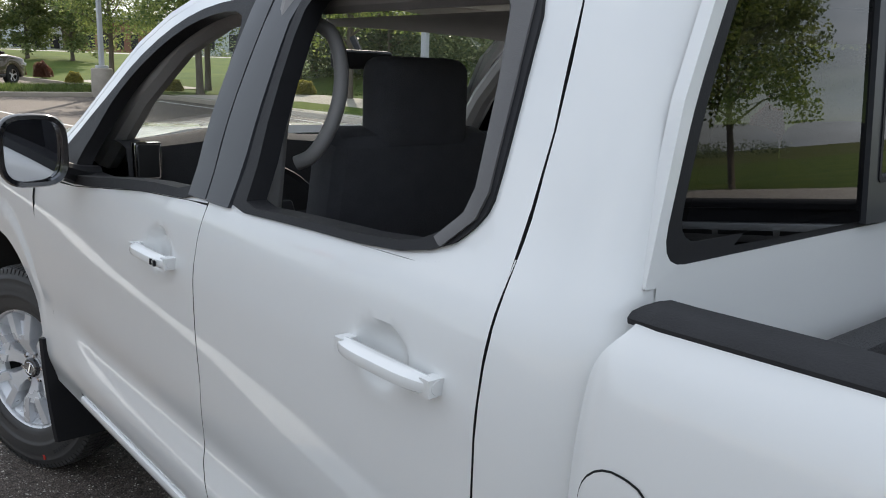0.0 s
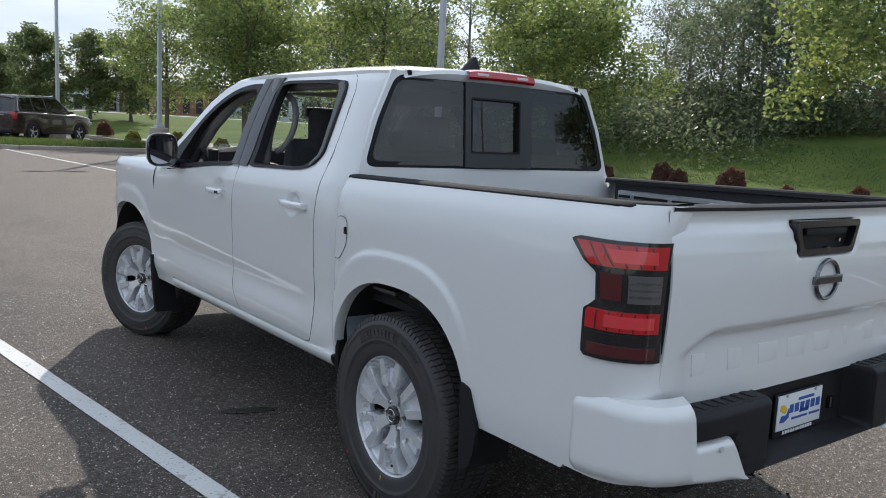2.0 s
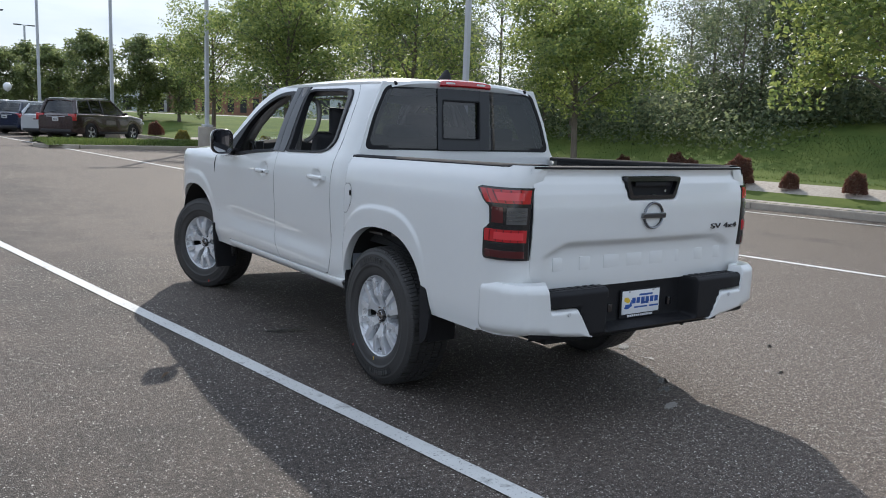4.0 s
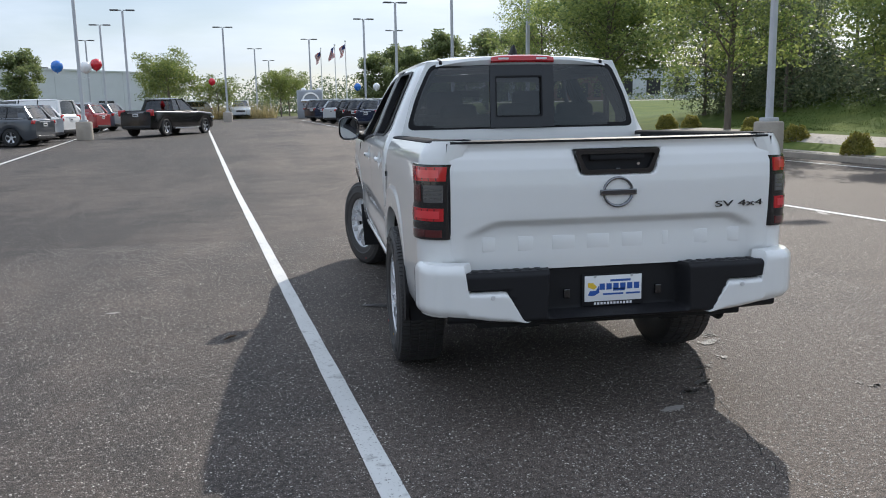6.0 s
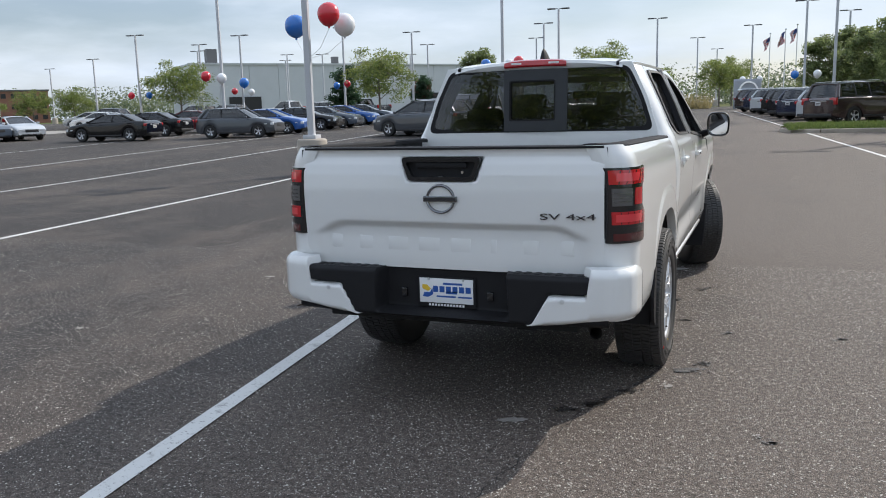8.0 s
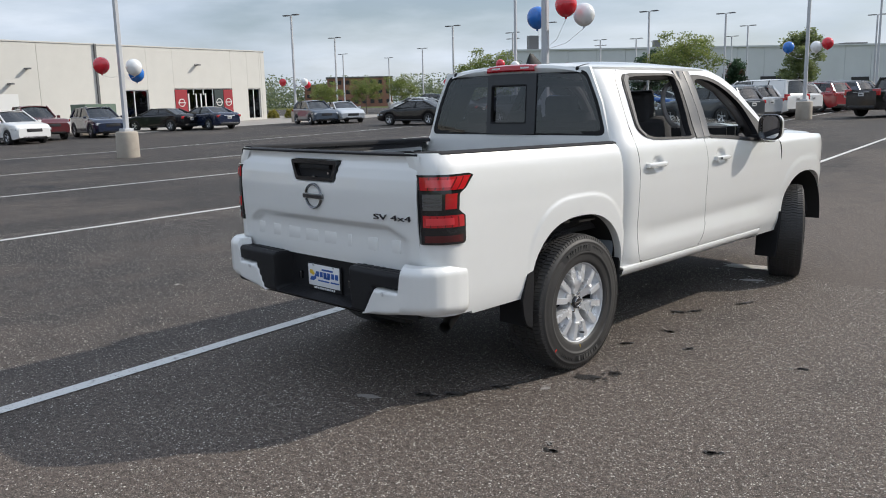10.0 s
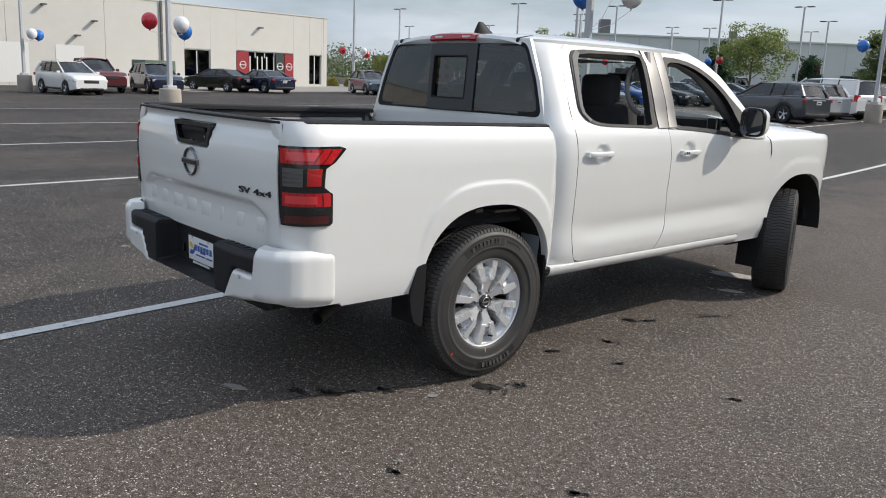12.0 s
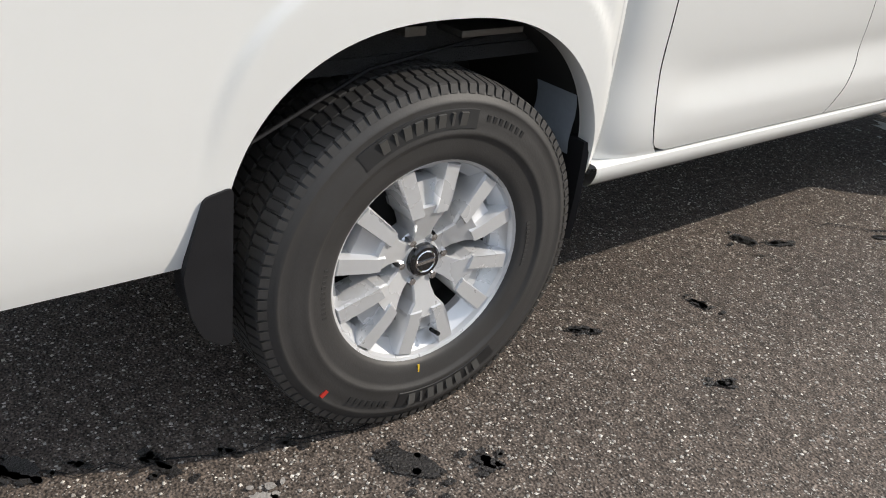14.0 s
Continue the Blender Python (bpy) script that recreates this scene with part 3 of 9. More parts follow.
def sub(poly, n):
    """Each side of a closed outline split in n."""
    out = []
    for i, p in enumerate(poly):
        q = poly[(i + 1) % len(poly)]
        for k in range(n):
            out.append((p[0] + (q[0] - p[0]) * k / n, p[1] + (q[1] - p[1]) * k / n))
    return out


def rounded(poly, r, n=5):
    """An outline with its corners rounded by about r."""
    out = []
    m = len(poly)
    for i in range(m):
        p, c, q = (Vector(poly[(i + d) % m]) for d in (-1, 0, 1))
        ra = min(r, (p - c).length * 0.48, (q - c).length * 0.48)
        a, b = c + (p - c).normalized() * ra, c + (q - c).normalized() * ra
        for k in range(n + 1):
            t = k / n
            v = a * (1 - t) ** 2 + c * 2 * t * (1 - t) + b * t * t
            out.append((v.x, v.y))
    return out


def softened(poly, times=2):
    """Cuts the corners of a closed outline, so that they round off."""
    for _ in range(times):
        poly = [q for a, b in zip(poly, poly[1:] + poly[:1]) for q in ((a[0] * 0.75 + b[0] * 0.25, a[1] * 0.75 + b[1] * 0.25), (a[0] * 0.25 + b[0] * 0.75, a[1] * 0.25 + b[1] * 0.75))]
    return poly


def ring(outer, inner, mapper, lift=0.0):
    """The band between two outlines of as many points."""
    bm = bmesh.new()
    a = [bm.verts.new(mapper(y, z, lift)) for y, z in outer]
    b = [bm.verts.new(mapper(y, z, lift)) for y, z in inner]
    n = len(a)
    for i in range(n):
        j = (i + 1) % n
        bm.faces.new((a[i], a[j], b[j], b[i]))
    return bm


truck = tagged(empty("pickup_truck"), "white crew-cab pickup truck with lowered side windows, parked on asphalt", "pickup truck")


def cab_map(side):
    return lambda y, z, off=0.0: Vector((side * (body_x(y, z) + off), y, z))


def lerp_pts(pts, v):
    """Interpolates y at height v in a list of (z, y)."""
    return float(np.interp(v, [p[0] for p in pts], [p[1] for p in pts]))


RD_REAR = [(0.528, 0.745), (0.536, 0.708), (0.555, 0.688), (0.59, 0.675), (0.65, 0.664), (0.80, 0.652), (1.00, 0.647), (1.15, 0.645), (1.28, 0.642), (1.40, 0.648), (1.50, 0.660), (1.60, 0.678), (1.68, 0.700), (1.735, 0.735), (1.767, 0.80)]
B_GAP = [(0.46, 1.46), (0.52, 1.475), (0.60, 1.53), (0.68, 1.575), (0.73, 1.578), (0.80, 1.56), (0.88, 1.545), (1.00, 1.545), (1.15, 1.545), (1.28, 1.53), (1.41, 1.575), (1.50, 1.59), (1.72, 1.61), (1.78, 1.63)]
FD_FRONT = [(0.46, 2.42), (0.50, 2.45), (0.53, 2.53), (0.58, 2.62), (0.66, 2.70), (0.78, 2.765), (0.90, 2.795), (1.10, 2.815), (1.17, 2.80), (1.25, 2.70)]
GAP = 0.0019


def door_skin(side, y_rear, y_front, z_top, name, label):
    """A door below its window line, with the hollow of its lower half."""
    rows = []
    nv, nu = 56, 60
    for i in range(nv + 1):
        v = i / nv
        zz = 0.528 + v * (1.285 - 0.528)
        r = []
        for j in range(nu + 1):
            u = j / nu
            ya, yb = lerp_pts(y_rear, zz) + GAP, lerp_pts(y_front, zz) - GAP
            y = ya + (yb - ya) * u
            zt = z_top(y)
            z = 0.528 + v * (zt - 0.528)
            x = body_x(y, z)
            # the lower hollow, which runs out toward the front edge
            x -= 0.0075 * math.exp(-((z - 0.715 - 0.02 * (y - 1.5)) / 0.05) ** 2) * smooth01(0.66, 0.85, y) * (1 - smooth01(2.35, 2.65, y))
            x += 0.004 * math.exp(-((z - 0.62) / 0.035) ** 2) * (1 - smooth01(2.35, 2.65, y)) * smooth01(0.67, 0.82, y)
            # finger cup behind the handle
            for hy in (0.865, 1.745):
                d = math.hypot((y - hy) / 0.075, (z - 1.150) / 0.055)
                x -= 0.020 * (1 - smooth01(0.55, 1.0, d))
            r.append((side * x, y, z))
        rows.append(r)
    bm = bmesh.new()
    grid_into(bm, rows)
    orient(bm, Vector((side, 0, 0)))
    # white returns coloured near-black: the shade in the panel gaps is painted on
    skirt(bm, (-side * 0.03, 0, 0), 1)
    return part(name, bm, M_PEARL, truck, label, 35, M_DARK)


def door_handle(side, y0, y1, z, door, lock):
    """A pull handle on two feet, with a seam, and lock buttons on the front doors."""
    m = cab_map(side)
    rows = []
    for k in range(15):
        t = k / 14
        y = y0 + (y1 - y0) * t
        half = 0.0165 * (1 - 0.35 * abs(2 * t - 1) ** 6)
        out = 0.020 + 0.020 * (1 - (2 * t - 1) ** 4)
        c = m(y, z)
        rows.append([c + Vector((side * (out * (1 - 0.5 * abs(math.sin(a)) ** 3) * (1 if math.cos(a) > 0 else 0.45)), 0, half * math.sin(a))) for a in [2 * math.pi * q / 12 for q in range(12)]])
    bm = bmesh.new()
    vs = grid_into(bm, rows, True)
    bm.faces.new(vs[0][::-1])
    bm.faces.new(vs[-1])
    bmesh.ops.recalc_face_normals(bm, faces=bm.faces[:])
    for ye in (y0 + 0.012, y1 - 0.012):
        box_into(bm, m(ye, z, 0.010), (0.03, 0.022, 0.026))
    h = part("door_handle", bm, M_PEARL, door, "white pull handle")
    if lock:
        for dy in (0.028, 0.048):
            part("lock_button", boxes((m(y0 + dy, z, 0.037), (0.006, 0.008, 0.014)), bevel=0.002), M_BLACK_PLASTIC, door)
    return h


def belt_rear(y):
    return 1.298 - 0.010 * (y - 0.9) + 0.035 * smooth01(0.85, 0.64, y)


def belt_front(y):
    return float(np.interp(y, [1.5, 1.62, 1.9, 2.15, 2.38, 2.60, 2.82], [1.280, 1.278, 1.262, 1.236, 1.212, 1.200, 1.200]))


def window_frame_rear(side, door):
    m = cab_map(side)
    outer = [(0.642, 1.30), (0.660, 1.50), (0.699, 1.677), (0.735, 1.735), (0.80, 1.767), (1.20, 1.770), (1.620, 1.770), (1.606, 1.70), (1.585, 1.50), (1.545, 1.33), (1.527, 1.286), (1.20, 1.294), (0.88, 1.299), (0.76, 1.30)]
    trim = [(0.728, 1.372), (0.720, 1.41), (0.744, 1.56), (0.770, 1.690), (0.820, 1.732), (1.20, 1.735), (1.475, 1.737), (1.495, 1.69), (1.46, 1.50), (1.425, 1.33), (1.415, 1.288), (1.20, 1.296), (0.90, 1.302), (0.775, 1.326)]
    inner = [(0.800, 1.385), (0.796, 1.42), (0.835, 1.56), (0.885, 1.665), (0.915, 1.695), (1.20, 1.705), (1.415, 1.708), (1.428, 1.67), (1.395, 1.50), (1.345, 1.35), (1.33, 1.312), (1.20, 1.320), (0.90, 1.328), (0.835, 1.350)]
    inner = [(a[0] * 0.45 + b[0] * 0.55, a[1] * 0.45 + b[1] * 0.55) for a, b in zip(trim, inner)]
    o, t, i = sub(outer, 2), softened(trim, 1), softened(inner, 1)
    o = [(y + GAP * (1 if y < 1.0 else -1) * (0 if 0.80 < y < 1.5 else 1), z) for y, z in o]
    bm = ring(o, t, m)
    orient(bm, Vector((side, 0, 0)))
    skirt(bm, (-side * 0.03, 0, 0), 1)
    part("door_frame", bm, M_PEARL, door, "", 35, M_DARK)
    bm = ring(t, i, m, 0.007)
    orient(bm, Vector((side, 0, 0)))
    skirt(bm, (-side * 0.045, 0, 0))
    part("window_trim", bm, M_BLACK_PLASTIC, door, "black rubber window trim")
    # grey sash plate at the rear of the opening
    lo_, hi_ = trim[1:5], inner[1:5]
    zs_ = [(trim[13], inner[13]), (trim[0], inner[0])] + list(zip(lo_, hi_))
    bm = bmesh.new()
    grid_into(bm, [[m(a[0] + (b[0] - a[0]) * f, a[1] + (b[1] - a[1]) * f, 0.0135 - 0.004 * abs(2 * f - 1)) for f in (0.26, 0.45, 0.75, 1.0)] for a, b in zs_])
    orient(bm, Vector((side, 0, 0)))
    skirt(bm, (-side * 0.02, 0, 0))
    part("sash_plate", bm, M_SASH, door, "grey textured sash plate")
    # dark cover of the middle pillar
    bm = bmesh.new()
    left = [(y, z) for y, z in zip(np.interp(np.linspace(0, 1, 9), [0, .5, .95, 1], [1.428, 1.468, 1.500, 1.484]), np.interp(np.linspace(0, 1, 9), [0, .5, .95, 1], [1.29, 1.50, 1.70, 1.755]))]
    right = [(lerp_pts(B_GAP, z) - GAP - 0.001, z) for _, z in left]
    grid_into(bm, [[m(p[0], p[1], 0.009), m((p[0] + q[0]) / 2, p[1], 0.011), m(q[0], q[1], 0.009)] for p, q in zip(left, right)])
    orient(bm, Vector((side, 0, 0)))
    skirt(bm, (-side * 0.02, 0, 0))
    part("pillar_cover", bm, M_PILLAR, door, "black pillar cover")


A_LINE = [(1.30, 1.774), (1.655, 1.775), (1.85, 1.766), (2.05, 1.742), (2.20, 1.692), (2.34, 1.612), (2.46, 1.50), (2.56, 1.39), (2.66, 1.285), (2.72, 1.215)]


def window_frame_front(side, door):
    m = cab_map(side)
    outer = [(1.533, 1.284), (1.55, 1.33), (1.592, 1.50), (1.612, 1.70), (1.628, 1.768), (1.85, 1.760), (2.05, 1.735), (2.20, 1.684), (2.34, 1.603), (2.46, 1.490), (2.56, 1.378), (2.66, 1.272), (2.715, 1.206), (2.38, 1.214), (1.90, 1.264)]
    inner = [(1.615, 1.300), (1.632, 1.35), (1.675, 1.50), (1.712, 1.655), (1.745, 1.695), (1.86, 1.698), (2.00, 1.676), (2.13, 1.628), (2.26, 1.548), (2.34, 1.470), (2.38, 1.390), (2.40, 1.300), (2.39, 1.245), (2.30, 1.250), (1.90, 1.290)]
    mid = [(a[0] * 0.45 + b[0] * 0.55, a[1] * 0.45 + b[1] * 0.55) for a, b in zip(outer, inner)]
    mid[10] = (2.50, 1.385)
    mid[11] = (2.58, 1.280)
    mid[12] = (2.62, 1.222)
    mid[0], mid[14], mid[13] = (1.56, 1.2855), (1.90, 1.2655), (2.38, 1.2155)
    o, t, i = sub(outer, 2), softened(mid, 1), softened(inner, 1)
    bm = ring(o, t, m)
    orient(bm, Vector((side, 0, 0)))
    skirt(bm, (-side * 0.03, 0, 0), 1)
    part("door_frame", bm, M_PEARL, door, "", 35, M_DARK)
    bm = ring(t, i, m, 0.006)
    orient(bm, Vector((side, 0, 0)))
    skirt(bm, (-side * 0.045, 0, 0))
    part("window_trim", bm, M_BLACK_PLASTIC, door, "black rubber window trim")
    bm = bmesh.new()
    zz = np.linspace(1.292, 1.752, 9)
    grid_into(bm, [[m(lerp_pts(B_GAP, z) + GAP + 0.001, z, 0.009), m(lerp_pts(B_GAP, z) + 0.045, z, 0.011), m(lerp_pts(B_GAP, z) + 0.088, z, 0.009)] for z in zz])
    orient(bm, Vector((side, 0, 0)))
    skirt(bm, (-side * 0.02, 0, 0))
    part("pillar_cover", bm, M_PILLAR, door, "black pillar cover")


def mirror(side, door):
    """A black door mirror on its foot."""
    m = bmesh.new()
    rows = []
    for k in range(11):
        t = k / 10
        w = 0.086 * (1 - 0.25 * t) * math.sqrt(max(0.02, 1 - (t * 0.98) ** 3))
        h = 0.096 * math.sqrt(max(0.02, 1 - (t * 0.98) ** 2.6))
        y = 2.27 + 0.155 * t
        rows.append([Vector((side * (1.030 + 0.01 * t + w * math.copysign(abs(math.cos(a)) ** 0.6, math.cos(a))), y, 1.330 + h * math.copysign(abs(math.sin(a)) ** 0.6, math.sin(a)))) for a in [2 * math.pi * q / 24 for q in range(24)]])
    vs = grid_into(m, rows, True)
    m.faces.new(vs[-1])
    m.faces.new([m.verts.new(v.co + Vector((0, 0.022, 0))) for v in vs[0]])
    bmesh.ops.recalc_face_normals(m, faces=m.faces[:])
    sh = part("mirror_housing", m, M_PEARL, door, "white door mirror shell")
    bz = bmesh.new()
    loops = []
    for kx, kz, yy in ((0.087, 0.097, 2.292), (0.088, 0.098, 2.270), (0.084, 0.094, 2.262), (0.074, 0.084, 2.266), (0.072, 0.082, 2.284)):
        loops.append([(side * (1.030 + kx * math.copysign(abs(math.cos(a)) ** 0.6, math.cos(a))), yy, 1.330 + kz * math.copysign(abs(math.sin(a)) ** 0.6, math.sin(a))) for a in [2 * math.pi * q / 32 for q in range(32)]])
    grid_into(bz, loops, True)
    bmesh.ops.recalc_face_normals(bz, faces=bz.faces[:])
    part("mirror_bezel", bz, M_GLOSS_BLACK, sh, "gloss black bezel round the mirror glass")
    g = bmesh.new()
    loop = [g.verts.new((side * (1.030 + 0.073 * math.copysign(abs(math.cos(a)) ** 0.6, math.cos(a))), 2.276, 1.330 + 0.083 * math.copysign(abs(math.sin(a)) ** 0.6, math.sin(a)))) for a in [2 * math.pi * q / 24 for q in range(24)]]
    g.faces.new(loop)
    orient(g, Vector((0, -1, 0)))
    c = Vector((side * 1.030, 2.276, 1.330))
    bmesh.ops.rotate(g, cent=c, matrix=Matrix.Rotation(radians(7 if side < 0 else -7), 3, "Z") @ Matrix.Rotation(radians(2), 3, "X"), verts=g.verts[:])
    bmesh.ops.translate(g, vec=(0, 0.002, 0), verts=g.verts[:])
    part("mirror_glass", g, M_MIRROR, sh)
    f = bmesh.new()
    tube_into(f, [(side * 0.83, 2.40, 1.235), (side * 0.89, 2.39, 1.245), (side * 0.96, 2.36, 1.272)], [0.034, 0.030, 0.026], 10)
    part("mirror_foot", f, M_BLACK_PLASTIC, door)


def bed_side(side):
    ys = sorted(set(np.round(np.concatenate([np.linspace(-1.216, -1.0, 10), np.linspace(-1.0, 0.492, 120)]), 4)))
    zs = np.concatenate([np.linspace(0.515, 1.22, 62), np.linspace(1.22, 1.310, 10)[1:]])
    yz = []
    for z in zs:
        row = []
        for y in ys:
            bottom = 0.53 if y < -0.9 else 0.515
            zz = bottom + (z - 0.515) * (1.310 + bed_lift(y) - bottom) / (1.310 - 0.515)
            yy = y
            if y > 0.40:
                # the forward edge leans and rounds off at its top
                front = 0.495 + 0.018 * math.sin(math.pi * (zz - 0.5) / 0.8) - 0.05 * smooth01(1.20, 1.31, zz) ** 2
                yy = 0.40 + (y - 0.40) * (front - 0.40) / 0.092
            row.append((yy, zz))
        yz.append(row)
    bm = trimmed(None, yz, REAR_ARCH, lambda y, z: bed_point(y, z, side))
    orient(bm, Vector((side, 0, 0)))
    skirt(bm, (-side * 0.05, 0, 0))
    b = part("bed_side", bm, M_PEARL, truck, "white pressed bed side with raised wheel brow")
    # painted lip of the wheel opening
    c = arch_curve(REAR_ARCH, 0.50)
    bm = bmesh.new()
    grid_into(bm, [[bed_point(y, z, side), bed_point(y, z, side, -0.008) + Vector((0, (0.005 - y) * 0.010, 0)), bed_point(y, z, side, -0.045)] for y, z in c])
    part("arch_lip", bm, M_PEARL, b)
    # black cap along the top of the bed side
    rows = []
    for y in np.linspace(0.46, -1.135, 40):
        p = bed_point(max(y, -1.0), 1.305 + bed_lift(max(y, -1.0)), side)
        xo = abs(p.x) + 0.004
        if y < -1.02:
            xo -= 0.10 * ((-1.02 - y) / 0.115) ** 2
        rows.append([(side * a, y, z + bed_lift(y)) for a, z in ((xo - 0.002, 1.300), (xo, 1.307), (xo - 0.008, 1.314), (xo - 0.030, 1.317), (xo - 0.060, 1.3175), (xo - 0.085, 1.315), (xo - 0.092, 1.308), (xo - 0.092, 1.290))])
    bm = bmesh.new()
    grid_into(bm, rows)
    orient(bm, Vector((0, 0, 1)))
    part("rail_cap", bm, M_DASH, b, "black textured rail cap")
    # inner wall
    bm = bmesh.new()
    grid_into(bm, [[(side * 0.775, y, 1.30), (side * 0.775, y, 1.20), (side * 0.765, y, 1.17), (side * 0.765, y, 0.80)] for y in np.linspace(0.40, -1.08, 6)])
    orient(bm, Vector((-side, 0, 0)))
    part("bed_liner_wall", bm, M_LINER, b, "black liner wall")
    bm = boxes(((side * 0.752, -0.33, 1.225), (0.028, 1.36, 0.062)), bevel=0.006)
    for k in range(6):
        box_into(bm, (side * 0.737, 0.25 - 0.24 * k, 1.225), (0.006, 0.03, 0.03), None, 0.003, 1)
    tr = part("cargo_track", bm, M_STEEL, b, "galvanised cargo channel")
    part("track_slot", boxes(((side * 0.7365, -0.33, 1.225), (0.004, 1.34, 0.014))), M_DARK, tr)
    return b


def taillight(side):
    """A tall wrap-round lamp with a notch at its middle."""
    outline = [(-0.895, 1.222), (-0.955, 1.165), (-1.005, 1.138), (-1.012, 1.060), (-0.995, 1.045), (-0.972, 1.030), (-0.972, 0.905), (-0.985, 0.893), (-1.207, 0.880), (-1.212, 1.232), (-0.930, 1.232)]

    def zone(poly, lo, hi, n=10):
        """Left and right bounds of the outline at even heights."""
        out = []
        for z in np.linspace(lo, hi, n):
            xs = []
            for (a, za), (b, zb) in zip(poly, poly[1:] + poly[:1]):
                if (za - z) * (zb - z) <= 0 and abs(za - zb) > 1e-6:
                    xs.append(a + (b - a) * (z - za) / (zb - za))
            out.append((z, min(xs), max(xs)))
        return out

    def lens(name, lo, hi, f0, f1, off, mat, parent, label="", n=8):
        rows = []
        for z, a, b in zone(outline, lo, hi, n):
            rows.append([bed_point(a + (b - a) * (f0 + (f1 - f0) * k / 14), z, side, off) for k in range(15)])
        bm = bmesh.new()
        grid_into(bm, rows)
        orient(bm, Vector((side, -0.3, 0)))
        skirt(bm, (-side * 0.02, 0.01, 0))
        return part(name, bm, mat, parent, label)

    hs = lens("taillight", 0.8935, 1.2315, 0.0, 1.0, 0.010, M_GLOSS_BLACK, truck, "black-framed red tail lamp", 60)
    lens("red_lens", 1.158, 1.221, 0.045, 0.93, 0.013, M_RED_LENS, hs, "bright red upper lens")
    lens("clear_lens", 1.062, 1.140, 0.10, 0.56, 0.013, M_SMOKE_LENS, hs, "smoked reversing lens")
    # darker red on the left lamp: the shade of that flank put into the colour
    lens("side_lens", 1.066, 1.140, 0.64, 0.92, 0.013, M_RED_LENS if side > 0 else M_DARK_RED_LENS, hs, "small red side lens")
    lens("red_lens", 0.978, 1.036, 0.07, 0.945, 0.013, M_RED_LENS, hs, "bright red lower lens")
    lens("lit_cell", 1.172, 1.208, 0.16, 0.60, 0.0145, M_RED_CELL, hs)
    lens("lit_cell", 0.990, 1.024, 0.14, 0.70, 0.0145, M_RED_CELL, hs)
    for f in (0.20, 0.34, 0.48, 0.62, 0.76):
        lens("lens_rib", 1.160, 1.219, f, f + 0.018, 0.0142, M_DARK_RED_LENS, hs, "", 5)
        lens("lens_rib", 0.980, 1.034, f + 0.03, f + 0.046, 0.0142, M_DARK_RED_LENS, hs, "", 5)
    for z in (1.078, 1.097, 1.116):
        lens("lens_rib", z, z + 0.006, 0.12, 0.54, 0.0142, M_SATIN, hs, "", 3)
    for z in (0.912, 0.922, 0.932):
        lens("lens_rib", z, z + 0.003, 0.12, 0.88, 0.0142, M_DARK_RED_LENS, hs, "", 2)
    lens("dim_lens", 0.905, 0.938, 0.10, 0.90, 0.013, M_DARK_RED_LENS, hs, "dim red bottom lens")
    lens("smoke_lens", 0.942, 0.970, 0.10, 0.90, 0.0125, M_GLOSS_BLACK, hs)
    return hs


def front_fender(side):
    zs = np.linspace(0.465, 1.235, 40)
    yz = []
    for z in zs:
        ya = lerp_pts(FD_FRONT, z) + GAP
        row = []
        for j in range(70):
            u = j / 69
            y = ya + (4.12 - ya) * u
            top = 1.262 - 0.045 * max(0.0, y - 2.85) - 0.34 * max(0.0, (y - 3.72)) ** 1.5
            zz = 0.465 + (z - 0.465) * (top - 0.465) / (1.235 - 0.465)
            row.append((y, zz))
        yz.append(row)
    bm = trimmed(None, yz, FRONT_ARCH, lambda y, z: Vector((side * (body_x(y, z) - 0.06 * smooth01(1.16, 1.28, z) ** 2), y, z)))
    bmesh.ops.delete(bm, geom=[f for f in bm.faces if f.calc_center_median().y > 3.7 and f.calc_center_median().z < 0.60], context="FACES")
    orient(bm, Vector((side, 0, 0)))
    skirt(bm, (-side * 0.03, 0, 0), 1)
    f = part("front_fender", bm, M_PEARL, truck, "white front wing with wheel opening", 35, M_DARK)
    c = arch_curve(FRONT_ARCH, 0.48)
    bm = bmesh.new()
    m = cab_map(side)
    grid_into(bm, [[m(y, z), m(y, z, -0.010), m(y, z, -0.05)] for y, z in c])
    part("arch_lip", bm, M_PEARL, f)
    return f


def wheel_liner(side, cy, lo):
    bm = bmesh.new()
    arch = (cy, 0.45, 0.47, 0.475, 2.3)
    c = arch_curve(arch, lo)
    grid_into(bm, [[(side * w, y, z) for w in (0.872, 0.70, 0.55, 0.42)] for y, z in c])
    w = part("wheel_liner", bm, M_DARK, truck, "black wheel-house lining")
    bm = bmesh.new()
    fan = [bm.verts.new((side * 0.43, y, z)) for y, z in c]
    bm.faces.new(fan)
    part("inner_wall", bm, M_DARK, w)
    # bare galvanised inner panel ahead of the wheel
    if cy < 1:
        bm = bmesh.new()
        grid_into(bm, [[(side * x, 0.425 - 0.03 * max(0, z - 0.62) + 0.006 * math.sin(z * 40), z) for x in (0.855, 0.80, 0.72)] for z in np.linspace(0.56, 0.80, 9)])
        part("inner_brace", bm, M_INNER, w, "grey bare-metal inner panel")
        part("bracket", boxes(((side * 0.80, 0.16, 0.865), (0.10, 0.16, 0.014)), ((side * 0.80, -0.02, 0.875), (0.07, 0.05, 0.02)), bevel=0.003), M_EXHAUST, w)
        part("cable", tube([(side * 0.83, -0.36, 0.70), (side * 0.80, -0.1, 0.80), (side * 0.80, 0.2, 0.845)], 0.004, 6), M_BLACK_PLASTIC, w)


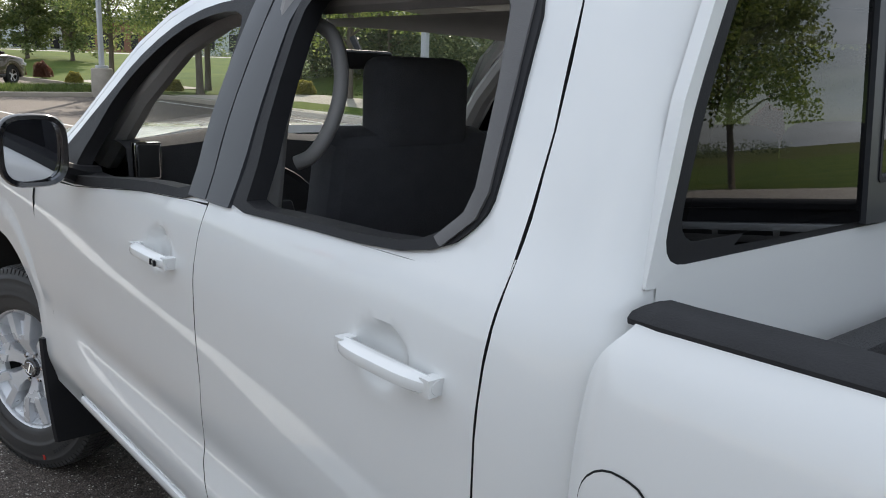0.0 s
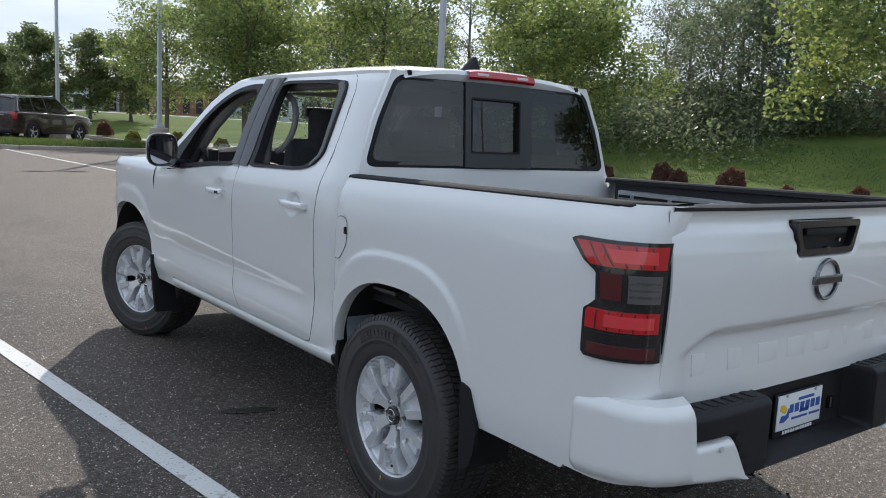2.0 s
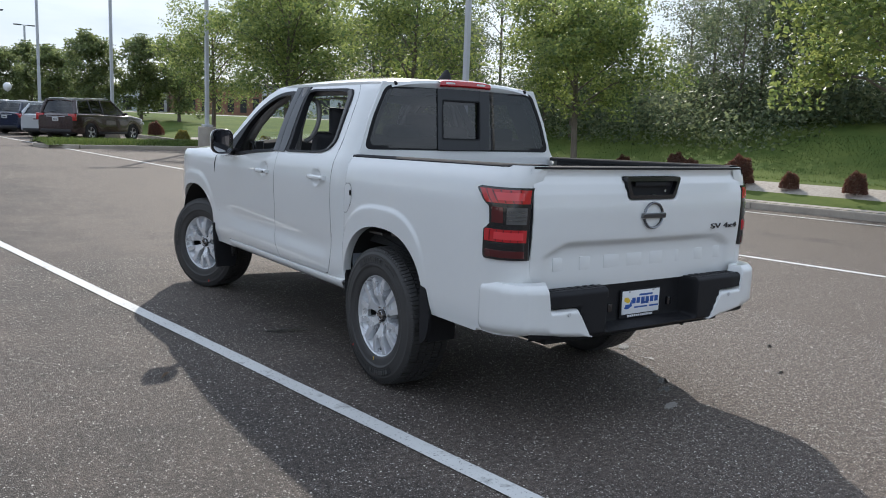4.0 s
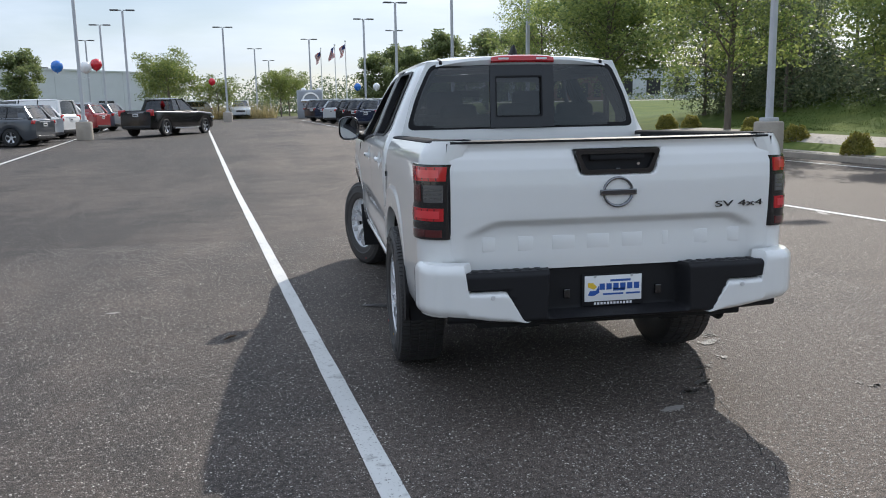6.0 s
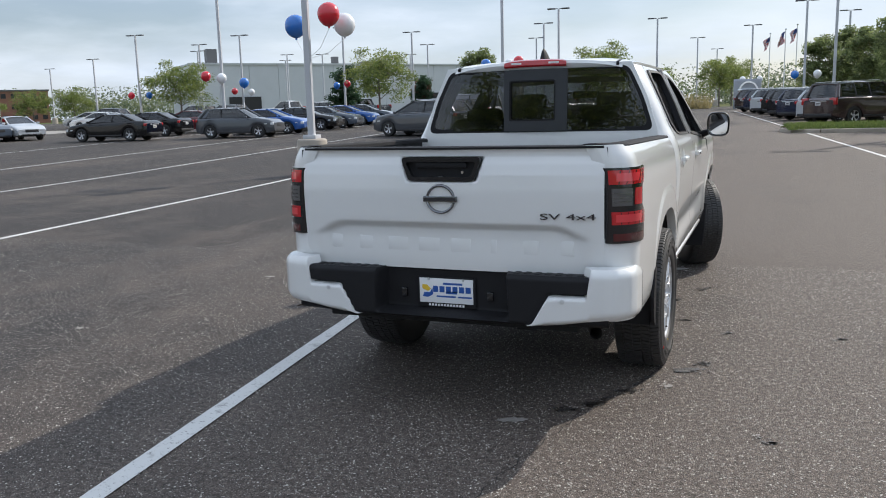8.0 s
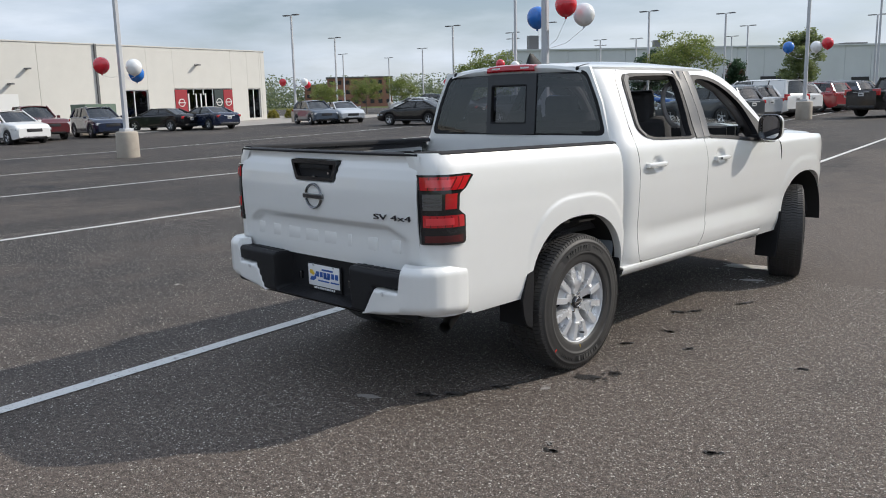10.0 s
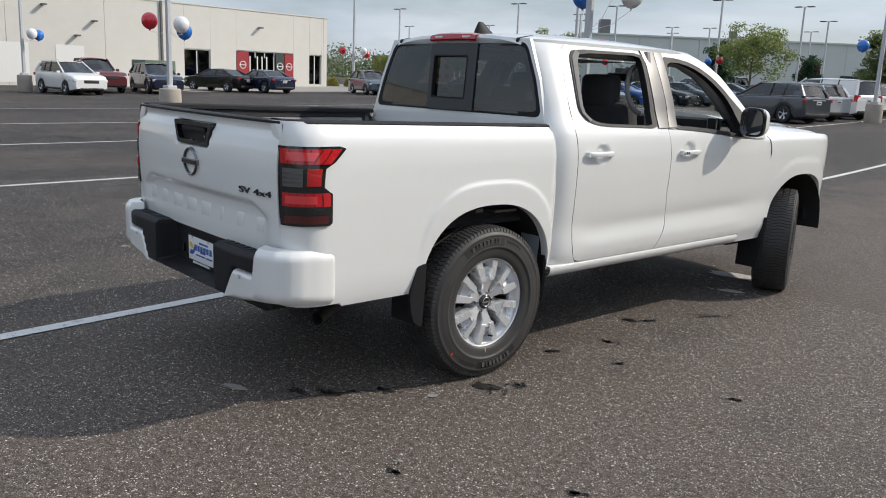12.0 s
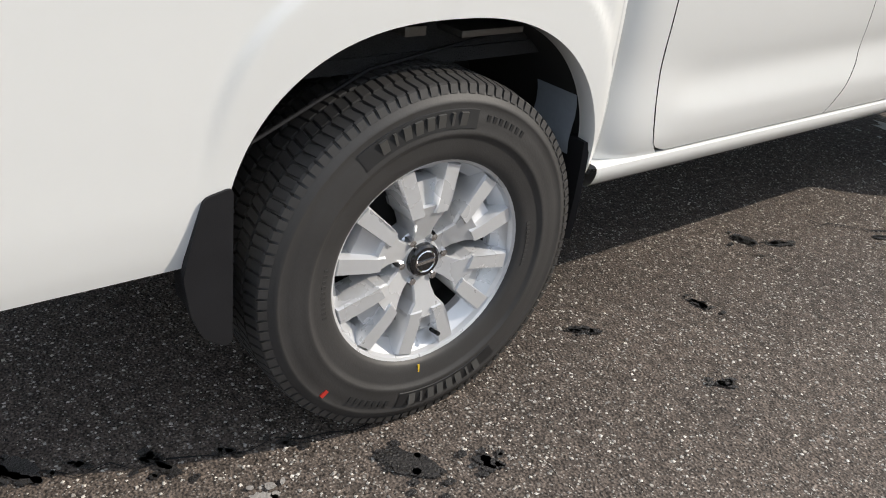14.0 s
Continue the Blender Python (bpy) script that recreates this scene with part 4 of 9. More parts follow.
def mud_flap(side, y, z0, z1, lean, w0, w1):
    bm = bmesh.new()
    rows = []
    for k in range(8):
        t = k / 7
        z = z0 + (z1 - z0) * t
        yy = y + lean * (1 - t)
        xo = w1 - 0.02 * (1 - t) ** 2
        rows.append([(side * xo, yy - 0.012, z), (side * (xo + 0.008), yy, z), (side * (xo - 0.01), yy + 0.012, z), (side * w0, yy + 0.012, z), (side * w0, yy - 0.012, z)])
    vs = grid_into(bm, rows, True)
    bm.faces.new(vs[-1])
    bm.faces.new(vs[0][::-1])
    bmesh.ops.recalc_face_normals(bm, faces=bm.faces[:])
    f = part("mud_flap", bm, M_BLACK_PLASTIC, truck, "black plastic mud flap")
    if y < 0:
        out = rounded([(-0.425, 0.660), (-0.478, 0.648), (-0.500, 0.580), (-0.522, 0.505), (-0.514, 0.430), (-0.494, 0.375), (-0.455, 0.345), (-0.440, 0.350)], 0.012, 3)
        part("flap_wing", prism(out, 0.018, lambda a, b, w: (side * (w1 - 0.004 + w), a, b)), M_BLACK_PLASTIC, f)
    return f


def wheel(side, hub, steer=0.0):
    """A tyre with tread blocks and raised sidewall marks, on a six-spoke alloy rim whose spokes fork."""
    R, W = 0.401, 0.262
    w = part("wheel", lathe([(0.226, 0.098), (0.230, 0.110), (0.237, 0.114), (0.239, 0.106), (0.226, 0.096), (0.214, 0.078), (0.202, 0.066), (0.199, 0.048)], 60), M_ALLOY, truck, "silver alloy wheel with black tyre")
    # barrel in near-black: the shade inside the rim is put into the colour
    part("rim_barrel", lathe([(0.1995, 0.049), (0.199, 0.030), (0.204, -0.10), (0.228, -0.118)], 60), M_DARK, w, "inside of the rim, near-black as painted shade behind the spokes")
    prof = [(0.230, 0.102), (0.239, 0.119), (0.246, 0.1240), (0.262, 0.1265), (0.282, 0.1290), (0.290, 0.1300), (0.294, 0.1345), (0.300, 0.1360), (0.304, 0.1345), (0.318, 0.1340), (0.338, 0.1312), (0.352, 0.1275), (0.356, 0.1290), (0.361, 0.1290), (0.365, 0.1255), (0.376, 0.1215), (0.386, 0.1140), (0.3925, 0.100), (0.394, 0.05), (0.394, -0.05), (0.3925, -0.10), (0.384, -0.118), (0.35, -0.130), (0.30, -0.134), (0.25, -0.128), (0.222, -0.11)]
    ty = part("tyre", lathe(prof, 96), M_RUBBER, w, "black all-terrain tyre with tread blocks", 50)
    # tread blocks
    bm = bmesh.new()
    n = 104
    verts, faces = [], []
    lanes = [(-0.112, -0.073, 0.0), (-0.066, -0.026, 0.5), (-0.019, 0.019, 0.0), (0.026, 0.066, 0.5), (0.073, 0.112, 0.0)]
    for k in range(n):
        for li, (a, b, ph) in enumerate(lanes):
            t0 = 2 * math.pi * (k + ph) / n
            skew = (0.22 if li % 2 else -0.22) * 2 * math.pi / n
            d = 2 * math.pi / n * 0.88
            base = len(verts)
            for r, inset in ((0.3915, 0.0), (0.4015, 0.10)):
                for x, e in ((a, 0), (b, 1)):
                    drop = 0.0065 * max(0.0, (abs(x) - 0.09) / 0.022) ** 1.5
                    for q in (0, 1):
                        ang = t0 + skew * e + d * (q + (inset if q == 0 else -inset))
                        verts.append((x, (r - drop) * math.cos(ang), (r - drop) * math.sin(ang)))
            i = base
            faces += [(i + 4, i + 5, i + 7, i + 6), (i, i + 4, i + 6, i + 2), (i + 1, i + 3, i + 7, i + 5), (i, i + 1, i + 5, i + 4), (i + 2, i + 6, i + 7, i + 3)]
        # shoulder lugs
        t0 = 2 * math.pi * k / n
        d = 2 * math.pi / n * 0.74
        for e in (-1, 1):
            base = len(verts)
            for q in (0, 1):
                ang = t0 + d * q
                for r, x in ((0.3950, 0.112), (0.3925, 0.1178), (0.376, 0.1232), (0.374, 0.118)):
                    verts.append((e * x, r * math.cos(ang), r * math.sin(ang)))
            i = base
            faces += [(i, i + 1, i + 5, i + 4), (i + 1, i + 2, i + 6, i + 5), (i, i + 3, i + 2, i + 1), (i + 4, i + 5, i + 6, i + 7)]
    me = bpy.data.meshes.new("tread")
    me.from_pydata(verts, [], faces)
    me.materials.append(M_RUBBER)
    tr = new("tread", me)
    tr.parent = w
    tr["label"] = "siped rubber tread blocks"
    tr["kind"] = "stuff"
    # raised marks on the sidewall: bars of the size of the maker's lettering
    for mid in (math.radians(98), math.radians(278)):
        # a plain dark band with eight pale-worn bars in it
        rows = []
        for k in range(25):
            a = mid + math.radians(24 - 2 * k)
            rows.append([(x, r * math.cos(a), r * math.sin(a)) for r, x in ((0.308, 0.1340), (0.309, 0.1362), (0.346, 0.1318), (0.347, 0.1285))])
        bm = bmesh.new()
        grid_into(bm, rows)
        orient(bm, Vector((1, 0, 0)))
        part("sidewall_band", bm, M_RUBBER_DARK, w, "raised black sidewall band")
        for k in range(8):
            a = mid + math.radians(4.6) * (3.2 - k)
            width = 0.017 if k not in (1, 6) else 0.006
            bm = bmesh.new()
            box_into(bm, (0.1345, 0.328 * math.cos(a), 0.328 * math.sin(a)), (0.0050, 0.027, width), Matrix.Rotation(a, 4, "X") @ Matrix.Rotation(radians(-6), 4, "Z"))
            part("sidewall_mark", bm, M_RUBBER_WORN, w)
    for mid in (math.radians(98), math.radians(278)):
        for k in range(7):
            a = mid - math.radians(29 + 3.0 * k)
            bm = bmesh.new()
            box_into(bm, (0.1320, 0.332 * math.cos(a), 0.332 * math.sin(a)), (0.0030, 0.014, 0.009), Matrix.Rotation(a, 4, "X"))
            part("sidewall_mark", bm, M_RUBBER_DARK, w)
        for k in range(10):
            a = mid + math.radians(66 + 2.6 * k)
            bm = bmesh.new()
            box_into(bm, (0.1262, 0.262 * math.cos(a), 0.262 * math.sin(a)), (0.0030, 0.009, 0.006), Matrix.Rotation(a, 4, "X"))
            part("sidewall_mark", bm, M_RUBBER, w)
    bm = bmesh.new()
    box_into(bm, (0.1310, -0.270, -0.215), (0.004, 0.018, 0.009), Matrix.Rotation(0.6, 4, "X"))
    part("balance_dot", bm, M_RED_INK, w, "red paint dot")
    bm = bmesh.new()
    box_into(bm, (0.1250, -0.03, -0.262), (0.004, 0.004, 0.034))
    part("balance_dot", bm, M_YELLOW_INK, w, "yellow paint dot")
    # brake disc widened over the barrel; its near-black paints the shade behind the spokes
    part("brake_disc", lathe([(0.0, 0.012), (0.06, 0.012), (0.07, -0.002), (0.197, -0.002), (0.197, -0.055), (0.0, -0.055)], 40), M_DARK, w, "brake disc, widened and near-black as painted shade behind the spokes")
    bm = bmesh.new()

    def slab(tmp, rot, out, low, tops, shrink, e=1):
        """A raised plate with sloping sides: its outline in (across, outward), its height point by point."""
        cx, cz = sum(p[0] for p in out) / len(out), sum(p[1] for p in out) / len(out)
        n = len(out)
        lvl = [[Vector((low, s_, c_)) for s_, c_ in out], [Vector((h - 0.006, cx + (s_ - cx) * 0.97, cz + (c_ - cz) * 0.985)) for (s_, c_), h in zip(out, tops)], [Vector((h, cx + (s_ - cx) * shrink, cz + (c_ - cz) * 0.97)) for (s_, c_), h in zip(out, tops)]]
        vs = [[tmp.verts.new(rot @ Vector((v.x, e * v.y, v.z))) for v in l] for l in lvl]
        tmp.faces.new(vs[2])
        for lo_, hi_ in ((0, 1), (1, 2)):
            for i in range(n):
                tmp.faces.new((vs[lo_][i], vs[lo_][(i + 1) % n], vs[hi_][(i + 1) % n], vs[hi_][i]))

    for k in range(6):
        rot = Matrix.Rotation(math.radians(60 * k), 4, "X")
        tmp = bmesh.new()
        # root, a broad waist that climbs from the hub to the shoulder of the fork
        slab(tmp, rot, [(-0.024, 0.036), (0.024, 0.036), (0.024, 0.070), (0.030, 0.096), (0.048, 0.118), (0.052, 0.136), (-0.052, 0.136), (-0.048, 0.118), (-0.030, 0.096), (-0.024, 0.070)], 0.020, [0.078, 0.078, 0.090, 0.102, 0.107, 0.108, 0.108, 0.107, 0.102, 0.090], 0.88)
        for e in (-1, 1):
            # prong: a flat bar that steps up at the shoulder and runs straight out to the rim
            slab(tmp, rot, [(0.009, 0.116), (0.044, 0.114), (0.054, 0.138), (0.079, 0.212), (0.040, 0.224), (0.018, 0.146)], 0.030, [0.111, 0.110, 0.112, 0.108, 0.108, 0.112], 0.84, e)
        # pocket floor between the prongs, falling toward the rim, with a slot left there
        slab(tmp, rot, [(-0.024, 0.122), (0.024, 0.122), (0.036, 0.186), (-0.036, 0.186)], 0.040, [0.098, 0.098, 0.084, 0.084], 0.98)
        bmesh.ops.recalc_face_normals(tmp, faces=tmp.faces[:])
        me2 = bpy.data.meshes.new("tmp")
        tmp.to_mesh(me2)
        tmp.free()
        bm.from_mesh(me2)
        bpy.data.meshes.remove(me2)
    part("spokes", bm, M_ALLOY, w, "six forked silver spokes", 18)
    part("hub_pad", lathe([(0.0, 0.082), (0.040, 0.082), (0.052, 0.078), (0.066, 0.066), (0.070, 0.020)], 36), M_ALLOY, w)
    part("centre_cap", lathe([(0.0, 0.098), (0.033, 0.098), (0.038, 0.094), (0.039, 0.078)], 28), M_GLOSS_BLACK, w, "black centre cap")
    part("cap_ring", lathe([(0.022, 0.0985), (0.024, 0.1000), (0.026, 0.0985)], 28), M_CHROME, w)
    part("cap_bar", boxes(((0.099, 0, 0), (0.003, 0.046, 0.007))), M_CHROME, w)
    for k in range(6):
        a = math.radians(60 * k)
        nut = lathe([(0.0, 0.092), (0.0085, 0.090), (0.011, 0.080), (0.011, 0.066)], 6)
        bmesh.ops.translate(nut, vec=(0, 0.054 * math.cos(a), 0.054 * math.sin(a)), verts=nut.verts[:])
        part("lug_nut", nut, M_CHROME, w)
    part("valve", tube([(0.085, 0.03, -0.195), (0.115, 0.03, -0.190)], 0.005, 8), M_BLACK_PLASTIC, w)
    turn = Matrix.Rotation(math.pi if side < 0 else 0.0, 4, "Z") @ Matrix.Rotation(radians(3 + 20 * hub[1]), 4, "X")
    w.matrix_local = Matrix.Translation(hub) @ Matrix.Rotation(radians(steer), 4, "Z") @ turn
    return w


# sides
for side in (1, -1):
    bed_side(side)
    taillight(side)
    front_fender(side)
    rd = door_skin(side, RD_REAR, B_GAP, belt_rear, "rear_door", "white rear door with open window")
    door_handle(side, 0.715, 0.955, 1.148, rd, False)
    window_frame_rear(side, rd)
    fd = door_skin(side, B_GAP, FD_FRONT, belt_front, "front_door", "white front door with open window")
    door_handle(side, 1.640, 1.860, 1.135, fd, True)
    window_frame_front(side, fd)
    mirror(side, fd)
    bm = bmesh.new()
    grid_into(bm, [[(side * (body_x(y, z) - 0.006 - 0.03 * smooth01(1.19, 1.27, z)), y, z) for z in np.linspace(1.02, 1.262, 9)] for y in np.linspace(2.60, 2.98, 9)])
    orient(bm, Vector((side, 0, 0)))
    part("wing_inner", bm, M_PEARL, truck)
    wheel_liner(side, 0.005, 0.46)
    wheel_liner(side, 3.345, 0.46)
    mud_flap(side, -0.462, 0.350, 0.625, 0.004, 0.70, 0.895)
    mud_flap(side, 0.452, 0.335, 0.598, 0.008, 0.78, 0.886)
    mud_flap(side, 2.86, 0.24, 0.62, -0.03, 0.72, 0.905)
    # sill
    bm = bmesh.new()
    prof = [(0.845, 0.5255), (0.878, 0.5245), (0.886, 0.519), (0.888, 0.508), (0.884, 0.494), (0.876, 0.478), (0.858, 0.462), (0.83, 0.452), (0.78, 0.448)]
    grid_into(bm, [[(side * a, y, z + 0.0 * y) for a, z in prof] for y in np.linspace(0.50, 2.50, 12)])
    orient(bm, Vector((side, 0, -0.3)))
    part("sill", bm, M_PEARL, truck, "white sill below the doors")
    # A-pillar from the roof to the cowl
    bm = bmesh.new()
    m = cab_map(side)
    rows = []
    for y, z in A_LINE:
        p = m(y, z - 0.006)
        grow = smooth01(1.60, 2.10, y)
        q = Vector((side * (abs(p.x) - 0.045), y + 0.020, z + 0.008 + 0.020 * grow))
        rows.append([p, p.lerp(q, 0.4) + Vector((side * 0.008 * grow, 0, 0.006 * grow)), q, q + Vector((-side * 0.03, -0.02, -0.005))])
    grid_into(bm, rows)
    orient(bm, Vector((side, 0.2, 0.3)))
    skirt(bm, (-side * 0.03, -0.01, -0.01))
    part("windshield_pillar", bm, M_PEARL, truck)

# cab rear quarters: from the door gap round the corner to the rear window


def wall_y(z):
    return 0.485 + 0.075 * max(0.0, z - 1.30)


def win_half(z):
    return float(np.interp(z, [1.30, 1.345, 1.45, 1.60, 1.70, 1.76], [0.765, 0.758, 0.728, 0.672, 0.628, 0.590]))


for side in (1, -1):
    rows = []
    for z in np.concatenate([np.linspace(0.495, 1.25, 16), np.linspace(1.27, 1.765, 18)]):
        yd = lerp_pts(RD_REAR, z) - GAP
        x = float(np.interp(z, _zt, _xt))
        r = [(side * x, yd, z), (side * (x - 0.0005), yd - 0.02, z)]
        yw = wall_y(z)
        dep = yd - 0.03 - yw
        xi = x - 0.085
        for k in range(9):
            a = math.pi / 2 * k / 8
            r.append((side * (xi + 0.084 * math.cos(a)), yw + dep * (1 - math.sin(a)) , z))
        xe = min(win_half(z) + 0.012, xi - 0.004) if z > 1.30 else xi - 0.10
        for k in range(1, 5):
            r.append((side * (xi + (xe - xi) * k / 4), yw, z))
        rows.append(r)
    bm = bmesh.new()
    grid_into(bm, rows)
    orient(bm, Vector((side, -0.5, 0)))
    skirt(bm, (-side * 0.03, 0.0, 0), 1)
    part("cab_quarter", bm, M_PEARL, truck, "white rounded cab corner", 35, M_DARK)

# rear wall of the cab under the window
bm = bmesh.new()
grid_into(bm, [[(x, y, z) for x in np.linspace(-0.765, 0.765, 17)] for y, z in ((0.4855, 1.346), (0.4845, 1.335), (0.4835, 1.320), (0.4835, 1.05))])
orient(bm, Vector((0, -1, 0)))
part("cab_rear_wall", bm, M_PEARL, truck, "white cab rear wall below the window")

# roof
def roof_half(y):
    return 0.551 + 0.087 * math.sqrt(max(0.0, 1 - min(1.0, max(0.0, (0.77 - y) / 0.255)) ** 2))


def roof_z(t, y):
    crown = 1.826 - 0.030 * ((y - 1.2) / 0.8) ** 2 - 0.022 * smooth01(0.60, 0.50, y)
    edge_z = 1.772 - 0.006 * smooth01(1.7, 2.0, y) - 0.02 * smooth01(1.9, 2.08, y)
    return edge_z + (crown - edge_z) * (1 - abs(t) ** 3.6) ** 0.75


rows = []
ys = np.concatenate([[0.515, 0.518, 0.523, 0.53, 0.54, 0.56, 0.585], np.linspace(0.62, 1.9, 20), [1.98, 2.04, 2.08]])
for y in ys:
    crown = 1.826 - 0.030 * ((y - 1.2) / 0.8) ** 2 - 0.022 * smooth01(0.60, 0.50, y)
    edge_z = 1.772 - 0.006 * smooth01(1.7, 2.0, y) - 0.02 * smooth01(1.9, 2.08, y)
    r = []
    for k in range(31):
        t = -1 + 2 * k / 30
        x = roof_half(y) * t
        z = edge_z + (crown - edge_z) * (1 - abs(t) ** 3.6) ** 0.75
        # shallow ribs along the roof
        z += 0.004 * math.cos(t * 9.5) * (1 - smooth01(0.6, 0.8, abs(t))) * smooth01(0.6, 0.75, y)
        r.append((x, y + 0.06 * (1 - t * t) * smooth01(1.8, 2.08, y), z))
    rows.append(r)
bm = bmesh.new()
grid_into(bm, rows)
orient(bm, Vector((0, 0, 1)))
skirt(bm, (0, 0, -0.03))
roof = part("roof", bm, M_PEARL, truck, "white cab roof", 50)
for side in (1, -1):
    bm = bmesh.new()
    pts = [(side * 0.530, 0.500, 1.762)] + [(side * 0.530, y, roof_z(0.530 / roof_half(y), y)) for y in (0.506, 0.512, 0.53, 0.56, 0.62)]
    grid_into(bm, [[(p[0] - 0.009, p[1] - 0.002, p[2] + 0.001), (p[0], p[1] - 0.003, p[2] + 0.003), (p[0] + 0.009, p[1] - 0.002, p[2] + 0.001)] for p in pts])
    orient(bm, Vector((0, -0.6, 1)))
    skirt(bm, (0, 0.004, -0.012))
    part("roof_strip", bm, M_BLACK_PLASTIC, roof, "black roof joint strip")
# rear header between the window and the roof
bm = bmesh.new()
rows = []
for t in np.linspace(-1, 1, 25):
    x = 0.560 * t
    crown = 1.800 - 0.045 * abs(t) ** 3.2
    rows.append([(x, 0.518, 1.742 - 0.008 * abs(t) ** 2), (x, 0.505, 1.756 - 0.008 * abs(t) ** 2), (x, 0.498, crown - 0.018), (x, 0.508, crown)])
grid_into(bm, rows)
orient(bm, Vector((0, -1, 0)))
part("roof_header", bm, M_PEARL, roof)
# high brake lamp
bm = bmesh.new()
rows = []
for t in np.linspace(-1, 1, 17):
    x = 0.208 * t
    dz = -0.004 * t * t
    e = 1 - 0.25 * abs(t) ** 8
    rows.append([(x, 0.508, 1.762 + dz), (x, 0.487, 1.764 + dz), (x, 0.478, 1.775 + dz), (x * 0.99, 0.482, 1.775 + 0.028 * e + dz), (x * 0.98, 0.50, 1.775 + 0.036 * e + dz), (x * 0.97, 0.545, 1.775 + 0.038 * e + dz)])
grid_into(bm, rows)
orient(bm, Vector((0, -1, 0.3)))
brk = part("high_brake_lamp", bm, M_RED_LENS, truck, "red high-mounted brake lamp")
for x in (-0.125, 0.125):
    part("cargo_lamp_lens", boxes(((x, 0.4815, 1.786), (0.07, 0.006, 0.012)), bevel=0.002), material("clear_lamp_lens", (0.75, 0.70, 0.70), 0.15, coat=1.0), brk)
# shark-fin aerial
bm = bmesh.new()
rows = []
for t in np.linspace(0, 1, 10):
    z = 1.808 + 0.082 * t
    y0, y1 = 0.66 + 0.035 * t ** 1.5, 0.855 - 0.125 * t ** 0.8
    w = 0.034 * (1 - t) ** 0.7 + 0.003
    rows.append([(w * math.sin(a) * 0.9, (y0 + y1) / 2 - (y1 - y0) / 2 * math.cos(a), z) for a in [2 * math.pi * q / 16 for q in range(16)]])
vs = grid_into(bm, rows, True)
bm.faces.new(vs[-1])
bmesh.ops.recalc_face_normals(bm, faces=bm.faces[:])
part("aerial_fin", bm, M_BLACK_PLASTIC, roof, "black shark-fin aerial")

# rear window: black border, fixed panes, sliding middle pane
def rear_quad(x0, x1, z0, z1, off, mat, name, parent, label="", n=14, clip=True):
    rows = []
    for z in np.linspace(z0, z1, n):
        h = win_half(z)
        a, b = (max(x0, -h), min(x1, h)) if clip else (x0, x1)
        rows.append([(a + (b - a) * k / 12, wall_y(z) + off - 0.012 * (1 - (abs(a + (b - a) * k / 12) / 0.76) ** 2), z) for k in range(13)])
    bm = bmesh.new()
    grid_into(bm, rows)
    orient(bm, Vector((0, -1, 0)))
    return part(name, bm, mat, parent, label)


def border(outer, inner, name, mat, off, parent, label=""):
    f = lambda x, z, o=0.0: Vector((x, wall_y(z) + off - 0.012 * (1 - (abs(x) / 0.76) ** 2), z))
    bm = ring(outer, inner, f)
    orient(bm, Vector((0, -1, 0)))
    skirt(bm, (0, 0.02, 0))
    bmesh.ops.remove_doubles(bm, verts=bm.verts[:], dist=1e-5)
    return part(name, bm, mat, parent, label)


def win_outline(d):
    z0, z1 = 1.347 + d, 1.752 - d * 0.8
    return rounded([(-(win_half(z0) - d), z0), (win_half(z0) - d, z0), (win_half(1.55) - d + 0.002, 1.55), (win_half(z1) - d, z1), (-(win_half(z1) - d), z1), (-(win_half(1.55) - d + 0.002), 1.55)], 0.05)


rw = border(win_outline(-0.006), win_outline(0.024), "rear_window", M_BLACK_PLASTIC, -0.0018, truck, "tinted rear window with black border and sliding middle pane")
def surround(d, r):
    z0, z1 = 1.347 + d, 1.752 - d * 0.8
    return rounded([(-(win_half(z0) - d), z0), (win_half(z0) - d, z0), (win_half(1.55) - d + 0.002, 1.55), (win_half(z1) - d, z1), (-(win_half(z1) - d), z1), (-(win_half(1.55) - d + 0.002), 1.55)], r)


border(surround(-0.026, 0.004), surround(-0.003, 0.055), "window_surround", M_PEARL, -0.0034, rw, "white metal round the window")
rear_quad(-0.752, -0.212, 1.356, 1.744, 0.001, M_TINT, "fixed_pane", rw, "dark tinted fixed pane")
rear_quad(0.208, 0.752, 1.356, 1.744, 0.001, M_TINT, "fixed_pane", rw, "dark tinted fixed pane")
rear_quad(-0.172, 0.128, 1.425, 1.672, 0.014, M_TINT, "sliding_pane", rw, "dark tinted sliding pane")
for x, wd in ((-0.1935, 0.039), (0.170, 0.082)):
    bm = bmesh.new()
    grid_into(bm, [[(x + wd * k, wall_y(z) - 0.019 + (0.0), z) for k in (-0.5, 0.5)] for z in np.linspace(1.352, 1.748, 6)])
    orient(bm, Vector((0, -1, 0)))
    skirt(bm, (0, 0.012, 0))
    part("slider_post", bm, M_PILLAR, rw)
for z0, z1 in ((1.350, 1.425), (1.675, 1.750)):
    bm = bmesh.new()
    grid_into(bm, [[(x, wall_y(z) - 0.0185, z) for x in np.linspace(-0.174, 0.130, 5)] for z in (z0, z1)])
    orient(bm, Vector((0, -1, 0)))
    skirt(bm, (0, 0.012, 0))
    part("slider_rail", bm, M_PILLAR, rw)
bm = ring(rounded([(-0.178, 1.418), (0.134, 1.418), (0.134, 1.680), (-0.178, 1.680)], 0.012, 3), rounded([(-0.170, 1.427), (0.126, 1.427), (0.126, 1.671), (-0.170, 1.671)], 0.012, 3), lambda x, z, o=0.0: Vector((x, wall_y(z) - 0.021, z)))
orient(bm, Vector((0, -1, 0)))
skirt(bm, (0, 0.026, 0))
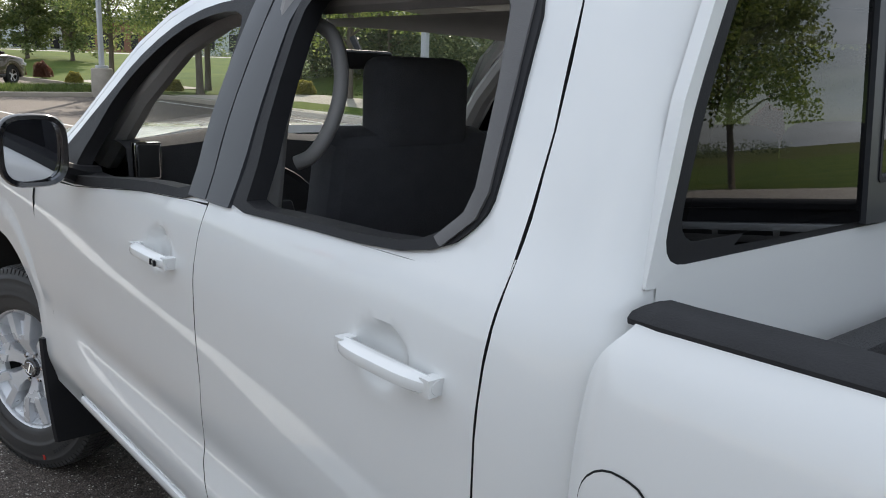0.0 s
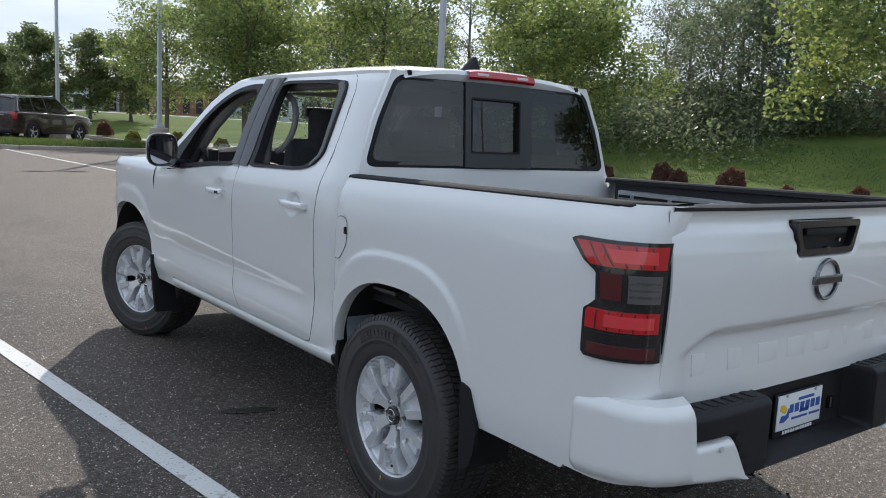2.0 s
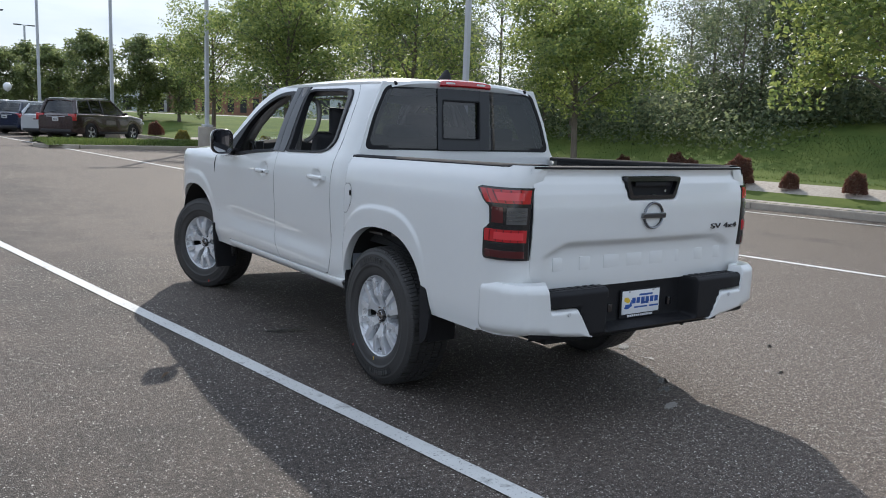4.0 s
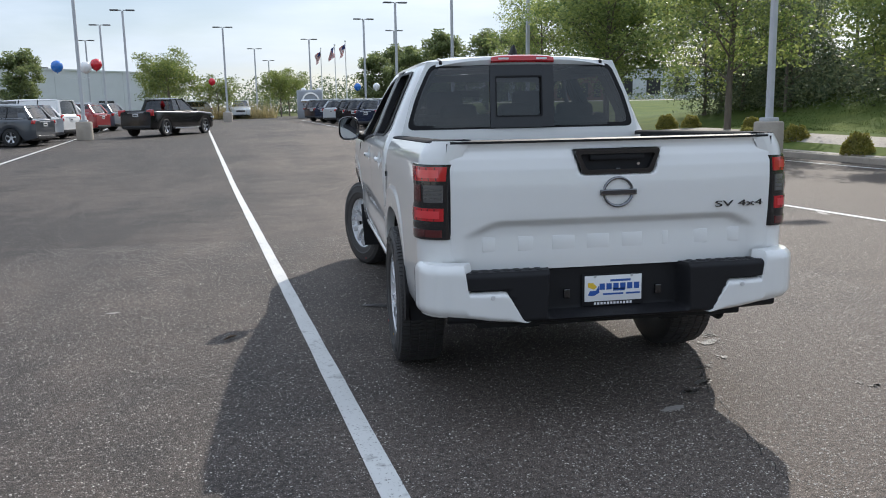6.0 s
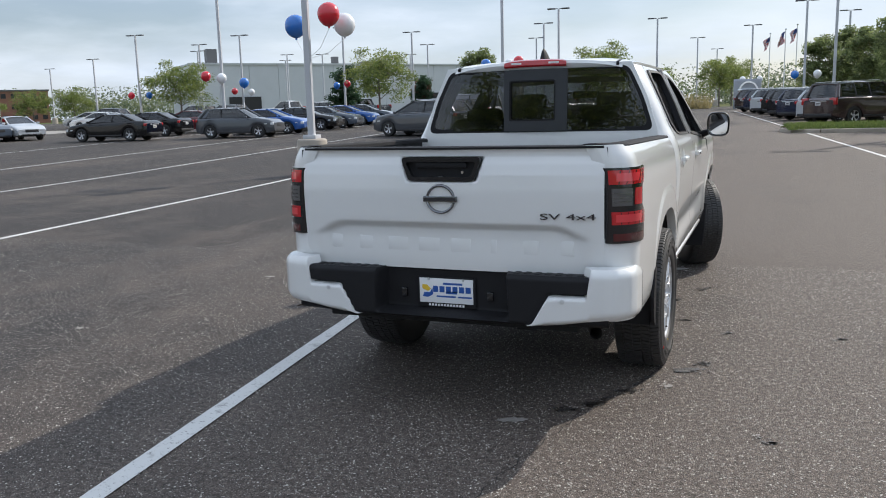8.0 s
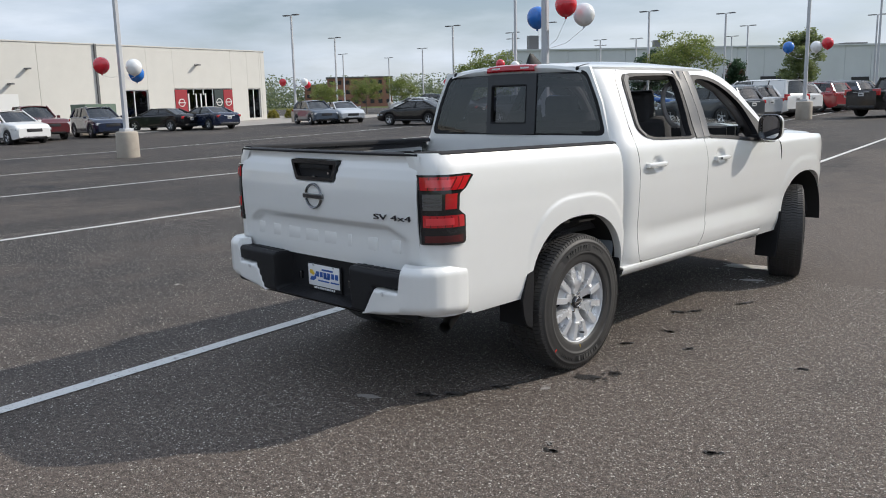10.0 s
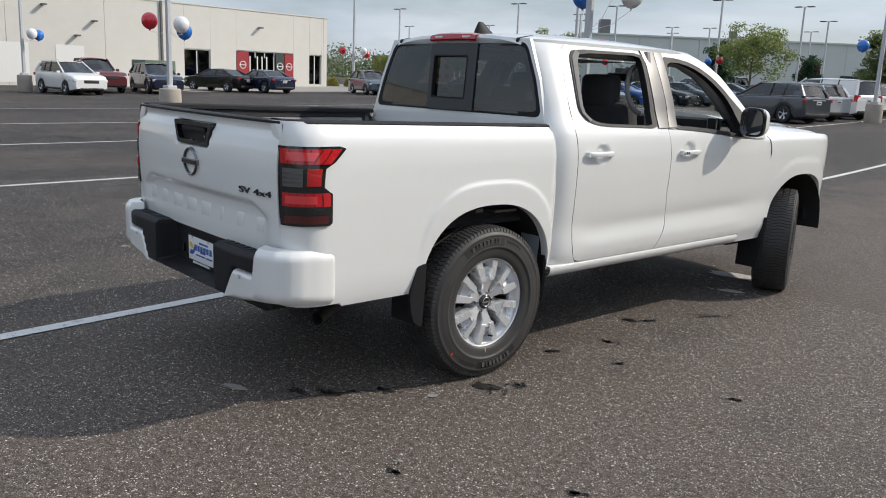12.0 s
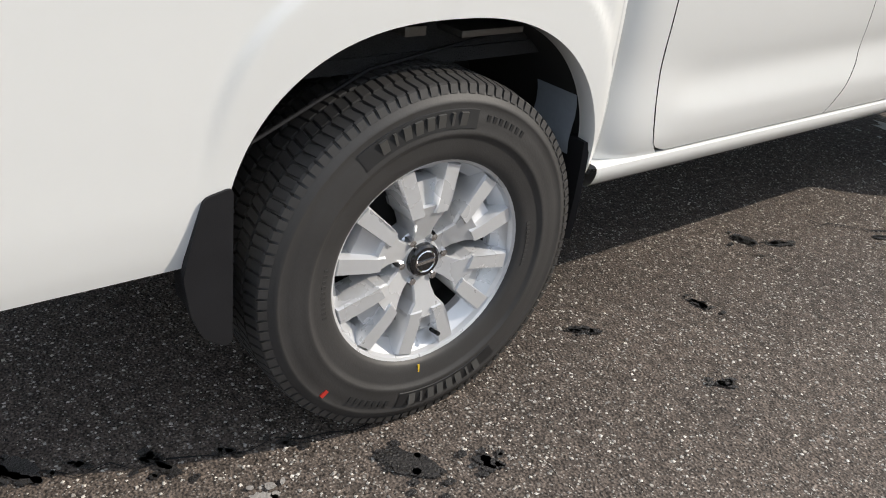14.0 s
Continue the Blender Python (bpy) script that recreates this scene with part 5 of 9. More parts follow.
part("slider_frame", bm, M_BLACK_PLASTIC, rw)


# tailgate
def gate_y(x, z):
    y = float(np.interp(z, [0.74, 0.85, 1.00, 1.12, 1.20, 1.25, 1.285, 1.305, 1.325, 1.34], [-1.174, -1.183, -1.194, -1.197, -1.191, -1.180, -1.164, -1.165, -1.174, -1.162]))
    # the trapezoid field below the ledge lies deeper
    ledge = 0.957 - 0.055 * smooth01(0.54, 0.70, abs(x))
    y += 0.030 * smooth01(ledge + 0.020, ledge - 0.018, z) * smooth01(0.715, 0.62, abs(x)) * (0.35 + 0.65 * smooth01(0.76, 0.95, z))
    # the handle recess
    rx = smooth01(0.215 - 0.03 * (1.28 - z) / 0.1, 0.185 - 0.03 * (1.28 - z) / 0.1, abs(x))
    rz = smooth01(1.165, 1.18, z) * (1 - smooth01(1.275, 1.288, z))
    y += 0.05 * rx * rz
    return y + 0.036 * (abs(x) / 0.77) ** 3


xs = np.concatenate([np.linspace(-0.769, -0.25, 22), np.linspace(-0.24, 0.24, 41), np.linspace(0.25, 0.769, 22)])
zs = np.concatenate([np.linspace(0.742, 0.87, 7), np.linspace(0.88, 1.00, 20), np.linspace(1.02, 1.14, 6), np.linspace(1.15, 1.30, 24), [1.306, 1.313, 1.320, 1.324]])
bm = bmesh.new()
grid_into(bm, [[(x, gate_y(x, z), z) for x in xs] for z in zs])
orient(bm, Vector((0, -1, 0)))
skirt(bm, (0, 0.04, 0))
gate = part("tailgate", bm, M_PEARL, truck, "white tailgate with a raised trapezoid field", 40)
for side in (1, -1):
    bm = bmesh.new()
    grid_into(bm, [[(side * 0.7685, gate_y(0.769, z) + 0.006, z), (side * 0.781, -1.141, z)] for z in np.linspace(0.745, 1.322, 14)])
    orient(bm, Vector((0, -1, 0)))
    part("gate_seam", bm, M_DARK, gate, "dark gap beside the tailgate")
bm = bmesh.new()
grid_into(bm, [[(x, gate_y(x, 1.324) + d, z) for x in np.linspace(-0.764, 0.764, 25)] for d, z in ((-0.003, 1.319), (-0.003, 1.329), (0.012, 1.335), (0.06, 1.333), (0.072, 1.322))])
orient(bm, Vector((0, 0, 1)))
part("gate_cap", bm, M_BLACK_PLASTIC, gate, "black cap along the tailgate top")
bm = bmesh.new()
grid_into(bm, [[(x, -1.085, z) for x in (-0.76, 0.76)] for z in (0.80, 1.322)])
orient(bm, Vector((0, 1, 0)))
part("gate_inner", bm, M_LINER, gate)
# tailgate latch
outer = rounded([(-0.195, 1.284), (0.195, 1.284), (0.200, 1.270), (0.166, 1.172), (-0.166, 1.172), (-0.200, 1.270)], 0.018)
inner = rounded([(-0.172, 1.262), (0.172, 1.262), (0.176, 1.255), (0.148, 1.192), (-0.148, 1.192), (-0.176, 1.255)], 0.014)
bm = ring(outer, inner, lambda x, z, o=0.0: Vector((x, -1.193 + 0.036 * (abs(x) / 0.77) ** 3, z)))
orient(bm, Vector((0, -1, 0)))
skirt(bm, (0, 0.035, 0))
latch = part("tailgate_handle", bm, M_GLOSS_BLACK, gate, "black tailgate handle and bezel")
bm = prism(rounded([(-0.185, 1.275), (0.185, 1.275), (0.155, 1.182), (-0.155, 1.182)], 0.012), 0.006, lambda a, b, w: (a, -1.160 - w, b))
part("handle_cup", bm, M_BLACK_PLASTIC, latch)
bm = boxes(((0, -1.176, 1.247), (0.26, 0.018, 0.026)), bevel=0.006)
part("pull", bm, M_BLACK_PLASTIC, latch)
part("camera_lens", boxes(((0, -1.186, 1.190), (0.024, 0.016, 0.016)), bevel=0.004), M_GLOSS_BLACK, latch)
part("key_lock", lathe([(0.0, -0.003), (0.007, -0.003), (0.008, 0.004)], 14), M_CHROME, latch).matrix_local = Matrix.Translation((0.105, -1.172, 1.213)) @ Matrix.Rotation(radians(90), 4, "Z")
# maker's badge as plain shapes: two arcs and a bar
bm = bmesh.new()
for lo, hi in ((14, 166), (194, 346)):
    rows = []
    for k in range(29):
        a = radians(lo + (hi - lo) * k / 28)
        c, s = math.cos(a), math.sin(a)
        wv = 0.010 + 0.002 * abs(s)
        rows.append([(r * c * 1.05, -1.198 - d, 1.088 + r * s) for r, d in ((0.071, 0), (0.069, 0.008), (0.071 - wv * 0.5, 0.011), (0.071 - wv, 0.008), (0.071 - wv - 0.002, 0))])
    grid_into(bm, rows)
bmesh.ops.recalc_face_normals(bm, faces=bm.faces[:])
orient(bm, Vector((0, -1, 0)))
bad = part("badge_ring", bm, M_SATIN, gate, "satin silver ring badge")
part("badge_bar", boxes(((0, -1.203, 1.088), (0.172, 0.014, 0.026)), bevel=0.003), M_SATIN, bad, "plain badge bar")
part("badge_inlay", boxes(((0, -1.2095, 1.088), (0.158, 0.004, 0.016))), M_BADGE, bad)
# trim badge
tb = text_mesh("SV 4x4", 0.050, 0.003)
bmesh.ops.transform(tb, matrix=Matrix.Translation((0.608, 0, 1.012)) @ Matrix.Rotation(radians(90), 4, "X") @ Matrix.Diagonal((1.80, 0.80, 1, 1)), verts=tb.verts[:])
for v in tb.verts:
    v.co.y += gate_y(v.co.x, v.co.z) - 0.004
part("trim_badge", tb, M_BADGE, gate, "dark chrome trim badge", 20)
# embossed marks across the lower field: eight plain raised bars
for k in range(8):
    x = -0.575 + 1.155 * k / 7
    wd = (0.10, 0.10, 0.11, 0.11, 0.10, 0.03, 0.10, 0.10)[k]
    bm = bmesh.new()
    box_into(bm, (x, gate_y(x, 0.865) + 0.0020, 0.862), (wd, 0.006, 0.066), Matrix.Rotation(radians(-4), 4, "X"), 0.0028, 2)
    part("embossed_mark", bm, M_PEARL, gate)

# bumper: white ends, black step
def bump_plan(s):
    """From the side forward end (s = 0) round the corner to the middle."""
    pts = [(0.900, -0.945), (0.915, -0.958), (0.920, -1.03), (0.914, -1.12), (0.895, -1.172), (0.850, -1.222), (0.79, -1.243), (0.70, -1.250), (0.58, -1.254), (0.44, -1.257)]
    d = [0.0]
    for a, b in zip(pts, pts[1:]):
        d.append(d[-1] + math.hypot(a[0] - b[0], a[1] - b[1]))
    t = s * d[-1]
    return float(np.interp(t, d, [p[0] for p in pts])), float(np.interp(t, d, [p[1] for p in pts]))


bumper = None
for side in (1, -1):
    rows = []
    ss = np.concatenate([np.linspace(0, 0.60, 26), np.linspace(0.605, 0.64, 6), np.linspace(0.66, 1.0, 14)])
    for s in ss:
        x, y = bump_plan(s)
        top = 0.785 - 0.012 * (1 - min(1, s / 0.15)) - 0.124 * smooth01(0.600, 0.632, s)
        bot = 0.535 + 0.022 * smooth01(0.0, 0.35, s) * (1 - smooth01(0.4, 0.8, s)) - 0.022 * smooth01(0.6, 1.0, s)
        if x < 0.53:
            top = min(top, max(bot + 0.002, 0.661 - (0.53 - x) / 0.08 * 0.15))
        r = []
        for k in range(17):
            v = k / 16
            inn = 0.024 * max(0, (v - 0.84) / 0.16) ** 2 + 0.022 * max(0, (0.16 - v) / 0.16) ** 2
            (xa, ya), (xb, yb) = bump_plan(max(0.0, s - 0.05)), bump_plan(min(1.0, s + 0.05))
            ln = math.hypot(xb - xa, yb - ya)
            nx, ny = (ya - yb) / ln, (xb - xa) / ln
            r.append((side * (x - nx * inn), y - ny * inn, bot + (top - bot) * v))
        rows.append(r)
    bm = bmesh.new()
    grid_into(bm, rows)
    orient(bm, Vector((side * 0.6, -1, 0)))
    skirt(bm, (-side * 0.03, 0.04, 0))
    # closing top
    grid_into(bm, [[Vector(r[-1]), Vector(r[-1]) + Vector((-side * 0.035, 0.05, 0.003))] for r in rows])
    cap = part("bumper_end", bm, M_PEARL, truck, "white painted bumper end", 50)
    sen = lathe([(0.0, 0.003), (0.009, 0.003), (0.011, 0.0)], 18)
    part("parking_sensor", sen, material("sensor_white", (0.6, 0.6, 0.6), 0.3), cap).matrix_local = Matrix.Translation((side * 0.600, -1.256, 0.638)) @ Matrix.Rotation(radians(-90), 4, "Z")


def step_y(x, z):
    y = -1.250 + 0.02 * smooth01(0.60, 0.80, abs(x))
    if z < 0.672:
        hide = smooth01(0.455 + (z - 0.51) * 0.5, 0.475 + (z - 0.51) * 0.5, abs(x))
        y += 0.03 * hide
    edge = 0.315 - 0.05 * (z - 0.53)
    rx = smooth01(edge + 0.035, edge, abs(x))
    rz = smooth01(0.522, 0.548, z) * (1 - smooth01(0.758, 0.80, z))
    return y + 0.108 * rx * rz


bm = bmesh.new()
xs = np.concatenate([np.linspace(-0.80, -0.40, 21), np.linspace(-0.39, -0.25, 22), np.linspace(-0.24, 0.24, 13), np.linspace(0.25, 0.39, 22), np.linspace(0.40, 0.80, 21)])
grid_into(bm, [[(x, step_y(x, z) + (0.02 * ((z - 0.728) / 0.02) ** 2 if z > 0.728 else 0) + (0.025 * ((0.53 - z) / 0.02) ** 2 if z < 0.53 else 0), z) for x in xs] for z in np.concatenate([[0.508, 0.515, 0.523], np.linspace(0.53, 0.728, 26), [0.735, 0.742, 0.748]])])
orient(bm, Vector((0, -1, 0)))
step = part("bumper_step", bm, M_BLACK_PLASTIC, truck, "black textured step bumper", 40)
bm = bmesh.new()
grid_into(bm, [[(x, step_y(x, 0.728) + 0.02 if d == 0 else -1.10, 0.7485 - 0.004 * d) for x in xs] for d in (0, 1)])
orient(bm, Vector((0, 0, 1)))
part("step_pad", bm, M_BLACK_PLASTIC, step, "black ribbed step pad")
rib = None
for k in range(30):
    x = -0.72 + 1.44 * k / 29
    if abs(x) > 0.34:
        if rib is None:
            rib = part("step_rib", boxes(((0, 0, 0), (0.028, 0.05, 0.006)), bevel=0.002, seg=1), M_BLACK_PLASTIC, step)
            r2 = rib
        else:
            r2 = new("step_rib", rib.data)
            r2.parent = step
        r2.matrix_local = Matrix.Translation((x, -1.185, 0.7475))
for k in range(14):
    r2 = new("hitch_rib", rib.data)
    r2.parent = step
    r2.matrix_local = Matrix.Translation((-0.26 + 0.04 * k, -1.20, 0.5225))
for x in (-0.225, 0.225):
    part("plate_lamp", boxes(((x, -1.146, 0.615), (0.030, 0.022, 0.045)), bevel=0.005), M_GLOSS_BLACK, step)
# dealer plate with bars for its writing
pl = part("number_plate", boxes(((0, -1.152, 0.624), (0.304, 0.006, 0.152)), bevel=0.004), M_BLACK_PLASTIC, truck, "white dealer plate in a black frame with blue bars")
yy = -1.1565
part("plate_face", boxes(((0, yy, 0.632), (0.280, 0.004, 0.122)), bevel=0.001), M_PLATE_WHITE, pl)
for x, z, w, h, mt in ((0.035, 0.668, 0.10, 0.010, M_BLUE_INK), (0.028, 0.624, 0.058, 0.012, M_BLUE_INK), (0.098, 0.604, 0.07, 0.008, M_BLUE_INK), (0.0, 0.604, 0.10, 0.008, M_BLUE_INK)):
    part("print_bar", boxes(((x, yy - 0.0025, z), (w, 0.001, h))), mt, pl)
for k in range(6):
    part("print_bar", boxes(((-0.055 + 0.034 * k, yy - 0.0025, 0.640), (0.026, 0.001, 0.030))), M_BLUE_INK, pl)
part("print_mark", prism([(-0.125, 0.660), (-0.100, 0.660), (-0.080, 0.640), (-0.095, 0.628), (-0.125, 0.640)], 0.001, lambda a, b, w: (a, yy - 0.002 - w, b)), M_YELLOW_INK, pl)
part("print_mark", prism([(-0.115, 0.622), (-0.085, 0.622), (-0.072, 0.645), (-0.068, 0.612), (-0.095, 0.598), (-0.125, 0.600)], 0.001, lambda a, b, w: (a, yy - 0.002 - w, b)), M_BLUE_INK, pl)
for k in range(12):
    part("print_bar", boxes(((-0.088 + 0.016 * k, yy + 0.001, 0.560), (0.010, 0.004, 0.011))), M_PLATE_WHITE, pl)
for x in (-0.09, 0.09):
    part("plate_bolt", lathe([(0.0, 0.004), (0.006, 0.003), (0.007, 0.0)], 10), M_STEEL, pl).matrix_local = Matrix.Translation((x, yy - 0.002, 0.690)) @ Matrix.Rotation(radians(-90), 4, "Z")

# bed: floor, front wall
part("bed_floor", boxes(((0, -0.34, 0.80), (1.54, 1.50, 0.03))), M_LINER, truck, "black sprayed bed floor")
bm = boxes(((0, 0.395, 0.985), (1.56, 0.03, 0.38)))
box_into(bm, (0, 0.40, 1.185), (1.56, 0.06, 0.03), None, 0.008)
fw = part("bed_front_wall", bm, M_LINER, truck, "black bed front wall")
part("cargo_track", boxes(((0, 0.374, 1.12), (1.30, 0.024, 0.060)), bevel=0.006), M_STEEL, fw, "galvanised cargo channel")

# hood, cowl and front end
bm = bmesh.new()
rows = []
for y in np.concatenate([np.linspace(2.70, 3.95, 22), [4.0, 4.05, 4.09, 4.11]]):
    base = 1.282 - 0.060 * max(0.0, (y - 2.75)) - 0.50 * max(0.0, y - 3.9) ** 1.6
    half = 0.835 - 0.05 * max(0.0, y - 3.3) - 0.30 * max(0.0, y - 3.7) ** 2
    r = []
    for k in range(25):
        t = -1 + 2 * k / 24
        z = base + 0.055 * (1 - abs(t) ** 3.0) + 0.014 * smooth01(0.62, 0.54, abs(t)) - 0.02 * smooth01(0.92, 1.0, abs(t))
        r.append((half * t, y - 0.10 * abs(t) ** 3 * smooth01(3.6, 4.1, y), z))
    rows.append(r)
grid_into(bm, rows)
orient(bm, Vector((0, 0, 1)))
skirt(bm, (0, 0, -0.03))
part("hood", bm, M_PEARL, truck, "white hood with raised middle", 40)
bm = bmesh.new()
rows = []
for z in np.linspace(0.45, 1.14, 12):
    r = []
    for k in range(21):
        t = -1 + 2 * k / 20
        y = 4.16 - 0.28 * abs(t) ** 3.2 - 0.08 * abs(z - 0.7)
        r.append((0.80 * t, y, z))
    rows.append(r)
grid_into(bm, rows)
orient(bm, Vector((0, 1, 0)))
part("front_fascia", bm, M_BLACK_PLASTIC, truck, "black grille and front bumper")
for side in (1, -1):
    bm = boxes(((side * 0.68, 3.95, 1.02), (0.20, 0.16, 0.13), Matrix.Rotation(radians(-side * 40), 4, "Z")), bevel=0.03, seg=3)
    part("headlight", bm, material("headlight_lens", (0.5, 0.52, 0.55), 0.1, coat=1.0), truck, "clear wrap-round headlight")
    bm = boxes(((side * 0.71, 3.93, 0.60), (0.14, 0.26, 0.20), Matrix.Rotation(radians(side * 35), 4, "Z")), bevel=0.03, seg=3)
    part("front_bumper_corner", bm, M_BLACK_PLASTIC, truck)
# windshield
bm = bmesh.new()
rows = []
for t in np.linspace(0, 1, 10):
    y0, z0 = 2.08 + (2.76 - 2.08) * t, 1.775 - (1.775 - 1.255) * t ** 1.08
    half = 0.565 + 0.225 * t
    rows.append([(half * u, y0 + 0.10 * (1 - u * u), z0 + 0.008 * (1 - u * u)) for u in np.linspace(-1, 1, 13)])
grid_into(bm, rows)
orient(bm, Vector((0, -1, -0.6)))
ws = part("windshield", bm, M_CLEAR, truck, "clear windshield")
ws.visible_shadow = False

# underside
bm = boxes(((0.36, 1.5, 0.48), (0.10, 5.0, 0.12)), ((-0.36, 1.5, 0.48), (0.10, 5.0, 0.12)), ((0, 0.0, 0.40), (1.50, 0.09, 0.09)), ((0, 1.6, 0.49), (1.5, 2.2, 0.06)), ((0, -0.9, 0.50), (1.3, 0.5, 0.06)), ((0, 3.25, 0.45), (1.3, 0.9, 0.16)), bevel=0.01)
box_into(bm, (0, 0.0, 0.40), (0.30, 0.26, 0.24), None, 0.06, 3)
part("chassis", bm, M_DARK, truck, "dark frame and axle under the body")
part("cabin_floor", boxes(((0, 1.70, 0.56), (1.62, 2.20, 0.05)), ((0, 2.78, 0.90), (1.60, 0.04, 0.66)), ((0, 0.54, 0.92), (1.56, 0.04, 0.74))), M_DARK, truck)
bm = tube([(0.50, -0.45, 0.50), (0.56, -0.62, 0.475), (0.64, -0.80, 0.425), (0.685, -0.90, 0.402)], [0.030, 0.030, 0.031, 0.032], 16, False)
ex = part("exhaust_pipe", bm, M_EXHAUST, truck, "steel exhaust tailpipe")
part("spare_tyre", lathe([(0.20, -0.09), (0.33, -0.10), (0.37, -0.05), (0.37, 0.05), (0.33, 0.10), (0.20, 0.09)], 32, "z"), M_RUBBER, truck).matrix_local = Matrix.Translation((0, -0.62, 0.52))

# fuel flap on the left side
fo = rounded([(0.478, 1.097), (0.440, 1.142), (0.372, 1.134), (0.366, 1.030), (0.422, 0.958), (0.468, 0.966)], 0.03, 4)
ctr = (sum(p[0] for p in fo) / len(fo), sum(p[1] for p in fo) / len(fo))


def fuel_map(y, z, off=0.0):
    return bed_point(min(y, 0.492), z, -1, off)


grow = [(ctr[0] + (y - ctr[0]) * 1.045, ctr[1] + (z - ctr[1]) * 1.035) for y, z in fo]
bm = ring(grow, fo, fuel_map, 0.0012)
part("fuel_flap_gap", bm, M_DARK, truck)
bm = bmesh.new()
rings = [[fuel_map(ctr[0] + (y - ctr[0]) * k, ctr[1] + (z - ctr[1]) * k, 0.0022) for y, z in fo] for k in (1.0, 0.8, 0.55, 0.3, 0.05)]
grid_into(bm, rings, True)
orient(bm, Vector((-1, 0, 0)))
ff = part("fuel_flap", bm, M_PEARL, truck, "white fuel filler flap")
part("flap_notch", boxes((fuel_map(0.376, 1.085, 0.0), (0.02, 0.012, 0.030)), bevel=0.004), M_DARK, ff)

# wheels: the front pair is turned to the left
wheel(1, (0.800, 0.0, 0.401))
wheel(-1, (-0.800, 0.0, 0.401))
wheel(1, (0.785, 3.275, 0.401), 24)
wheel(-1, (-0.785, 3.225, 0.401), 22)


# cabin
def seat(x, y, wide, parent=truck, back=True):
    bm = boxes(((x, y + 0.26, 0.80), (wide, 0.50, 0.16)), bevel=0.05, seg=3)
    s = part("seat", bm, M_CLOTH, parent, "charcoal cloth seat")
    bm = boxes(((x, y - 0.03, 1.14), (wide * 0.96, 0.14, 0.60), Matrix.Rotation(radians(12), 4, "X")), bevel=0.06, seg=3)
    part("backrest", bm, M_CLOTH, s)
    return s


def headrest(x, y, z, s, w=0.27, h=0.21):
    part("headrest", boxes(((x, y, z), (w, 0.11, h)), bevel=0.05, seg=4), M_CLOTH, s)
    part("headrest_post", tube([(x - 0.06, y + 0.005, z - 0.18), (x - 0.06, y, z)], 0.007, 8), M_STEEL, s)
    part("headrest_post", tube([(x + 0.06, y + 0.005, z - 0.18), (x + 0.06, y, z)], 0.007, 8), M_STEEL, s)


for side in (1, -1):
    s = seat(side * 0.345, 1.62, 0.52)
    headrest(side * 0.335, 1.52, 1.490, s, 0.28, 0.23)
s = seat(0.0, 0.72, 1.32)
for x in (-0.40, 0.0, 0.40):
    headrest(x, 0.64, 1.44, s, 0.25, 0.13)
bm = bmesh.new()
rows = []
for x in np.linspace(-0.76, 0.76, 15):
    hump = 0.035 * math.exp(-((x + 0.38) / 0.17) ** 2)
    rows.append([(x, 2.74, 1.290), (x, 2.52, 1.330 + hump), (x, 2.40, 1.335 + hump * 1.2), (x, 2.35, 1.320 + hump * 0.8), (x, 2.325, 1.20), (x, 2.36, 0.95), (x, 2.45, 0.75)])
grid_into(bm, rows)
orient(bm, Vector((0, -1, 0.5)))
dash = part("dashboard", bm, M_DASH, truck, "black dashboard with binnacle")
part("centre_screen", boxes(((0.02, 2.31, 1.16), (0.24, 0.02, 0.15), Matrix.Rotation(radians(-12), 4, "X")), bevel=0.008), M_GLOSS_BLACK, dash)
for x in (-0.712, 0.712):
    part("air_vent", boxes(((x, 2.318, 1.285), (0.082, 0.03, 0.112)), bevel=0.008), M_CHROME, dash, "silver-edged air vent")
    part("vent_grille", boxes(((x, 2.306, 1.285), (0.062, 0.02, 0.098)), bevel=0.004), M_DARK, dash)
sw = lathe([(0.172, 0.0), (0.183, 0.011), (0.194, 0.0), (0.183, -0.011), (0.172, 0.0)], 40, "z")
box_into(sw, (0, 0, 0), (0.34, 0.05, 0.02), None, 0.008)
box_into(sw, (0, -0.08, 0), (0.05, 0.17, 0.02), None, 0.008)
box_into(sw, (0, 0, 0.01), (0.14, 0.12, 0.04), None, 0.02, 3)
part("steering_wheel", sw, M_BLACK_PLASTIC, truck, "black steering wheel").matrix_local = Matrix.Translation((-0.38, 2.16, 1.10)) @ Matrix.Rotation(radians(62), 4, "X")
part("console", boxes(((0, 1.95, 0.78), (0.22, 0.9, 0.22)), bevel=0.03, seg=3), M_BLACK_PLASTIC, truck)
bm = boxes(((-0.03, 2.20, 1.600), (0.23, 0.04, 0.062)), bevel=0.018, seg=3)
part("rear_view_mirror", bm, M_BLACK_PLASTIC, truck, "black inside mirror")
part("mirror_stalk", tube([(-0.03, 2.21, 1.62), (-0.02, 2.27, 1.67)], 0.012, 8), M_BLACK_PLASTIC, truck)
bm = bmesh.new()
grid_into(bm, [[(x, y, 1.678 + 0.018 * (1 - (x / 0.6) ** 2)) for x in np.linspace(-0.60, 0.60, 9)] for y in np.linspace(0.54, 2.08, 6)])
orient(bm, Vector((0, 0, -1)))
part("headliner", bm, M_HEADLINER, truck, "grey cabin headliner")
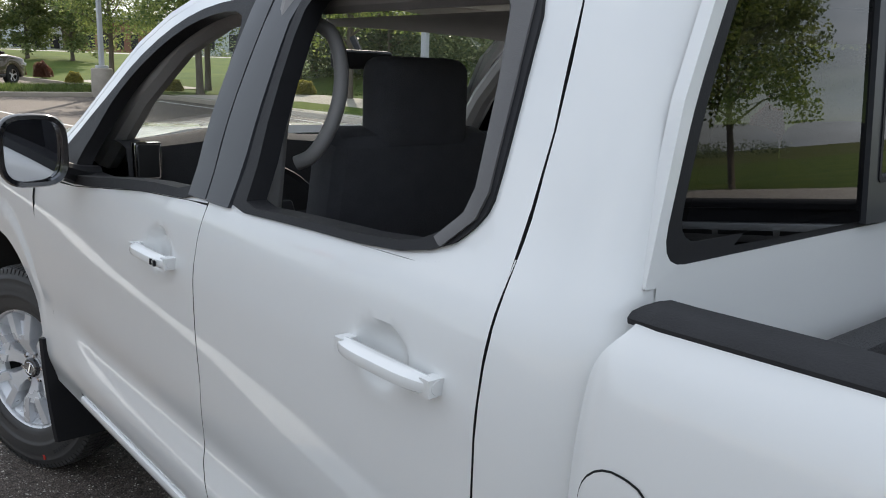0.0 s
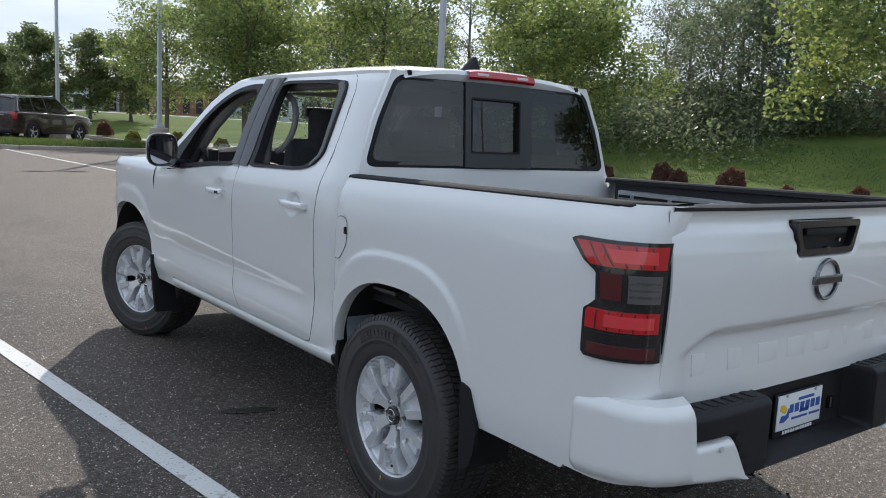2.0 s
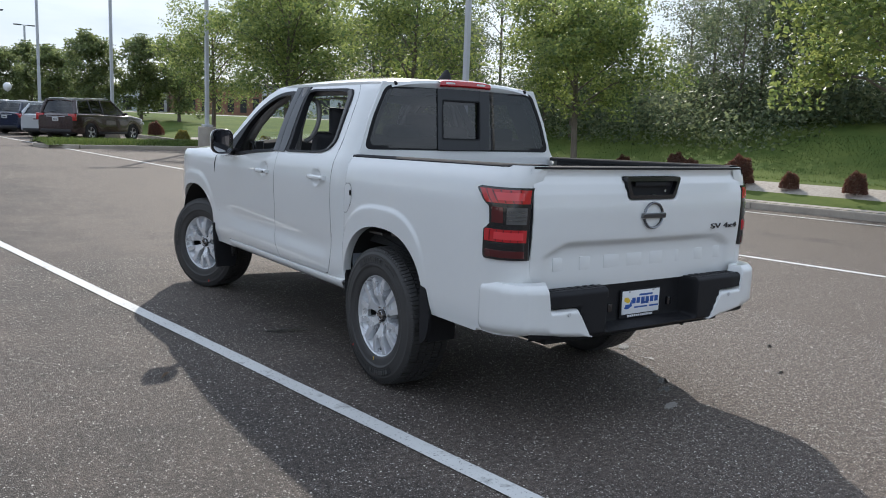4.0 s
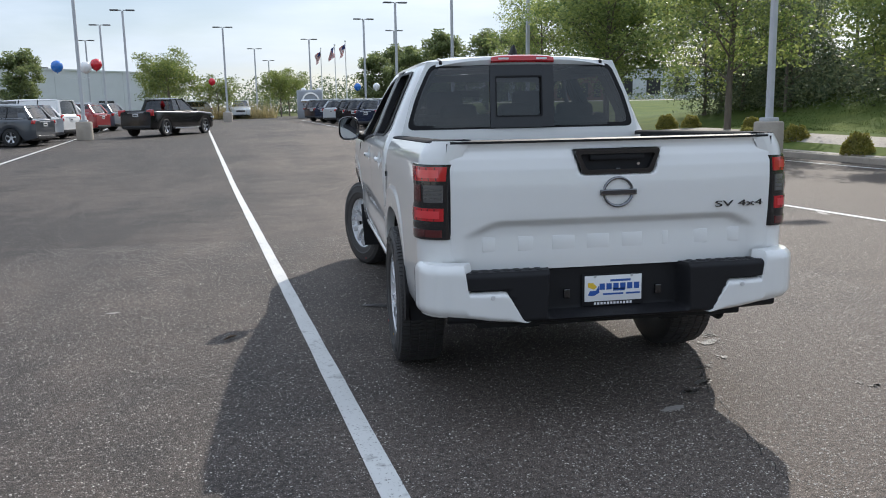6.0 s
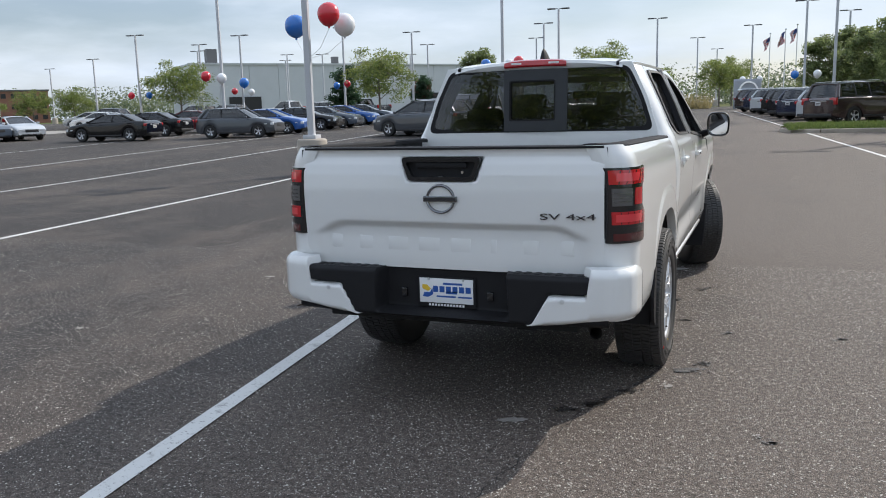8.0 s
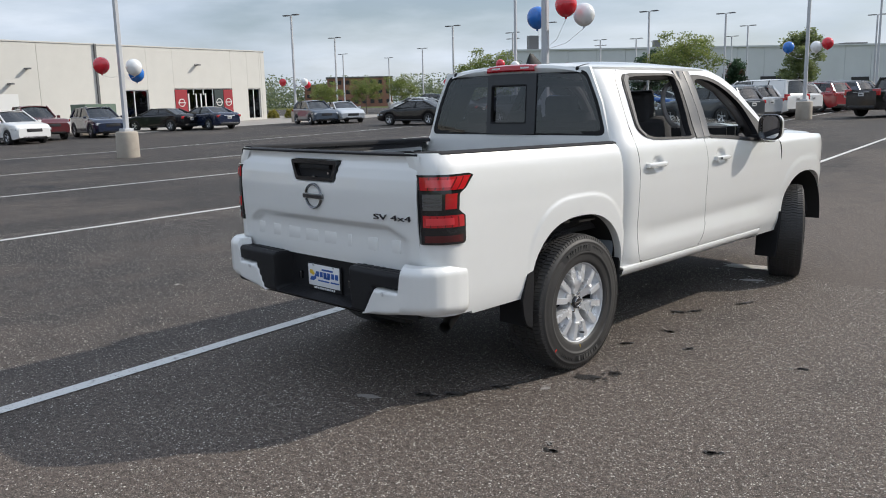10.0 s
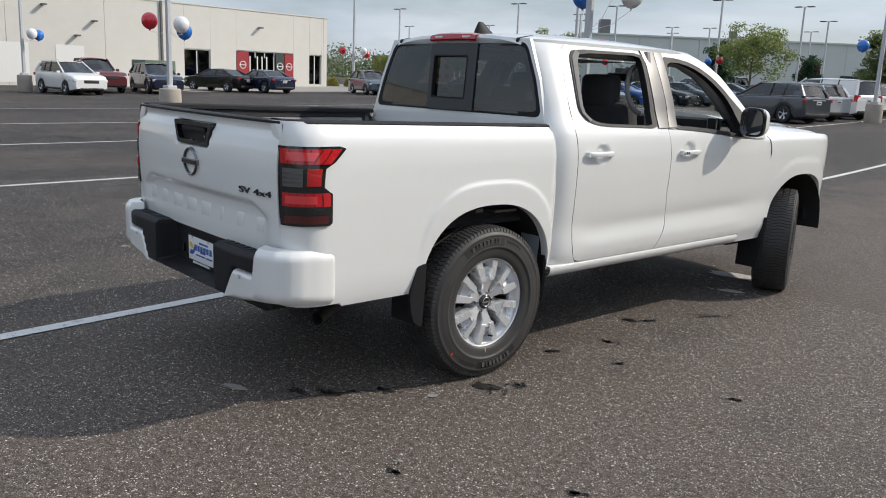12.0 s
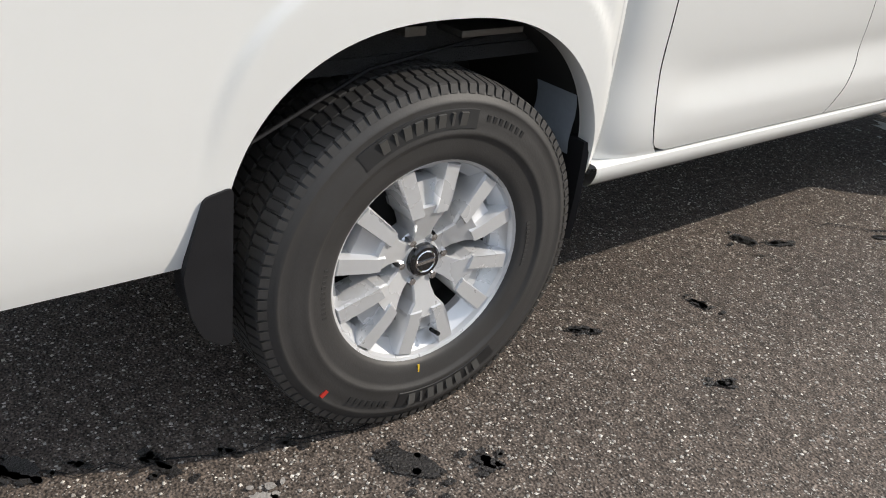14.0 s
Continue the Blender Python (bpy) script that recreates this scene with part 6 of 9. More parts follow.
for side in (1, -1):
    # inner pillar trim and grab handles
    bm = bmesh.new()
    tube_into(bm, [(side * 0.775, 1.50, 1.25), (side * 0.735, 1.515, 1.45), (side * 0.64, 1.55, 1.74)], [0.045, 0.036, 0.034], 10)
    part("pillar_trim", bm, M_TRIM_GREY, truck, "grey inner pillar trim")
    bm = tube([(side * (0.690 - 0.045 * math.sin(math.pi * k / 22) ** 0.5 - 0.075 * k / 22), 1.488 - 0.060 * math.sin(math.pi * k / 22) ** 0.5 + 0.03 * k / 22, 1.365 + 0.30 * k / 22) for k in range(23)], [0.0165] * 23, 12)
    part("grab_handle", bm, M_TRIM_GREY, truck, "grey grab handle on the pillar")
    bm = bmesh.new()
    tube_into(bm, [(side * 0.745, 2.58, 1.27), (side * 0.69, 2.38, 1.48), (side * 0.64, 2.18, 1.63), (side * 0.595, 2.00, 1.705), (side * 0.575, 1.60, 1.725), (side * 0.585, 0.95, 1.725), (side * 0.60, 0.62, 1.715)], [0.048, 0.044, 0.042, 0.040, 0.036, 0.036, 0.036], 10)
    part("roof_side_trim", bm, M_TRIM_GREY, truck)
    bm = boxes(((side * 0.835, 1.09, 0.94), (0.05, 0.86, 0.72)), ((side * 0.835, 2.10, 0.92), (0.05, 1.06, 0.66)), bevel=0.015)
    part("door_card", bm, M_BLACK_PLASTIC, truck, "black inner door panel")
    bm = bmesh.new()
    rows = []
    for z in np.linspace(1.30, 1.74, 7):
        x = float(np.interp(z, _zt, _xt)) - 0.05
        rows.append([(side * (x - 0.0), 0.80 + 0.10 * (z - 1.3), z), (side * (x - 0.05), 0.58, z)])
    grid_into(bm, rows)
    part("quarter_trim", bm, M_TRIM_GREY, truck)


# ---- kerbs, lawns, beds ----
def far_rise(p, q):
    """The grass beyond the end island climbs to the road."""
    return 1.0 * smooth01(36.0, 60.0, q) * smooth01(14.0, 18.0, p)


def berm(p, q):
    """The lawn beside the lot swells to a low bank under the wood."""
    bank = 0.34 * smooth01(13.4, 15.4, p) * (1 - smooth01(21.0, 27.0, q))
    return 0.13 + bank + far_rise(p, q) + 1.9 * smooth01(17.5, 28.0, p) * (1 - smooth01(24.0, 46.0, q)) * smooth01(-6.0, 5.0, q)


def kerb_run(points, closed=False, width=0.16, height=0.15):
    """A concrete kerb along points of the lot plan, in cast lengths."""
    n = len(points)
    segs = list(zip(points, points[1:] + points[:1])) if closed else list(zip(points, points[1:]))
    root = None
    for a, b in segs:
        l = math.hypot(b[0] - a[0], b[1] - a[1])
        k = max(1, round(l / 3.0))
        for i in range(k):
            p0 = (a[0] + (b[0] - a[0]) * i / k, a[1] + (b[1] - a[1]) * i / k)
            p1 = (a[0] + (b[0] - a[0]) * (i + 1) / k, a[1] + (b[1] - a[1]) * (i + 1) / k)
            dx, dy = (p1[0] - p0[0]) / l * k, (p1[1] - p0[1]) / l * k
            g = 0.006
            nx, ny = -dy, dx
            rows = []
            for t in (g, l / k - g):
                c = (p0[0] + dx * t, p0[1] + dy * t)
                rows.append([at(c[0] + nx * o, c[1] + ny * o, z) for o, z in ((-width / 2 - 0.02, -0.02), (-width / 2, height - 0.03), (-width / 2 + 0.03, height), (width / 2 - 0.02, height), (width / 2, height - 0.02), (width / 2, -0.02))])
            bm = bmesh.new()
            vs = grid_into(bm, rows)
            bm.faces.new(vs[0])
            bm.faces.new(vs[1][::-1])
            bmesh.ops.recalc_face_normals(bm, faces=bm.faces[:])
            if root is None:
                root = tagged(finish("kerb", bm, M_KERB, None, "", 30), "pale cast concrete kerb with joints", "kerb", "", "structure")
            else:
                part("kerb_length", bm, M_KERB, root, "", 30)
    return root


CORNER = [(13.28, 26.0), (13.1, 27.2), (12.5, 28.1), (11.6, 28.5)]
kerb_run([(13.28, -42.0), (13.28, 26.0)] + CORNER[1:] + [(6.6, 28.6), (5.7, 29.0), (5.4, 29.9), (5.7, 30.8), (6.6, 31.2), (13.6, 31.2), (13.6, 70.0)])
sheet("lawn", 13.36, 75, -42, 27, 0.0, M_GRASS, 1.5, "mown lawn rising to a wooded bank", berm)
sheet("lawn", 13.70, 75, 27, 62, 0.0, M_GRASS, 1.5, "mown lawn beside the parking rows", berm)
sheet("lawn", 13.70, 140, 72, 130, 0.0, M_GRASS, 4.0, "wide mown lawn beyond the road", lambda p, q: 0.13 + far_rise(p, q))
sheet("road", 13.70, 180, 62.0, 72.0, 0.10, M_ROADWAY, 3.0, "pale concrete road beyond the lawn", far_rise)
sheet("planting_bed", 13.37, 15.6, -20, 27.0, 0.10, M_MULCH, 0.4, "grey stone mulch bed banked up behind the kerb", lambda p, q: berm(p, q) - 0.075)
sheet("planting_bed", 13.72, 19.0, 31.0, 38.0, 0.10, M_MULCH, 1.0, "pale stone mulch bed under the trees", lambda p, q: far_rise(p, q) + 0.06 * math.sin((p - 13.7) / 5.3 * math.pi))
sheet("island_turf", 5.50, 13.65, 28.72, 31.10, 0.12, M_GRASS, 0.6, "thick turf on the end island", lambda p, q: 0.10 * math.sin((q - 28.72) / 2.38 * math.pi))
sheet("forecourt", -70, -41.5, 24.0, 52.0, 0.012, M_ROADWAY, 4.0, "pale concrete walk before the showroom")


def grass_tufts(name, p0, p1, q0, q1, n, h, mat, seed, zf, label):
    """Loose blades over a strip of turf."""
    rnd = np.random.RandomState(seed)
    verts, faces = [], []
    for _ in range(n):
        p, q = rnd.uniform(p0, p1), rnd.uniform(q0, q1)
        c = at(p, q, zf(p, q))
        a = rnd.uniform(0, math.pi * 2)
        hh = h * rnd.uniform(0.5, 1.3)
        w = 0.014
        d = Vector((math.cos(a), math.sin(a), 0))
        tip = c + Vector((rnd.uniform(-0.5, 0.5) * hh, rnd.uniform(-0.5, 0.5) * hh, hh))
        i = len(verts)
        verts += [c - d * w, c + d * w, tip]
        faces.append((i, i + 1, i + 2))
    me = bpy.data.meshes.new(name)
    me.from_pydata(verts, [], faces)
    me.materials.append(mat)
    return tagged(new(name, me), label, "grass", "", "stuff")


M_BLADE = leaf_material("grass_blades", (0.055, 0.090, 0.024), (0.12, 0.15, 0.045))
grass_tufts("grass", 5.55, 13.6, 28.75, 31.05, 9000, 0.16, M_BLADE, 3, lambda p, q: 0.12 + 0.10 * math.sin((q - 28.72) / 2.38 * math.pi), "uneven green turf blades on the island")
grass_tufts("grass", 17.0, 24.0, -10.0, 26.0, 22000, 0.055, M_BLADE, 4, berm, "mown grass blades along the bed")


def gravel(name, p0, p1, q0, q1, n, seed, zf):
    rnd = np.random.RandomState(seed)
    verts, faces = [], []
    for _ in range(n):
        p, q = rnd.uniform(p0, p1), rnd.uniform(q0, q1)
        c = at(p, q, zf(p, q))
        r = rnd.uniform(0.015, 0.045)
        i = len(verts)
        a = rnd.uniform(0, 6.28)
        for k in range(4):
            verts.append(c + Vector((r * math.cos(a + k * 1.57) * rnd.uniform(0.7, 1.2), r * math.sin(a + k * 1.57), 0)))
        verts.append(c + Vector((rnd.uniform(-0.3, 0.3) * r, 0, r * 0.8)))
        faces += [(i + k, i + (k + 1) % 4, i + 4) for k in range(4)]
    me = bpy.data.meshes.new(name)
    me.from_pydata(verts, [], faces)
    me.materials.append(material("mulch_stone", (0.34, 0.30, 0.26), 0.9, island=0.45))
    return tagged(new(name, me), "loose grey and tan mulch stones", "stones", "", "stuff")


gravel("mulch_stones", 13.40, 17.1, -6.0, 26.5, 16000, 11, lambda p, q: 0.10 + 0.05 * math.sin((p - 13.37) / 3.83 * math.pi))


# ---- trees and shrubs ----
def leaf_quads(centers, size, rnd, stretch=1.6):
    n = len(centers)
    d = rnd.normal(size=(n, 3))
    d[:, 2] *= 0.7
    d /= np.linalg.norm(d, axis=1)[:, None] + 1e-9
    e = rnd.normal(size=(n, 3))
    e -= (e * d).sum(1)[:, None] * d
    e /= np.linalg.norm(e, axis=1)[:, None] + 1e-9
    s = size * rnd.uniform(0.55, 1.25, size=(n, 1))
    a, b = d * s * stretch * 0.5, e * s * 0.5
    v = np.stack([centers - a, centers - b * 0.9 + a * 0.1, centers + a, centers + b * 0.9 + a * 0.1], 1).reshape(-1, 3)
    f = np.arange(n * 4).reshape(-1, 4)
    return v, f


def mesh_from(name, v, f, mat):
    me = bpy.data.meshes.new(name)
    me.from_pydata([tuple(p) for p in v], [], [tuple(int(i) for i in q) for q in f])
    me.materials.append(mat)
    return me


def build_tree(name, seed, height, radius, clear, trunk_r, leaf_mat, leaves, leaf, label, shape="round", clumps=70, category="tree"):
    """A trunk with limbs and twigs, and a crown of leaves gathered at the twig ends."""
    rnd = np.random.RandomState(seed)
    root = tagged(empty(name), label, category)
    bm = bmesh.new()
    top = Vector((rnd.uniform(-0.2, 0.2), rnd.uniform(-0.2, 0.2), height * 0.90))
    spine = [Vector((0, 0, -0.15)), Vector((0.01, 0.0, 0.25)), Vector((rnd.uniform(-.05, .05), rnd.uniform(-.05, .05), clear)), Vector((top.x * 0.5, top.y * 0.5, (clear + height) / 2)), top]
    tube_into(bm, spine, [trunk_r * 1.5, trunk_r * 1.05, trunk_r * 0.85, trunk_r * 0.5, trunk_r * 0.1], 9)
    ends = []
    nl = max(9, clumps // 4)
    mid = (clear + height) / 2
    for k in range(nl):
        t = (k + 0.5) / nl
        z0 = clear * 0.9 + (height * 0.80 - clear * 0.9) * t
        a = k * 2.399 + rnd.uniform(-0.4, 0.4)
        if shape == "cone":
            r = radius * (1 - t) ** 0.8 * rnd.uniform(0.8, 1.1) + 0.15
            rise = 0.15 * r
        else:
            u = (t - 0.38) / 0.66
            r = radius * math.sqrt(max(0.06, 1 - u * u)) * rnd.uniform(0.72, 1.1)
            rise = (0.35 + 0.7 * t) * r
        base = Vector((top.x * t * 0.7, top.y * t * 0.7, z0))
        tip = base + Vector((r * math.cos(a), r * math.sin(a), rise))
        m1 = base.lerp(tip, 0.5) + Vector((0, 0, 0.12 * r))
        tube_into(bm, [base, m1, tip], [trunk_r * 0.40 * (1 - t * 0.6), trunk_r * 0.22, trunk_r * 0.05], 5, False)
        for j in range(5):
            s = 0.35 + 0.65 * (j + rnd.uniform(0, 1)) / 5
            c = base.lerp(tip, s) + Vector((0, 0, 0.12 * r * math.sin(math.pi * s)))
            off = Vector(rnd.normal(size=3)) * (0.16 * radius + 0.1)
            off.z *= 0.8
            e = c + off
            tube_into(bm, [c, e], [trunk_r * 0.10, trunk_r * 0.03], 4, False)
            ends.append(np.array(e))
        ends.append(np.array(tip))
    part("trunk", bm, M_BARK, root, "grey-brown trunk and limbs", 60)
    ends = np.array(ends)
    w = rnd.uniform(0.3, 1.6, size=len(ends))
    pick = rnd.choice(len(ends), size=leaves, p=w / w.sum())
    spread = (0.115 if shape != "cone" else 0.10) * radius + 0.07
    cen = ends[pick] + np.clip(rnd.normal(size=(leaves, 3)), -1.5, 1.5) * spread * np.array([1, 1, 0.75])
    v, f = leaf_quads(cen, leaf, rnd)
    ob = new("crown", mesh_from("crown", v, f, leaf_mat))
    ob.parent = root
    return root


def plant(src, x, y, scale=1.0, turn=0.0, dz=0.0, group="", label=""):
    """Sets a copy of a tree or shrub on the ground."""
    p, q = to_lot(x, y)
    z = ground_z(x, y) + dz
    c = copy_thing(src, Matrix.Translation((x, y, z)) @ Matrix.Rotation(turn, 4, "Z"))
    c.scale = (scale, scale, scale * (0.94 + 0.12 * ((turn * 7.3) % 1)))
    return tagged(c, label, "", group)


def put(src, x, y, scale=1.0, turn=0.0, dz=0.0, group=""):
    src.matrix_world = Matrix.Translation((x, y, ground_z(x, y) + dz)) @ Matrix.Rotation(turn, 4, "Z") @ Matrix.Scale(scale, 4)
    return tagged(src, "", "", group)


maple_a = build_tree("maple_tree", 5, 6.0, 2.35, 2.0, 0.11, M_LEAF, 24000, 0.088, "young green maple with a full rounded crown beside the lot")
maple_b = build_tree("maple_tree", 9, 6.8, 2.6, 1.9, 0.12, M_LEAF, 17000, 0.090, "broad green maple with an open crown beside the lot")
ROW = "maples along the lot"
put(maple_a, 14.5, 14.7, 0.92, 0.3, 0.2, ROW)
put(maple_b, *lot(15.2, 35.2), 0.94, 1.0, 0.15, ROW)
plant(maple_a, *lot(15.6, 3.0), 1.12, 2.1, 0.2, ROW)
plant(maple_b, *lot(15.4, 19.8), 1.0, 2.6, 0.2, ROW)
plant(maple_b, *lot(14.9, 27.6), 1.08, 4.0, 0.15, ROW)
plant(maple_a, *lot(17.0, 30.5), 1.1, 5.2, 0.15, ROW)
plant(maple_a, *lot(16.0, -13.7), 1.02, 0.9, 0.2, ROW)
put_locust = build_tree("locust_tree", 14, 5.4, 2.5, 2.1, 0.10, M_LEAF_YELLOW, 9000, 0.12, "yellow-green locust tree with an airy crown in the lot", clumps=56)
LOC = "locust trees in the lot"
put(put_locust, -25.6, 50.2, 0.86, 0.0, 0.0, LOC)
for x, y, s, t in ((-43.2, 49.7, 0.85, 1.0), (-12.7, 69.0, 0.95, 2.0), (-9.0, 72.0, 0.65, 0.7), (-3.6, 77.6, 0.7, 3.0), (-56.4, 42.5, 0.50, 4.0), (-57.9, 48.5, 0.55, 5.0), (-60.0, 55.0, 0.62, 2.5), (-14.0, 75.0, 0.8, 4.1), (-3.0, 88.0, 0.8, 4.6)):
    plant(put_locust, x, y, s, t, 0.0, LOC)
spruce = build_tree("spruce_tree", 21, 5.2, 1.35, 0.35, 0.10, M_NEEDLE, 9000, 0.13, "dark green spruce behind the parked cars", "cone", 90)
put(spruce, -31.4, 56.0, 1.0, 0.0, 0.0, "evergreens")
plant(spruce, -27.2, 62.0, 0.8, 2.0, 0.0, "evergreens")
oval = build_tree("pear_tree", 25, 5.6, 1.5, 0.8, 0.10, M_LEAF_OVAL, 13000, 0.12, "dense dark green oval tree behind the parked cars")
put(oval, -23.6, 66.1, 1.05, 0.0, 0.0, "evergreens")
FAR = "trees behind the parked row"
for x, y, s, t in ((4.2, 63.5, 0.94, 0.2), (6.6, 65.5, 1.05, 1.3), (7.6, 60.0, 1.0, 2.2), (8.8, 54.5, 1.05, 3.1), (11.4, 53.0, 1.0, 4.0), (13.6, 52.0, 1.05, 5.0)):
    plant(oval, x, y, s, t, 0.13 + far_rise(*to_lot(x, y)), FAR, "dense green oval tree behind the parked cars")
BACK = "trees behind the truck"
for x, y, s, t in ((-5.0, -30.0, 1.15, 0.4), (-9.5, -31.5, 1.25, 1.9), (-13.5, -33.0, 1.05, 3.3)):
    plant(maple_b, x, y, s, t, 0.0, BACK, "green maple at the edge of the lot behind the truck")
small_red = build_tree("plum_tree", 27, 3.4, 0.8, 0.9, 0.05, M_LEAF_RED, 2200, 0.12, "small purple-leaved tree behind the parked cars", clumps=30)
put(small_red, -27.3, 62.5, 1.0, 0.0, 0.0)

# the wood on the bank
wood_a = build_tree("wood_tree", 31, 10.5, 2.7, 2.6, 0.13, M_LEAF_DARK, 6500, 0.115, "tall slender tree of the wood on the bank", clumps=64)
wood_b = build_tree("wood_tree", 37, 8.5, 2.9, 1.2, 0.12, M_LEAF_DARK, 8000, 0.115, "bushy tree of the wood on the bank", clumps=64)
wood_c = build_tree("wood_tree", 41, 12.0, 2.4, 4.5, 0.12, M_LEAF_DARK, 4600, 0.105, "thin open tree of the wood on the bank", clumps=52)
WOOD = "wood on the bank"
rw_ = random.Random(8)
first = {0: True, 1: True, 2: True}
for k in range(37):
    q = 1.5 + 0.93 * k + rw_.uniform(-0.8, 0.8)
    p = 26.0 - 4.5 * smooth01(10, 20, q) + rw_.uniform(0, 9)
    which = rw_.choice((0, 1, 1, 2, 2))
    src = (wood_a, wood_b, wood_c)[which]
    x, y = lot(p, q)
    if first[which]:
        first[which] = False
        put(src, x, y, 0.75, 0.0, berm(p, q) - 0.05, WOOD)
    else:
        plant(src, x, y, rw_.uniform(0.48, 0.80), rw_.uniform(0, 6.28), berm(p, q) - 0.05, WOOD)

for x, y, s, t in ((23.2, 15.2, 0.66, 1.1), (24.6, 13.6, 0.70, 4.4)):
    plant(wood_b, x, y, s, t, berm(*to_lot(x, y)) - 0.05, WOOD)


def brush(name, seed, p0, p1, q0, q1, n, hmax, mat, leaf, zf, label, spread=1.0):
    """Undergrowth: stems and leaves to about a man's height."""
    rnd = np.random.RandomState(seed)
    cen = []
    for _ in range(n // 60):
        p, q = rnd.uniform(p0, p1), rnd.uniform(q0, q1)
        h = hmax * rnd.uniform(0.35, 1.0)
        c = np.array(at(p, q, zf(p, q) + h * 0.5))
        cen.append(c + np.clip(rnd.normal(size=(60, 3)), -1.5, 1.5) * np.array([0.7 * spread, 0.7 * spread, h * 0.30]))
    v, f = leaf_quads(np.concatenate(cen), leaf, rnd)
    return tagged(new(name, mesh_from(name, v, f, mat)), label, "undergrowth", "", "stuff")


brush("undergrowth", 51, 25.5, 36, 1, 28, 70000, 2.2, M_LEAF_DARK, 0.12, berm, "dark tangled undergrowth at the edge of the wood")
brush("undergrowth", 53, 21.5, 27.5, 9, 32, 42000, 2.3, M_LEAF_DARK, 0.10, berm, "dark undergrowth on the near slope of the bank")


def build_shrub(name, seed, r, h, mat, n, leaf, label):
    rnd = np.random.RandomState(seed)
    root = tagged(empty(name), label, "shrub")
    bm = bmesh.new()
    for k in range(9):
        a = k * 0.7
        tube_into(bm, [(0, 0, -0.02), (0.3 * r * math.cos(a), 0.3 * r * math.sin(a), h * 0.4), (0.8 * r * math.cos(a), 0.8 * r * math.sin(a), h * 0.8)], [0.012, 0.009, 0.004], 4, False)
    part("stems", bm, M_BARK, root)
    d = rnd.normal(size=(n, 3))
    d /= np.linalg.norm(d, axis=1)[:, None]
    d[:, 2] = np.abs(d[:, 2]) * 1.0
    rad = rnd.uniform(0.55, 1.0, size=(n, 1)) ** 0.5
    lump = 1 + 0.14 * np.sin(d[:, :1] * 7 + seed) * np.cos(d[:, 1:2] * 6)
    cen = d * rad * lump * np.array([r, r, h * 0.95]) + np.array([0, 0, 0.05])
    v, f = leaf_quads(cen, leaf, rnd)
    ob = new("foliage", mesh_from("foliage", v, f, mat))
    ob.parent = root
    return root


M_LEAF_GOLD = leaf_material("spirea_leaves", (0.15, 0.15, 0.03), (0.30, 0.27, 0.07))
barberry = build_shrub("barberry_bush", 3, 0.36, 0.66, M_LEAF_RED, 4800, 0.036, "rounded red-brown barberry bush in stone mulch")
spirea = build_shrub("spirea_bush", 4, 0.45, 0.62, M_LEAF_GOLD, 2200, 0.06, "yellow-green spirea bush in stone mulch")
put(barberry, 13.91, 8.31, 1.0, 0.0, berm(14.83, 6.52) + 0.02, "barberry bushes")
for x, y, s in ((14.17, 10.44, 0.85), (13.94, 9.8, 0.75), (13.95, 6.97, 0.60), (14.1, 5.5, 0.70), (13.6, 11.8, 0.7), (8.3, 42.6, 1.15), (8.9, 40.6, 1.05), (14.3, 4.1, 0.7), (9.3, 41.5, 0.9)):
    plant(barberry, x, y, s, s * 9, berm(*to_lot(x, y)) + 0.02, "barberry bushes")
put(spirea, 12.6, 17.2, 1.0, 0.0, 0.15, "spirea bushes")
for x, y, s in ((12.0, 13.6, 1.0), (11.9, 18.6, 0.8), (10.4, 33.0, 0.9), (9.6, 33.6, 0.9), (12.3, 25.2, 1.1), (10.9, 30.5, 0.9), (9.0, 36.2, 0.9), (10.4, 34.4, 1.0), (12.6, 23.8, 0.9), (13.1, 20.5, 0.8)):
    plant(spirea, x, y, s * 0.85, s * 13, max(0.14, berm(*to_lot(x, y))), "spirea bushes")
for x, y, s in ((-61.0, 37.0, 1.2), (-58.6, 38.2, 1.2), (-56.4, 38.6, 1.3)):
    plant(spirea, x, y, s, s * 3, 0.0, "spirea bushes")
grass_tufts("ornamental_grass", -3.0, 5.0, 71.5, 74.5, 2600, 1.25, M_STRAW, 19, lambda p, q: 0.02, "tall straw-coloured ornamental grass at the entrance")
brush("far_trees", 61, -150, 140, 165, 190, 60000, 9.0, M_LEAF_DARK, 0.42, lambda p, q: 0.0, "hazy line of distant trees", 3.0)
brush("far_trees", 62, -190, -150, 20, 170, 42000, 9.0, M_LEAF_DARK, 0.42, lambda p, q: 0.0, "hazy line of distant trees", 3.0)
brush("far_trees", 63, 60, 140, 60, 165, 18000, 5.0, M_LEAF_DARK, 0.36, lambda p, q: 0.0, "scattered distant trees beyond the road", 2.2)
brush("far_trees", 64, -160, 190, -190, -140, 26000, 5.0, M_LEAF_DARK, 0.5, lambda p, q: 0.0, "distant trees across the field", 3.0)



